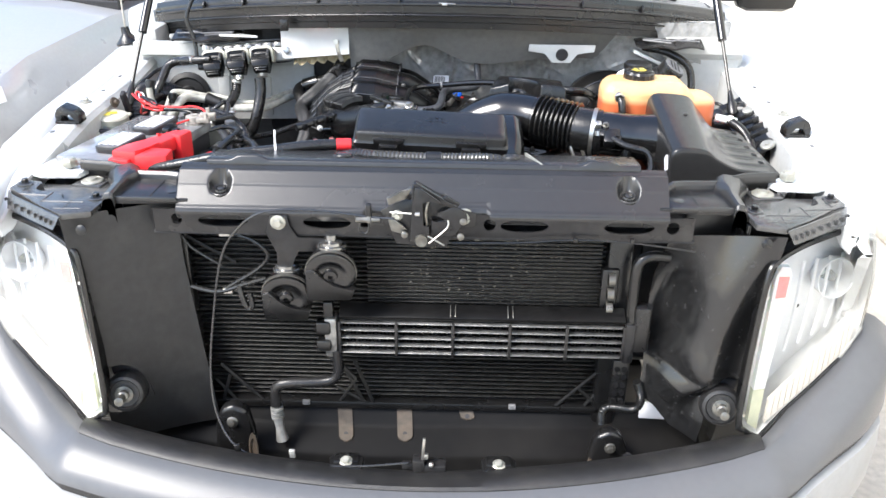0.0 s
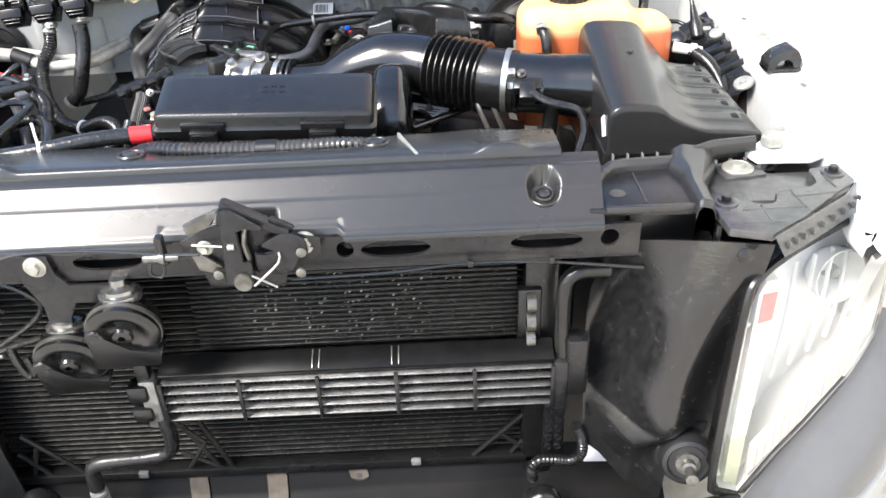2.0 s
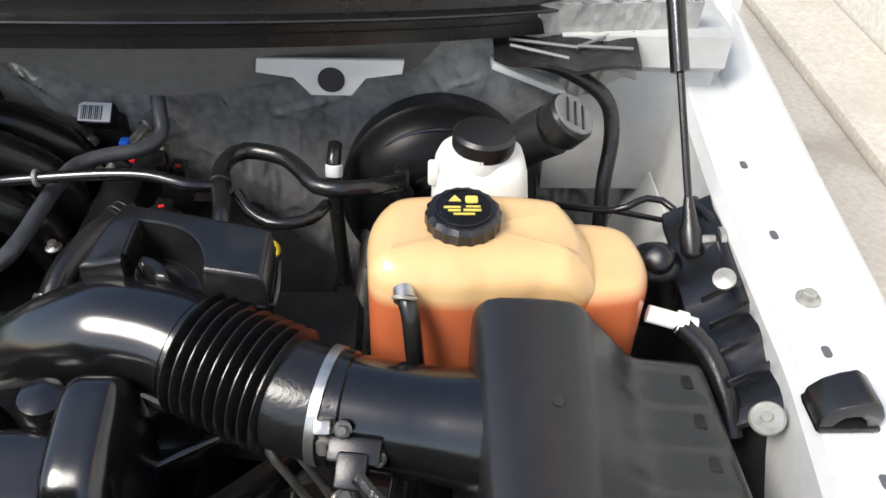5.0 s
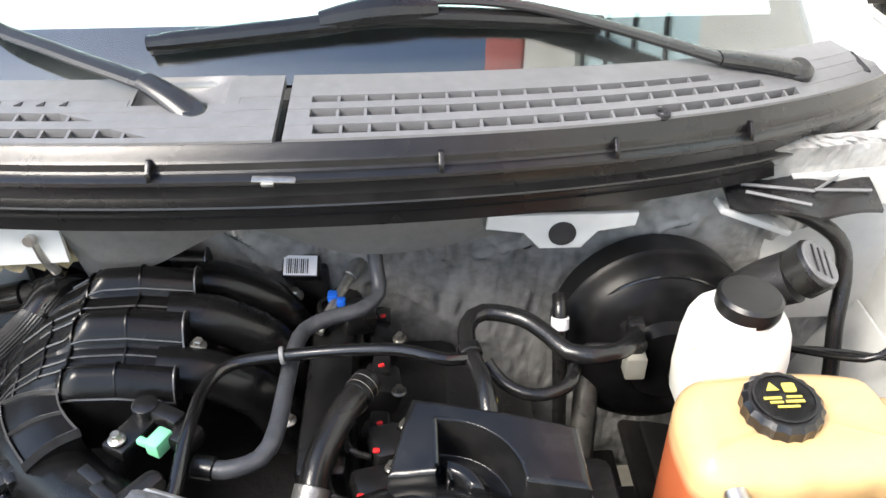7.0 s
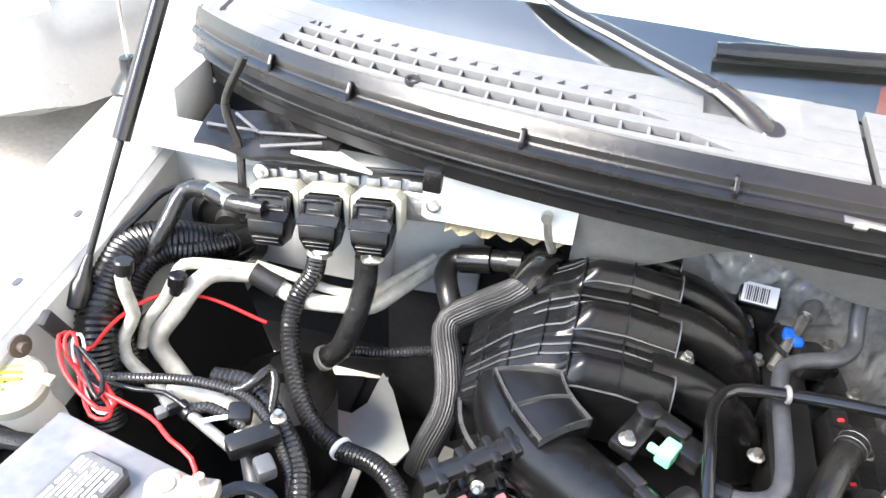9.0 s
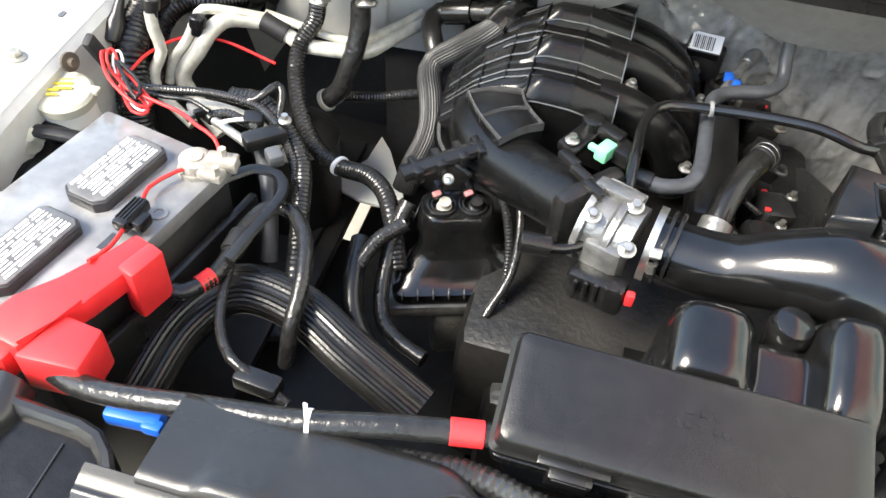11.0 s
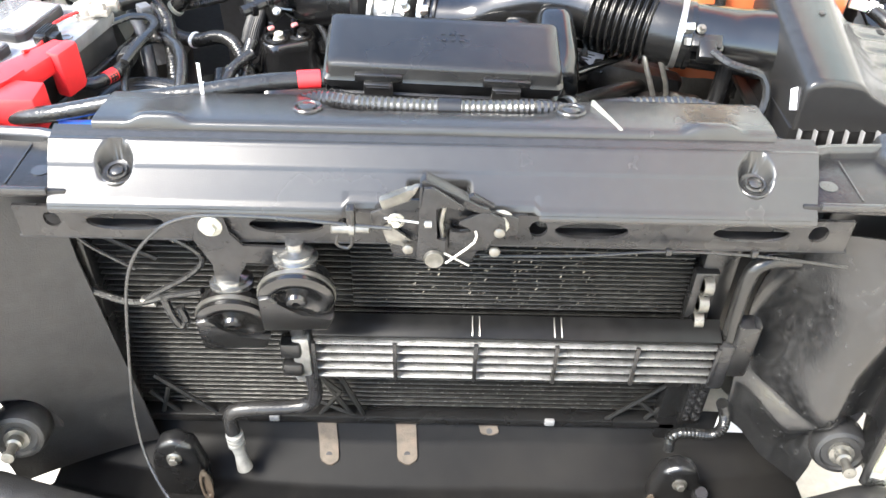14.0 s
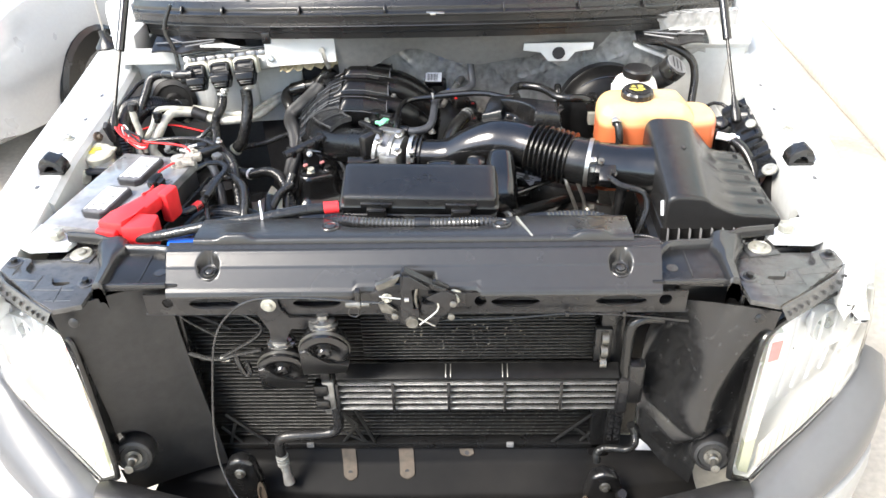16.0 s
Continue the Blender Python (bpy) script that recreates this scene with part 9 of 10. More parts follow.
T_LOOM, T_PIPE = "ribbed black wiring loom", "pale air-conditioning pipe"
hose("wiring_loom", [(-0.552, 0.80, 1.115), (-0.556, 0.792, 1.08), (-0.572, 0.775, 1.05), (-0.572, 0.745, 1.02), (-0.55, 0.70, 0.985), (-0.51, 0.655, 0.96), (-0.46, 0.625, 0.96), (-0.41, 0.60, 0.98), (-0.375, 0.57, 0.985), (-0.35, 0.53, 0.97), (-0.33, 0.49, 0.93)], 0.0135, M_LOOM,
     "black taped wiring loom from the engine computer to the engine", "wiring loom", 0.0012, 0.006,
     extra=[("tape", M_TUBE_ALU, band((-0.552, 0.80, 1.112), (-0.553, 0.797, 1.105), 0.0145)), ("tie", M_LABEL, band((-0.464, 0.628, 0.96), (-0.458, 0.624, 0.96), 0.0155))])
hose("wiring_loom", [(-0.487, 0.80, 1.12), (-0.486, 0.79, 1.08), (-0.495, 0.77, 1.03), (-0.51, 0.76, 0.985), (-0.532, 0.76, 0.962)], 0.0155, M_LOOM, "black taped loom hanging from the engine computer with a pale end", "wiring loom",
     extra=[("end_ring", M_CREAMPL, band((-0.528, 0.76, 0.965), (-0.535, 0.76, 0.959), 0.0175))])
hose("wiring_loom", [(-0.615, 0.785, 1.172), (-0.664, 0.79, 1.168), (-0.711, 0.815, 1.16), (-0.742, 0.816, 1.148), (-0.752, 0.787, 1.12), (-0.762, 0.765, 1.095), (-0.778, 0.748, 1.05)], 0.0115, M_LOOM, "black loom curving past the corner of the bay, silver tape", "wiring loom",
     extra=[("foil_tape", M_STEEL, band((-0.66, 0.789, 1.1685), (-0.70, 0.811, 1.162), 0.0125))])
hose("vent_hose", [(-0.765, 0.60, 0.93), (-0.774, 0.625, 1.0), (-0.785, 0.655, 1.055), (-0.796, 0.712, 1.08), (-0.79, 0.76, 1.088), (-0.756, 0.80, 1.078), (-0.722, 0.84, 1.05), (-0.71, 0.89, 1.02)], 0.027, M_PLASTIC, "wide black corrugated hose beside the apron", "hose", 0.0022, 0.0065, 18,
     extra=[("cuff", M_RUBBER, band((-0.71, 0.885, 1.022), (-0.705, 0.915, 1.0), 0.031))])
hose("vent_hose", [(-0.765, 0.68, 0.96), (-0.774, 0.70, 1.03), (-0.775, 0.735, 1.062), (-0.758, 0.772, 1.076), (-0.728, 0.80, 1.066), (-0.70, 0.85, 1.05)], 0.017, M_PLASTIC, "narrow black corrugated hose", "hose", 0.0018, 0.006, 14,
     extra=[("cuff", M_RUBBER, band((-0.70, 0.845, 1.052), (-0.69, 0.875, 1.045), 0.0205))])
hose("bulkhead_cable", [(-0.78, 0.60, 1.0), (-0.786, 0.641, 1.05), (-0.80, 0.68, 1.082), (-0.806, 0.737, 1.105), (-0.792, 0.792, 1.12), (-0.78, 0.83, 1.13), (-0.75, 0.86, 1.135)], 0.005, M_RUBBER, "thin black cable along the apron", "cable")
hose("antenna_cable", [(-0.665, 0.865, 1.33), (-0.688, 0.85, 1.27), (-0.672, 0.845, 1.215), (-0.665, 0.83, 1.165)], 0.0055, M_RUBBER, "thin black cable hanging from the cowl corner", "cable")
hose("bulkhead_cable", [(0.575, 0.89, 1.205), (0.64, 0.872, 1.195), (0.695, 0.855, 1.165), (0.71, 0.84, 1.12), (0.703, 0.81, 1.06), (0.70, 0.78, 1.0), (0.69, 0.75, 0.93)], 0.0105, M_RUBBER, "thick black cable leaving the firewall", "cable")
hose("sensor_wire", [(0.64, 0.80, 1.03), (0.70, 0.73, 1.075), (0.74, 0.735, 1.09), (0.77, 0.72, 1.085), (0.768, 0.66, 1.07), (0.76, 0.62, 1.04)], 0.0045, M_RUBBER, "thin black wire looping by the strut", "wire")
hose("brake_line", [(0.58, 0.80, 1.03), (0.68, 0.79, 1.035), (0.79, 0.78, 1.02)], 0.004, M_RUBBER, "thin black line to the apron", "pipe")

# air-conditioning pipes with their service ports
for pts, r, port in (([(-0.75, 0.672, 1.12), (-0.748, 0.669, 1.095), (-0.743, 0.669, 1.06), (-0.752, 0.655, 1.035), (-0.748, 0.645, 1.01), (-0.721, 0.640, 0.985), (-0.69, 0.63, 0.97)], 0.0085, (-0.75, 0.673, 1.112)),
                     ([(-0.66, 0.655, 0.94), (-0.701, 0.674, 0.97), (-0.726, 0.682, 1.0), (-0.723, 0.688, 1.022), (-0.707, 0.702, 1.045), (-0.697, 0.723, 1.065), (-0.685, 0.748, 1.075), (-0.668, 0.766, 1.072), (-0.626, 0.79, 1.06)], 0.0125, (-0.709, 0.714, 1.068)),
                     ([(-0.745, 0.675, 1.0), (-0.741, 0.687, 1.03), (-0.723, 0.71, 1.06), (-0.715, 0.736, 1.088), (-0.704, 0.748, 1.091), (-0.676, 0.762, 1.085), (-0.633, 0.786, 1.07)], 0.0075, None)):
    t = thing("refrigerant_pipe", min(pts, key=lambda p: p[2]), "pale coated air-conditioning pipe bent over the apron", "pipe", "refrigerant pipes")
    bm = fresh()
    tube(bm, pts, r, 14)
    part("run", bm, M_CREAM, t)
    if port:
        bm = fresh()
        lathe(bm, [(0.009, 0), (0.009, 0.012), (0.012, 0.012), (0.012, 0.026), (0.010, 0.028), (0, 0.028)], port, (0.1, 0.2, 1), 14)
        part("port_cap", bm, M_PLASTIC, t, "black service cap")
hose("refrigerant_pipe", [(-0.63, 0.788, 1.062), (-0.587, 0.781, 1.045), (-0.566, 0.78, 1.04), (-0.52, 0.788, 1.038), (-0.479, 0.80, 1.038), (-0.449, 0.846, 1.043), (-0.417, 0.896, 1.048), (-0.382, 0.946, 1.05)], 0.0115, M_CREAM, "bare aluminium pipe along the firewall", "pipe",
     extra=[("sleeve", M_SOFT, band((-0.638, 0.786, 1.066), (-0.60, 0.784, 1.05), 0.0165))])
hose("refrigerant_pipe", [(-0.635, 0.79, 1.075), (-0.578, 0.795, 1.062), (-0.531, 0.798, 1.052), (-0.486, 0.806, 1.052), (-0.452, 0.85, 1.057), (-0.42, 0.897, 1.062)], 0.0065, M_CREAM, "thin aluminium pipe along the firewall", "pipe")
hose("floor_loom", [(-0.53, 0.79, 0.95), (-0.46, 0.79, 0.965), (-0.391, 0.79, 0.99), (-0.34, 0.80, 1.0)], 0.0085, M_LOOM, "thin corrugated loom across the firewall foot", "wiring loom", 0.001, 0.005)

# heater and breather hoses round the manifold
hose("breather_hose", [(-0.262, 0.862, 1.115), (-0.266, 0.842, 1.136), (-0.287, 0.797, 1.125), (-0.33, 0.80, 1.085), (-0.37, 0.792, 1.052), (-0.371, 0.768, 1.038), (-0.36, 0.742, 1.03), (-0.35, 0.712, 1.008), (-0.35, 0.69, 0.988), (-0.362, 0.668, 0.955), (-0.37, 0.65, 0.92)], 0.0185, M_SOFT, "ribbed black breather hose curving round the manifold", "hose", seg=60, flutes=0.045,
     extra=[("elbow", M_GLOSS, lambda bm: tube(bm, [(-0.258, 0.868, 1.10), (-0.264, 0.85, 1.132), (-0.274, 0.825, 1.138), (-0.288, 0.797, 1.124)], 0.0205, 18))])
hose("breather_elbow_hose", [(-0.27, 0.86, 1.115), (-0.316, 0.872, 1.10), (-0.36, 0.881, 1.088), (-0.388, 0.882, 1.078), (-0.396, 0.862, 1.068), (-0.382, 0.83, 1.055), (-0.365, 0.81, 1.03)], 0.0155, M_RUBBER, "black elbow hose at the back of the manifold", "hose",
     extra=[("cuff", M_GLOSS, band((-0.335, 0.876, 1.095), (-0.38, 0.882, 1.081), 0.0195)), ("collar", M_GLOSS, band((-0.29, 0.865, 1.11), (-0.31, 0.87, 1.103), 0.0205))])
hose("vacuum_pipe", [(-0.162, 0.448, 1.088), (-0.125, 0.455, 1.082), (-0.09, 0.482, 1.09), (-0.07, 0.53, 1.115), (-0.067, 0.60, 1.128), (-0.062, 0.665, 1.128), (-0.04, 0.70, 1.128), (0.02, 0.708, 1.132), (0.095, 0.705, 1.14), (0.15, 0.70, 1.142), (0.20, 0.69, 1.135), (0.232, 0.70, 1.13)], 0.0072, M_GLOSS,
     "slim glossy black vacuum pipe crossing the engine", "pipe", extra=[("clip", M_COWL, band((0.014, 0.7075, 1.132), (0.019, 0.708, 1.1325), 0.0105)), ("elbow", M_RUBBER, band((-0.175, 0.446, 1.088), (-0.14, 0.452, 1.084), 0.013))])
hose("vent_hose_grey", [(-0.062, 0.585, 1.10), (-0.03, 0.58, 1.098), (0.004, 0.592, 1.10), (0.016, 0.625, 1.102), (0.019, 0.69, 1.102), (0.021, 0.745, 1.10), (0.03, 0.787, 1.098), (0.059, 0.808, 1.098), (0.096, 0.822, 1.098), (0.118, 0.85, 1.1), (0.116, 0.872, 1.122), (0.112, 0.89, 1.165)], 0.0098, M_HOSE_GREY, "smooth grey rubber hose bent over the engine", "hose",
     extra=[("cuff", M_RUBBER, band((-0.062, 0.585, 1.10), (-0.04, 0.581, 1.099), 0.0125))])
hose("heater_hose", [(0.05, 0.57, 1.04), (0.058, 0.61, 1.065), (0.08, 0.665, 1.078), (0.109, 0.718, 1.08)], 0.0165, M_RUBBER, "short black coolant hose with a steel spring clip", "hose",
     extra=[("spring_clip", M_PLASTIC, band((0.096, 0.694, 1.08), (0.108, 0.716, 1.08), 0.0178)), ("clip_ring", M_STEEL, band((0.0985, 0.6985, 1.08), (0.0997, 0.7007, 1.08), 0.0183)), ("clip_ring", M_STEEL, band((0.1035, 0.7075, 1.08), (0.1047, 0.7097, 1.08), 0.0183)), ("lower_clip", M_ALU, band((0.047, 0.565, 1.037), (0.054, 0.59, 1.053), 0.0208))])
hose("booster_hose", [(0.24, 0.60, 1.09), (0.239, 0.63, 1.122), (0.236, 0.66, 1.13), (0.224, 0.712, 1.13), (0.225, 0.751, 1.13), (0.245, 0.773, 1.13), (0.29, 0.76, 1.13), (0.319, 0.729, 1.128), (0.335, 0.708, 1.125), (0.366, 0.70, 1.125), (0.40, 0.715, 1.118), (0.432, 0.765, 1.09)], 0.0105, M_RUBBER, "black vacuum hose looping beside the brake booster", "hose",
     extra=[("collar", M_PLASTIC, band((0.226, 0.70, 1.13), (0.224, 0.714, 1.13), 0.0135))])
hose("booster_hose", [(0.243, 0.70, 1.12), (0.26, 0.683, 1.105), (0.284, 0.669, 1.10), (0.306, 0.667, 1.10), (0.331, 0.677, 1.10), (0.343, 0.697, 1.10), (0.345, 0.71, 1.095)], 0.0075, M_RUBBER, "thin black hose below the vacuum hose", "hose")
hose("booster_wire", [(0.34, 0.715, 1.112), (0.365, 0.735, 1.106), (0.40, 0.735, 1.104), (0.43, 0.74, 1.10)], 0.004, M_RUBBER, "thin black wire to a booster plug", "wire")
hose("bulkhead_pipe", [(0.347, 0.835, 1.10), (0.346, 0.815, 1.09), (0.346, 0.80, 1.05), (0.35, 0.79, 0.98), (0.355, 0.79, 0.90)], 0.0095, M_RUBBER, "black pipe with a white band against the firewall", "pipe",
     extra=[("white_band", M_LABEL, band((0.3462, 0.812, 1.085), (0.346, 0.806, 1.07), 0.0115))])
hose("dipstick", [(0.25, 0.77, 0.86), (0.256, 0.784, 0.95)], 0.0035, M_STEEL, "dipstick with a yellow ring handle", "dipstick",
     extra=[("ring", M_YELLOW, lambda bm: tube(bm, [(0.257 + 0.009 * math.cos(a), 0.786, 0.963 + 0.012 * math.sin(a)) for a in (2 * math.pi * k / 12 for k in range(13))], 0.003, 8))])
hose("injector_line", [(0.036, 0.84, 1.045), (0.055, 0.878, 1.06), (0.078, 0.925, 1.075), (0.10, 0.968, 1.085)], 0.007, M_STEEL, "thin steel fuel line with blue lock", "pipe",
     extra=[("blue_lock", M_BLUE, lambda bm: (box(bm, (0.054, 0.888, 1.066), (0.014, 0.016, 0.012), 0.003), box(bm, (0.066, 0.878, 1.064), (0.012, 0.012, 0.012), 0.003))), ("coupler", M_ALU, band((0.075, 0.918, 1.074), (0.09, 0.95, 1.081), 0.011))])
for at in ((0.085, 0.87, 1.045), (0.13, 0.66, 1.03), (0.115, 0.60, 1.03), (0.17, 0.50, 1.04), (0.22, 0.42, 1.03)):
    t = thing("ignition_coil", (at[0], at[1], at[2] - 0.02), "black ignition coil with a red lock tab", "ignition coil", "ignition coils")
    bm = fresh()
    box(bm, at, (0.045, 0.05, 0.03), 0.008, (0, 10, 20))
    part("body", bm, M_PLASTIC, t)
    bm = fresh()
    box(bm, (at[0] - 0.012, at[1] - 0.02, at[2] + 0.018), (0.008, 0.006, 0.004), 0.0015)
    part("lock", bm, M_REDWIRE, t, "red lock tab")
    bolt(t, (at[0] + 0.02, at[1] + 0.018, at[2] + 0.014), 0.0045, (0, 0, 1), M_DARKSTEEL)
    bm = fresh()
    tube(bm, [(at[0] - 0.02, at[1] - 0.02, at[2] + 0.008), (at[0] - 0.04, at[1] - 0.02, at[2] + 0.02), (at[0] - 0.05, at[1] + 0.03, at[2]), (at[0] - 0.03, at[1] + 0.07, at[2] - 0.01)], 0.004, 7)
    part("lead", bm, M_LOOM, t)

# tube bracket ahead of the manifold
t = thing("hose_bracket", (-0.30, 0.57, 1.03), "black moulded hose bracket on the manifold throat", "bracket")
bm = fresh()
tube(bm, [(-0.342, 0.537, 1.06), (-0.30, 0.568, 1.068), (-0.245, 0.612, 1.076)], 0.0125, 10, flat=0.8)
for q in (0.15, 0.4, 0.65, 0.85):
    c = Vector((-0.342, 0.537, 1.06)).lerp(Vector((-0.245, 0.612, 1.076)), q)
    box(bm, c, (0.012, 0.036, 0.02), 0.003, (0, 0, 38))
part("bar", bm, M_PLASTIC, t)
bolt(t, (-0.285, 0.552, 1.055), 0.0045, (0, -0.8, 0.5), M_STEEL)

# wiring on and beside the battery
for k, (pts, m) in enumerate((([(-0.745, 0.57, 1.12), (-0.747, 0.55, 1.135), (-0.715, 0.51, 1.13), (-0.665, 0.485, 1.12), (-0.655, 0.50, 1.115), (-0.69, 0.525, 1.12), (-0.735, 0.555, 1.125)], M_REDWIRE),
                              ([(-0.72, 0.53, 1.12), (-0.69, 0.508, 1.122), (-0.665, 0.505, 1.118), (-0.61, 0.49, 1.12), (-0.575, 0.465, 1.13), (-0.546, 0.452, 1.128), (-0.535, 0.43, 1.12), (-0.572, 0.402, 1.112), (-0.588, 0.37, 1.112), (-0.582, 0.345, 1.115)], M_REDWIRE),
                              ([(-0.58, 0.30, 1.115), (-0.577, 0.27, 1.12), (-0.58, 0.24, 1.13)], M_REDWIRE),
                              ([(-0.735, 0.57, 1.10), (-0.752, 0.60, 1.07), (-0.757, 0.66, 1.06), (-0.735, 0.715, 1.055), (-0.68, 0.735, 1.05), (-0.60, 0.735, 1.03)], M_REDWIRE),
                              ([(-0.735, 0.555, 1.13), (-0.70, 0.52, 1.128), (-0.672, 0.495, 1.122), (-0.68, 0.52, 1.124), (-0.72, 0.545, 1.13)], M_RUBBER))):
    red = m is M_REDWIRE
    hose("battery_wire", pts, 0.0024 if red else (0.0026 if m is M_RUBBER else 0.0075), m, "thin red wire looped over the battery" if red else "black wire tied beside the battery", "wire")
t = thing("fuse_holder", (-0.582, 0.32, 1.105), "ribbed black inline fuse holder on a red wire", "fuse holder")
bm = fresh()
box(bm, (-0.582, 0.322, 1.116), (0.018, 0.045, 0.016), 0.004, (0, 0, -8))
box(bm, (-0.57, 0.318, 1.112), (0.016, 0.022, 0.016), 0.003, (0, 0, -8))
fb = part("body", bm, M_PLASTIC, t)
for k in range(4):
    bm = fresh()
    box(bm, (-0.588 + 0.0042 * k, 0.324, 1.1245), (0.0016, 0.034, 0.002), 0.0005, (0, 0, -8))
    part("rib", bm, M_PLASTIC, fb)

hose("battery_loom", [(-0.575, 0.285, 1.05), (-0.556, 0.281, 1.06), (-0.535, 0.278, 1.06), (-0.51, 0.282, 1.06), (-0.493, 0.305, 1.06), (-0.487, 0.332, 1.06), (-0.487, 0.364, 1.06), (-0.487, 0.393, 1.06), (-0.478, 0.424, 1.06), (-0.459, 0.433, 1.06), (-0.436, 0.421, 1.06), (-0.413, 0.388, 1.06), (-0.40, 0.345, 1.05), (-0.398, 0.30, 1.02), (-0.40, 0.28, 0.97)], 0.0098, M_LOOM, "taped loom arching beside the battery", "wiring loom", 0.0006, 0.005,
     extra=[("red_end", M_REDWIRE, band((-0.5, 0.294, 1.06), (-0.491, 0.312, 1.06), 0.0105)), ("tape_lump", M_SOFT, band((-0.487, 0.35, 1.06), (-0.487, 0.378, 1.06), 0.0135))])
hose("battery_loom", [(-0.488, 0.37, 1.055), (-0.483, 0.333, 1.05), (-0.473, 0.294, 1.05), (-0.458, 0.257, 1.05), (-0.44, 0.232, 1.05), (-0.418, 0.217, 1.05), (-0.36, 0.20, 1.03)], 0.006, M_LOOM, "taped wiring branch with a connector", "wiring loom", 0.0005, 0.004,
     extra=[("connector", M_PLASTIC, lambda bm: box(bm, (-0.395, 0.21, 1.04), (0.05, 0.022, 0.022), 0.004, (0, 0, -5)))])
hose("engine_loom", [(-0.235, 0.61, 1.03), (-0.222, 0.585, 1.025), (-0.205, 0.56, 1.01), (-0.192, 0.53, 0.985), (-0.186, 0.50, 0.95), (-0.185, 0.475, 0.92)], 0.0065, M_LOOM, "thin ribbed loom beside the coil cover", "wiring loom", 0.001, 0.0045)
hose("engine_loom", [(-0.335, 0.55, 1.0), (-0.345, 0.52, 0.97), (-0.345, 0.49, 0.94), (-0.34, 0.45, 0.92), (-0.325, 0.415, 0.91), (-0.295, 0.39, 0.91), (-0.26, 0.375, 0.91)], 0.011, M_LOOM, "taped loom curving in front of the engine", "wiring loom")
hose("battery_loom", [(-0.60, 0.598, 1.07), (-0.556, 0.595, 1.075), (-0.512, 0.565, 1.07), (-0.47, 0.52, 1.055), (-0.445, 0.45, 1.04), (-0.425, 0.38, 1.02), (-0.415, 0.33, 0.98)], 0.012, M_LOOM, "ribbed loom running down beside the battery", "wiring loom", 0.0012, 0.006)
hose("battery_loom", [(-0.53, 0.53, 1.055), (-0.505, 0.49, 1.04), (-0.488, 0.45, 1.01), (-0.48, 0.42, 0.97)], 0.0105, M_HOSE_GREY, "dull grey pipe beside the battery", "pipe")
hose("battery_loom", [(-0.721, 0.534, 1.1), (-0.686, 0.541, 1.1), (-0.658, 0.55, 1.098), (-0.626, 0.562, 1.095), (-0.59, 0.568, 1.093), (-0.55, 0.567, 1.09), (-0.519, 0.552, 1.085), (-0.5, 0.536, 1.075), (-0.479, 0.513, 1.06), (-0.467, 0.492, 1.045), (-0.461, 0.47, 1.03)], 0.0065, M_CONDUIT, "shiny ribbed loom behind the battery", "wiring loom", 0.0008, 0.004)
hose("battery_loom", [(-0.57, 0.567, 1.09), (-0.552, 0.572, 1.095), (-0.539, 0.58, 1.105), (-0.532, 0.598, 1.105), (-0.522, 0.59, 1.1), (-0.518, 0.569, 1.085), (-0.512, 0.543, 1.075)], 0.0055, M_LOOM, "thin hooked loom beside the battery", "wiring loom")
hose("pale_pipe", [(-0.644, 0.574, 1.06), (-0.614, 0.576, 1.06), (-0.578, 0.577, 1.055), (-0.546, 0.571, 1.045), (-0.522, 0.554, 1.03)], 0.0105, M_CREAM, "dull pale pipe low behind the battery", "pipe")
hose("battery_loom", [(-0.595, 0.538, 1.085), (-0.578, 0.543, 1.087), (-0.557, 0.54, 1.085), (-0.535, 0.536, 1.08)], 0.0065, M_CONDUIT, "short ribbed conduit with a white tie", "wiring loom", 0.001, 0.0045,
     extra=[("tie", M_LABEL, lambda bm: tube(bm, [(-0.578, 0.52, 1.09), (-0.565, 0.526, 1.093), (-0.551, 0.532, 1.094)], 0.0026, 6))])
hose("link_rod", [(-0.6, 0.536, 1.08), (-0.565, 0.521, 1.078), (-0.53, 0.506, 1.075)], 0.006, M_TUBE_ALU, "short grey rod beside the battery", "rod",
     extra=[("sleeve", M_PLASTIC, band((-0.611, 0.541, 1.082), (-0.594, 0.533, 1.08), 0.0085))])
hose("battery_loom", [(-0.718, 0.53, 1.105), (-0.688, 0.534, 1.1), (-0.655, 0.533, 1.1), (-0.625, 0.538, 1.1), (-0.596, 0.53, 1.095)], 0.0028, M_RUBBER, "thin black wire behind the battery", "wire")
hose("battery_wire", [(-0.714, 0.528, 1.11), (-0.727, 0.54, 1.125), (-0.731, 0.552, 1.135), (-0.726, 0.557, 1.137), (-0.718, 0.549, 1.13), (-0.713, 0.533, 1.115), (-0.714, 0.524, 1.108)], 0.0016, M_LABEL, "thin white wire looped over the battery", "wire")
hose("battery_wire", [(-0.715, 0.528, 1.108), (-0.697, 0.51, 1.11), (-0.674, 0.49, 1.112), (-0.66, 0.487, 1.112), (-0.658, 0.497, 1.112), (-0.675, 0.511, 1.11), (-0.696, 0.519, 1.11)], 0.0018, M_LABEL, "thin white wire looped over the battery", "wire")
hose("battery_wire", [(-0.71, 0.525, 1.112), (-0.728, 0.532, 1.128), (-0.737, 0.546, 1.137), (-0.735, 0.554, 1.14), (-0.728, 0.551, 1.135), (-0.716, 0.532, 1.115)], 0.002, M_REDWIRE, "thin red wire looped over the battery", "wire")
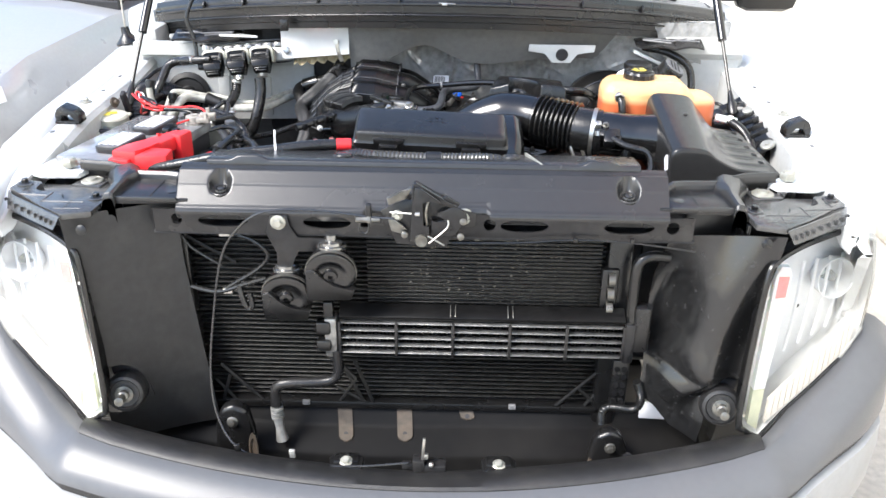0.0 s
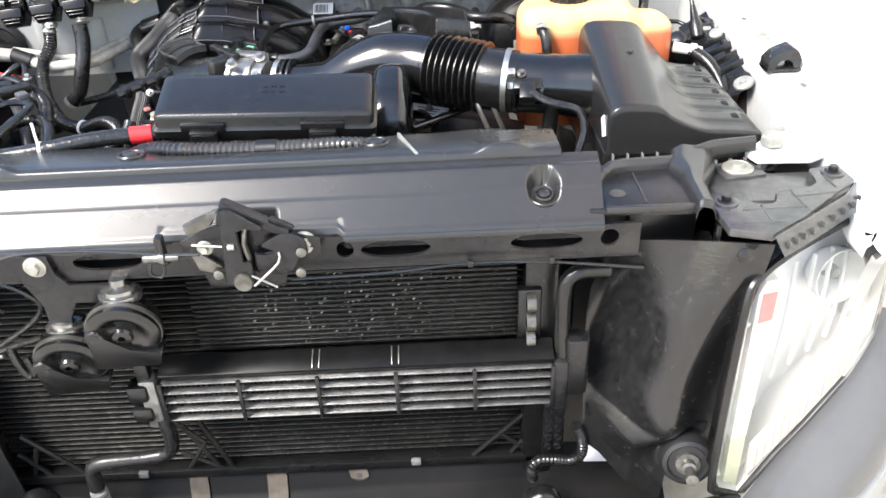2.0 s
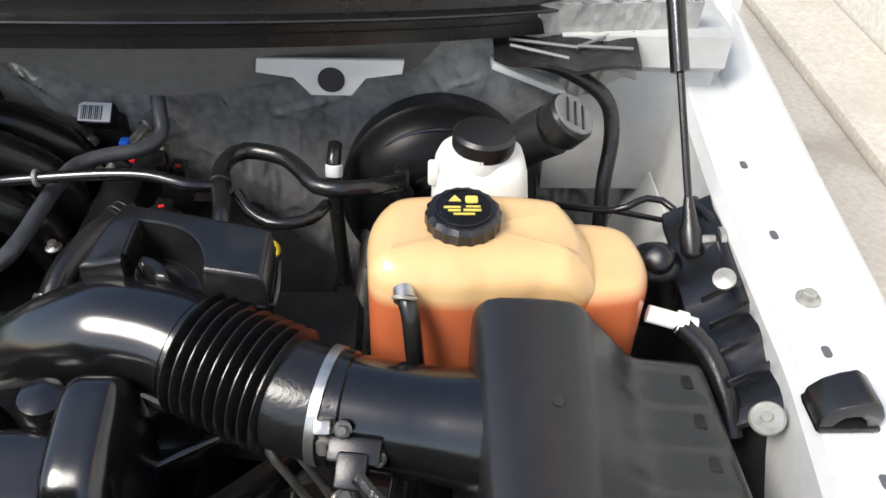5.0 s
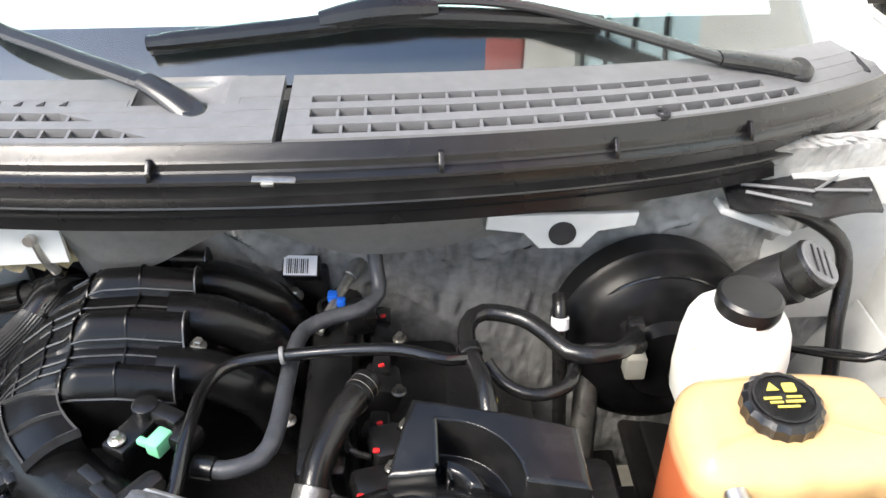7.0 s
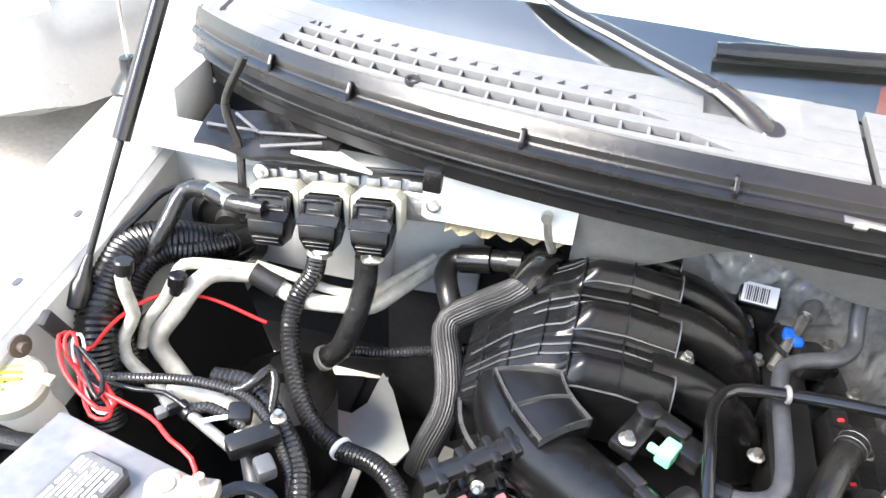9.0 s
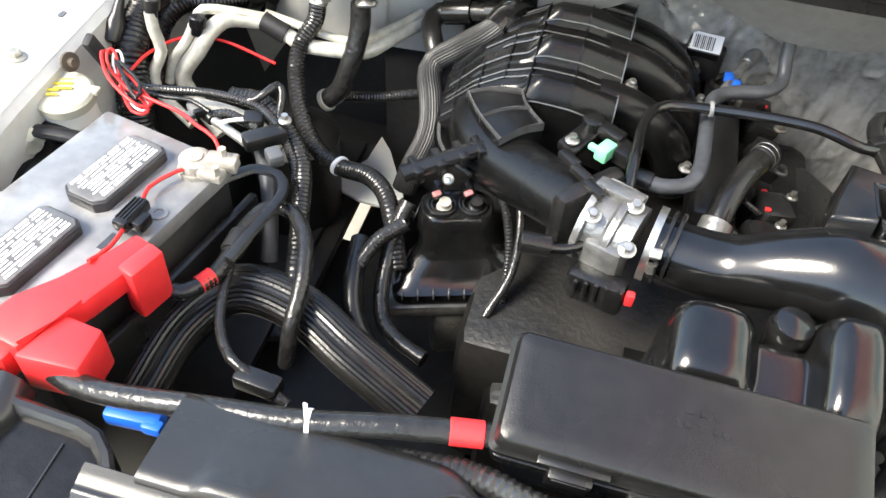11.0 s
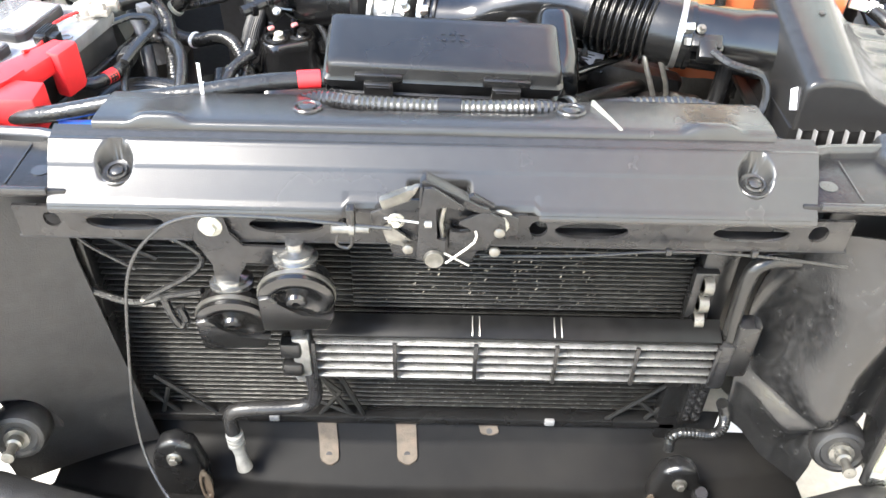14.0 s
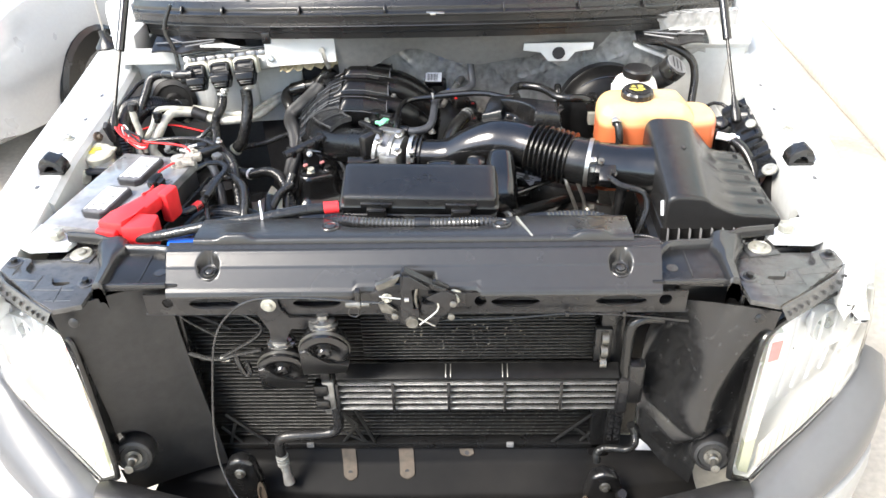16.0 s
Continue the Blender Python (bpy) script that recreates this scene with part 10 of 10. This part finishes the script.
hose("battery_wire", [(-0.713, 0.525, 1.11), (-0.693, 0.501, 1.113), (-0.671, 0.48, 1.114), (-0.655, 0.479, 1.114), (-0.654, 0.49, 1.114), (-0.675, 0.507, 1.112), (-0.705, 0.522, 1.11)], 0.002, M_REDWIRE, "thin red wire looped over the battery", "wire")
t = thing("wire_connector", (-0.62, 0.537, 1.078), "grey plastic wire connector beside the battery", "connector")
bm = fresh()
box(bm, (-0.62, 0.537, 1.088), (0.022, 0.016, 0.012), 0.003, (0, 0, -40))
box(bm, (-0.623, 0.524, 1.085), (0.012, 0.012, 0.010), 0.002, (0, 0, -40))
part("shell", bm, M_COWL, t)
bm = fresh()
box(bm, (-0.61, 0.529, 1.09), (0.008, 0.014, 0.012), 0.002, (0, 0, -40))
part("latch", bm, M_PLASTIC, t)
t = thing("white_plug", (-0.53, 0.522, 1.068), "milky white plug on the loom", "connector")
bm = fresh()
box(bm, (-0.53, 0.522, 1.08), (0.018, 0.014, 0.014), 0.003, (10, 0, 30))
part("shell", bm, M_WHITEPL, t)
t = thing("relay_block", (-0.515, 0.52, 1.05), "black relay block with a grey plug beside the battery", "relay")
bm = fresh()
box(bm, (-0.518, 0.52, 1.083), (0.056, 0.024, 0.02), 0.005, (0, 0, 42))
box(bm, (-0.545, 0.548, 1.083), (0.026, 0.026, 0.016), 0.005, (0, 0, 20))
part("body", bm, M_PLASTIC, t)
bm = fresh()
box(bm, (-0.494, 0.494, 1.08), (0.02, 0.024, 0.018), 0.004, (0, 0, 42))
part("grey_plug", bm, M_FASCIA, t)
bolt(t, (-0.50, 0.545, 1.095), 0.005, (0, 0, 1), M_STEEL)
hose("radiator_hose", [(-0.55, 0.20, 0.95), (-0.53, 0.29, 0.985), (-0.485, 0.345, 1.0), (-0.41, 0.345, 0.995), (-0.33, 0.31, 0.98), (-0.24, 0.28, 0.95)], 0.03, M_RUBBER, "thick ribbed radiator hose crossing low in the bay", "hose", seg=64, flutes=0.04)
hose("battery_cable", [(-0.60, 0.16, 1.075), (-0.56, 0.135, 1.09), (-0.50, 0.122, 1.105), (-0.40, 0.125, 1.125), (-0.31, 0.132, 1.135), (-0.23, 0.148, 1.142), (-0.15, 0.165, 1.14)], 0.0115, M_LOOM, "thick sleeved battery cable to the fuse box with red ends", "cable",
     extra=[("red_sleeve", M_RED, band((-0.185, 0.158, 1.1415), (-0.155, 0.164, 1.1405), 0.0125)), ("red_sleeve", M_RED, band((-0.59, 0.154, 1.078), (-0.568, 0.14, 1.087), 0.0125)),
            ("zip_tie", M_LABEL, lambda bm: (lathe(bm, [(0.0125, -0.002), (0.0125, 0.002)], (-0.303, 0.133, 1.136), (1, 0.15, 0.05), 14), box(bm, (-0.303, 0.128, 1.155), (0.004, 0.002, 0.05), 0.0008, (5, 4, 0))))])
t = thing("blue_connector", (-0.475, 0.12, 1.07), "blue plastic cable connector by the cover", "connector")
bm = fresh()
box(bm, (-0.472, 0.119, 1.083), (0.055, 0.022, 0.02), 0.005, (0, 0, 4))
box(bm, (-0.45, 0.112, 1.085), (0.02, 0.012, 0.014), 0.003)
part("body", bm, M_BLUE, t)
hose("cover_loom", [(-0.30, 0.135, 1.08), (-0.20, 0.135, 1.112), (-0.145, 0.128, 1.13), (-0.10, 0.117, 1.132), (-0.02, 0.112, 1.131), (0.06, 0.112, 1.131), (0.12, 0.116, 1.13), (0.16, 0.127, 1.12), (0.20, 0.14, 1.10)], 0.0135, M_CONDUIT, "shiny corrugated loom lying along the radiator cover", "wiring loom", 0.0018, 0.0075, 16,
     extra=[("tape", M_PLASTIC, band((0.0, 0.112, 1.131), (0.03, 0.112, 1.131), 0.0142))])
hose("cover_loom", [(0.185, 0.16, 1.085), (0.24, 0.168, 1.095), (0.30, 0.172, 1.098), (0.35, 0.175, 1.095), (0.395, 0.172, 1.082), (0.425, 0.16, 1.055), (0.44, 0.15, 1.02)], 0.021, M_CONDUIT, "thick corrugated loom wrapped with tape", "wiring loom", 0.002, 0.008, 16,
     extra=[("tape", M_PLASTIC, band((0.225, 0.166, 1.093), (0.26, 0.169, 1.096), 0.0222))])
hose("cover_loom", [(0.40, 0.145, 1.07), (0.445, 0.15, 1.072), (0.475, 0.148, 1.068), (0.50, 0.14, 1.055)], 0.0045, M_CONDUIT, "thin corrugated loom along the support", "wiring loom", 0.001, 0.005)
hose("steering_hose", [(0.172, 0.195, 1.088), (0.191, 0.221, 1.076), (0.265, 0.328, 1.035), (0.346, 0.438, 0.991), (0.41, 0.52, 0.955)], 0.0125, M_RUBBER, "black rubber hose below the intake tube", "hose",
     extra=[("hose_clamp", M_STEEL, band((0.18, 0.206, 1.083), (0.1855, 0.2135, 1.0795), 0.0138))])
hose("support_rod", [(0.19, 0.375, 1.03), (0.30, 0.428, 1.045), (0.37, 0.46, 1.05)], 0.006, M_GLOSS, "slim black rod below the bellows", "rod")
hose("shock_line", [(0.444, 0.345, 1.08), (0.438, 0.335, 1.03), (0.428, 0.325, 0.97), (0.42, 0.32, 0.88)], 0.013, M_GLOSS, "upright black tube beside the air filter housing", "pipe")
t = thing("steering_shaft", (0.352, 0.60, 0.62), "dark steering shaft with a blue collar low beside the engine", "steering shaft")
bm = fresh()
tube(bm, [(0.395, 0.83, 0.97), (0.379, 0.743, 0.837), (0.363, 0.649, 0.70), (0.352, 0.60, 0.62)], 0.017, 16)
part("shaft", bm, M_DARKSTEEL, t)
bm = fresh()
lathe(bm, [(0.022, -0.02), (0.023, 0.0), (0.022, 0.03), (0.018, 0.034)], (0.363, 0.649, 0.70), (-0.115, -0.55, -0.83), 20)
part("collar", bm, M_BLUE, t, "blue plastic collar")
for dx, dz in ((0.0, 0.0), (0.02, 0.012)):
    hose("steel_line", [(0.314 + dx, 0.39, 1.10 + dz), (0.322 + dx, 0.37, 1.075 + dz), (0.338 + dx, 0.368, 1.035 + dz), (0.354 + dx * 0.7, 0.37, 0.99 + 2.2 * dz), (0.36 + dx * 0.7, 0.39, 0.95)], 0.0042, M_STEEL, "thin bent steel line", "pipe")
hose("plug_lead", [(-0.20, 0.60, 1.03), (-0.185, 0.56, 1.0), (-0.18, 0.50, 0.97), (-0.20, 0.45, 0.93)], 0.006, M_LOOM, "black plug lead beside the coil cover", "wire")
hose("coolant_hose", [(-0.385, 0.50, 0.96), (-0.375, 0.44, 0.95), (-0.36, 0.40, 0.93), (-0.32, 0.36, 0.90)], 0.014, M_RUBBER, "black coolant hose in front of the engine", "hose")
hose("engine_loom", [(-0.33, 0.52, 0.99), (-0.36, 0.49, 0.975), (-0.375, 0.45, 0.95), (-0.36, 0.41, 0.92)], 0.011, M_LOOM, "ribbed loom beside the coil cover", "wiring loom", 0.001, 0.006)


def build_washer():
    w = thing("washer_bottle", (-0.79, 0.515, 0.95), "cream washer fluid bottle neck with a pale flip cap", "washer bottle")
    bm = fresh()
    lathe(bm, [(0.05, 0), (0.045, 0.06), (0.036, 0.09), (0.034, 0.12), (0, 0.12)], (-0.79, 0.51, 0.955), (0, 0, 1), 24)
    part("neck", bm, M_WHITEPL, w)
    bm = fresh()
    lathe(bm, [(0.039, 0), (0.039, 0.012), (0.035, 0.016), (0.026, 0.017), (0, 0.016)], (-0.79, 0.51, 1.078), (0.05, -0.1, 1), 28)
    box(bm, (-0.757, 0.525, 1.09), (0.02, 0.014, 0.008), 0.003)
    cap = part("cap", bm, M_CREAMPL, w, "pale flip cap with yellow print")
    for k in range(5):
        bm = fresh()
        box(bm, (-0.80 + 0.006 * (k % 3), 0.518 - 0.008 * k + 0.008, 1.0965), (0.03 - 0.004 * k, 0.004, 0.001), 0, (0, 0, 20))
        part("print_bar", bm, M_YELLOW, cap)
    bm = fresh()
    tube(bm, [(-0.82, 0.525, 1.08), (-0.845, 0.505, 1.075), (-0.842, 0.48, 1.072), (-0.81, 0.475, 1.073)], 0.006, 8, flat=0.5)
    part("strap", bm, M_PLASTIC, w)
    s = thing("apron_seal", (-0.79, 0.42, 1.0), "black rubber seal strip along the battery side", "seal")
    bm = fresh()
    tube(bm, [(-0.835, 0.44, 1.06), (-0.80, 0.455, 1.065), (-0.75, 0.465, 1.06), (-0.72, 0.475, 1.05)], 0.011, 10, flat=0.7)
    part("strip", bm, M_SOFT, s)
    sh = thing("battery_shield", (-0.78, 0.33, 0.95), "black plastic shield between battery and fender with a zinc clip", "shield")
    bm = fresh()
    sheet(bm, lambda u, v: (-0.828 + 0.11 * u - 0.03 * v * u, 0.205 + 0.262 * v, 1.03 + 0.03 * v - 0.02 * math.sin(math.pi * u) + 0.006 * math.sin(12 * v) * u), 10, 16, (0, 0, -0.008))
    part("panel", bm, M_SHIELD, sh)
    bm = fresh()
    sheet(bm, lambda u, v: (-0.84 + 0.13 * u, 0.466 + 0.004 * math.sin(5 * u), 0.96 + 0.105 * v), 10, 6, (0, 0.006, 0))
    part("back_wall", bm, M_SHIELD, sh)
    bm = fresh()
    lathe(bm, [(0.016, 0), (0.016, 0.004), (0.011, 0.006), (0.005, 0.005), (0, 0.007)], (-0.822, 0.43, 1.066), (0.5, -0.3, 0.8), 20)
    part("clip", bm, M_PIN, sh)
    g = thing("firewall_grommet", (-0.72, 0.905, 1.0), "round black rubber grommet in the firewall panel", "grommet")
    bm = fresh()
    lathe(bm, [(0.062, 0), (0.062, 0.008), (0.05, 0.014), (0.045, 0.01), (0.025, 0.012), (0.02, 0.025), (0, 0.025)], (-0.725, 0.912, 1.045), (0.1, -1, 0), 28)
    part("disc", bm, M_SOFT, g)
    p = thing("earth_lug", (-0.80, 0.575, 1.05), "rusty brass earth lug with a dark clip on the apron", "lug")
    bm = fresh()
    lathe(bm, [(0.013, 0), (0.013, 0.004), (0.006, 0.005), (0.006, 0.014), (0, 0.014)], (-0.793, 0.54, 1.115), (1, -0.3, 0.3), 14)
    part("lug", bm, M_RUST, p)
    bm = fresh()
    box(bm, (-0.782, 0.585, 1.105), (0.012, 0.02, 0.06), 0.004, (25, 0, 0))
    part("clip", bm, M_DARK, p)


build_washer()


def build_underside():
    """Dark inner shields low in the bay, open in places to the ground."""
    for s in (-1, 1):
        bm = fresh()
        box(bm, (s * 0.665, 0.62, 0.66), (0.26, 0.72, 0.012), 0.004, (0, s * 14, 0))
        part("wheelhouse_liner", bm, M_SOFT, truck, "black wheelhouse liner")
        bm = fresh()
        box(bm, (s * 0.62, 0.16, 0.86), (0.32, 0.016, 0.34), 0.004)
        part("front_splash_panel", bm, M_SOFT, truck)
    bm = fresh()
    box(bm, (0, 0.17, 0.84), (0.88, 0.012, 0.36), 0.004)
    box(bm, (0, 0.11, 0.985), (0.88, 0.11, 0.012), 0.004)
    part("fan_shroud", bm, M_PLASTIC, truck, "black fan shroud behind the radiator")
    for at, size in (((0.42, 0.55, 0.62), (0.36, 0.7, 0.012)), ((0.0, 0.45, 0.56), (0.6, 0.6, 0.012)), ((-0.38, 0.49, 0.62), (0.38, 0.58, 0.012))):
        bm = fresh()
        box(bm, at, size, 0.004)
        part("under_shield", bm, M_SOFT, truck, "dusty black under-engine shield")


build_underside()


def build_bright_patch():
    """Added white sheet for the sunlit ground that shows between the looms low behind the battery."""
    bm = fresh()
    us = (0.0, 0.143, 0.286, 0.429, 0.571, 0.714, 0.857, 1.0)
    far, near = [(-0.684, 0.901), (-0.622, 0.889), (-0.566, 0.868), (-0.528, 0.866), (-0.511, 0.894), (-0.509, 0.936), (-0.507, 0.97), (-0.48, 0.94)], [(-0.679, 0.88), (-0.621, 0.854), (-0.577, 0.827), (-0.531, 0.802), (-0.49, 0.787), (-0.455, 0.787), (-0.432, 0.796), (-0.42, 0.829)]

    def crescent(u, v):
        p = [lerp_table(u, us, [q[k] for q in near]) * (1 - v) + lerp_table(u, us, [q[k] for q in far]) * v for k in range(2)]
        return (p[0], p[1], 0.72 + 0.01 * math.sin(3 * u))
    sheet(bm, crescent, 28, 6, (0, 0, -0.006))
    part("bright_ground_patch", bm, M_WHITEPL, truck, "white sheet standing in for sunlit ground low in the bay")


build_bright_patch()


t = thing("warning_label", (0.202, 0.206, 1.03), "small red and white warning label on the fan shroud", "label")
bm = fresh()
box(bm, (0.202, 0.206, 1.034), (0.075, 0.03, 0.0015), 0, (12, 0, 0))
part("paper", bm, M_LABEL, t)
bm = fresh()
box(bm, (0.18, 0.206, 1.035), (0.022, 0.022, 0.0012), 0, (12, 0, 0))
part("red_square", bm, M_RED, t)
bm = fresh()
box(bm, (0.202, 0.216, 1.022), (0.16, 0.06, 0.02), 0.004, (12, 0, 0))
part("shroud_edge", bm, M_PLASTIC, t)


# ---- parked cars beside the truck ----
def build_car(at, turn, paint, label):
    """A parked saloon car, front end towards the yard."""
    c = thing("parked_car", (at[0], at[1], 0), label, "car", "parked cars")
    M = Matrix.Translation((at[0], at[1], 0)) @ pose(0, 0, 0, 0, 0, turn)

    def put(name, bm, m, parent=c, lab=""):
        bm.transform(M)
        return part(name, bm, m, parent, lab)
    # body: sections from the nose to the tail, y = 0 at the bumper
    secs = ((0.0, 0.60, 0.30, 0.52), (0.06, 0.72, 0.24, 0.64), (0.18, 0.80, 0.21, 0.74), (0.5, 0.85, 0.2, 0.84), (1.1, 0.87, 0.2, 0.93), (1.6, 0.87, 0.2, 0.97), (3.4, 0.87, 0.2, 0.98), (4.1, 0.82, 0.25, 0.92), (4.35, 0.7, 0.35, 0.8))
    bm = fresh()
    rings(bm, [[(w * sx, y + 0.16 * (abs(sx) ** 3) * (y < 0.3), lo + (hi - lo) * sz) for sx, sz in ((-0.75, 0.0), (-0.97, 0.12), (-1.0, 0.45), (-0.98, 0.78), (-0.88, 0.95), (-0.5, 1.0), (0, 1.02), (0.5, 1.0), (0.88, 0.95), (0.98, 0.78), (1.0, 0.45), (0.97, 0.12), (0.75, 0.0), (0, -0.02))] for y, w, lo, hi in secs])
    put("body", bm, paint)
    bm = fresh()
    rings(bm, [[(w * sx, y, z) for sx in (-1, -0.9, 0, 0.9, 1)] + [(w * sx, y + 0.01, z - 0.05) for sx in (1, 0, -1)] for y, w, z in ((1.25, 0.74, 0.95), (1.95, 0.62, 1.38), (2.5, 0.6, 1.43), (3.1, 0.6, 1.38), (3.75, 0.7, 0.98))])
    put("cabin", bm, M_DARK, lab="dark glazed cabin")
    bm = fresh()
    box(bm, (0, 2.5, 1.42), (1.15, 1.1, 0.04), 0.02)
    put("roof", bm, paint)
    # grille and lower intake slats
    bm = fresh()
    box(bm, (0, 0.03, 0.58), (0.62, 0.06, 0.11), 0.02, (-25, 0, 0))
    g = put("grille", bm, M_DARK)
    for k in range(4):
        bm = fresh()
        box(bm, (0, 0.0 + 0.018 * k, 0.545 + 0.025 * k), (0.6, 0.02, 0.009), 0.003)
        put("grille_bar", bm, M_STEEL, g)
    bm = fresh()
    box(bm, (0, 0.0, 0.335), (0.9, 0.06, 0.10), 0.02)
    i = put("lower_intake", bm, M_DARK)
    for k in range(4):
        bm = fresh()
        box(bm, (0, -0.025, 0.30 + 0.025 * k), (0.88, 0.02, 0.008), 0.003)
        put("intake_bar", bm, M_COWL, i)
    bm = fresh()
    box(bm, (0, -0.005, 0.445), (0.9, 0.05, 0.10), 0.02)
    put("bumper_bar", bm, paint)
    bm = fresh()
    box(bm, (0, -0.034, 0.445), (0.32, 0.006, 0.1), 0.003)
    put("plate", bm, M_COWL, lab="blank grey front plate")
    for s in (-1, 1):
        bm = fresh()
        rings(bm, [[(s * (0.56 + a * k), 0.15 + 0.28 * (a + 0.2) - 0.02 * k + b, 0.64 + d * k) for a, d in ((-0.16, -0.03), (-0.15, 0.05), (0.05, 0.085), (0.2, 0.07), (0.21, 0.0), (0.05, -0.055))] for k, b in ((1.0, 0.05), (1.0, 0.0), (0.85, -0.02))])
        put("headlamp", bm, M_CHROME, lab="clear headlamp")
        for wy in (0.85, 3.5):
            bm = fresh()
            lathe(bm, [(0.18, -0.09), (0.29, -0.09), (0.31, -0.07), (0.31, 0.07), (0.29, 0.09), (0.18, 0.09)], (s * 0.79, wy, 0.31), (1, 0, 0), 28)
            w = put("wheel", bm, M_RUBBER)
            bm = fresh()
            lathe(bm, [(0.19, -0.06), (0.19, 0.08), (0.15, 0.085), (0.05, 0.06), (0, 0.06)], (s * 0.80, wy, 0.31), (s, 0, 0), 20)
            put("rim", bm, M_ALU, w)


build_car((-2.85, 2.15), -14, M_SILVER, "pale silver saloon car parked nose-in on the concrete")
build_car((-3.75, 4.75), -8, M_COWL, "grey saloon car parked behind the pale silver one")


def build_antenna():
    a = thing("antenna", (-0.93, 1.02, 1.17), "black radio antenna mast on a cone base on the fender", "antenna")
    bm = fresh()
    lathe(bm, [(0.036, 0), (0.036, 0.006), (0.03, 0.012), (0.014, 0.03), (0.011, 0.05), (0, 0.05)], (-0.925, 1.02, 1.163), (-0.15, 0, 1), 20)
    part("base", bm, M_PLASTIC, a)
    bm = fresh()
    tube(bm, [(-0.93, 1.02, 1.2), (-0.95, 1.06, 1.75)], 0.003, 8)
    part("mast", bm, M_STEEL, a)


build_antenna()
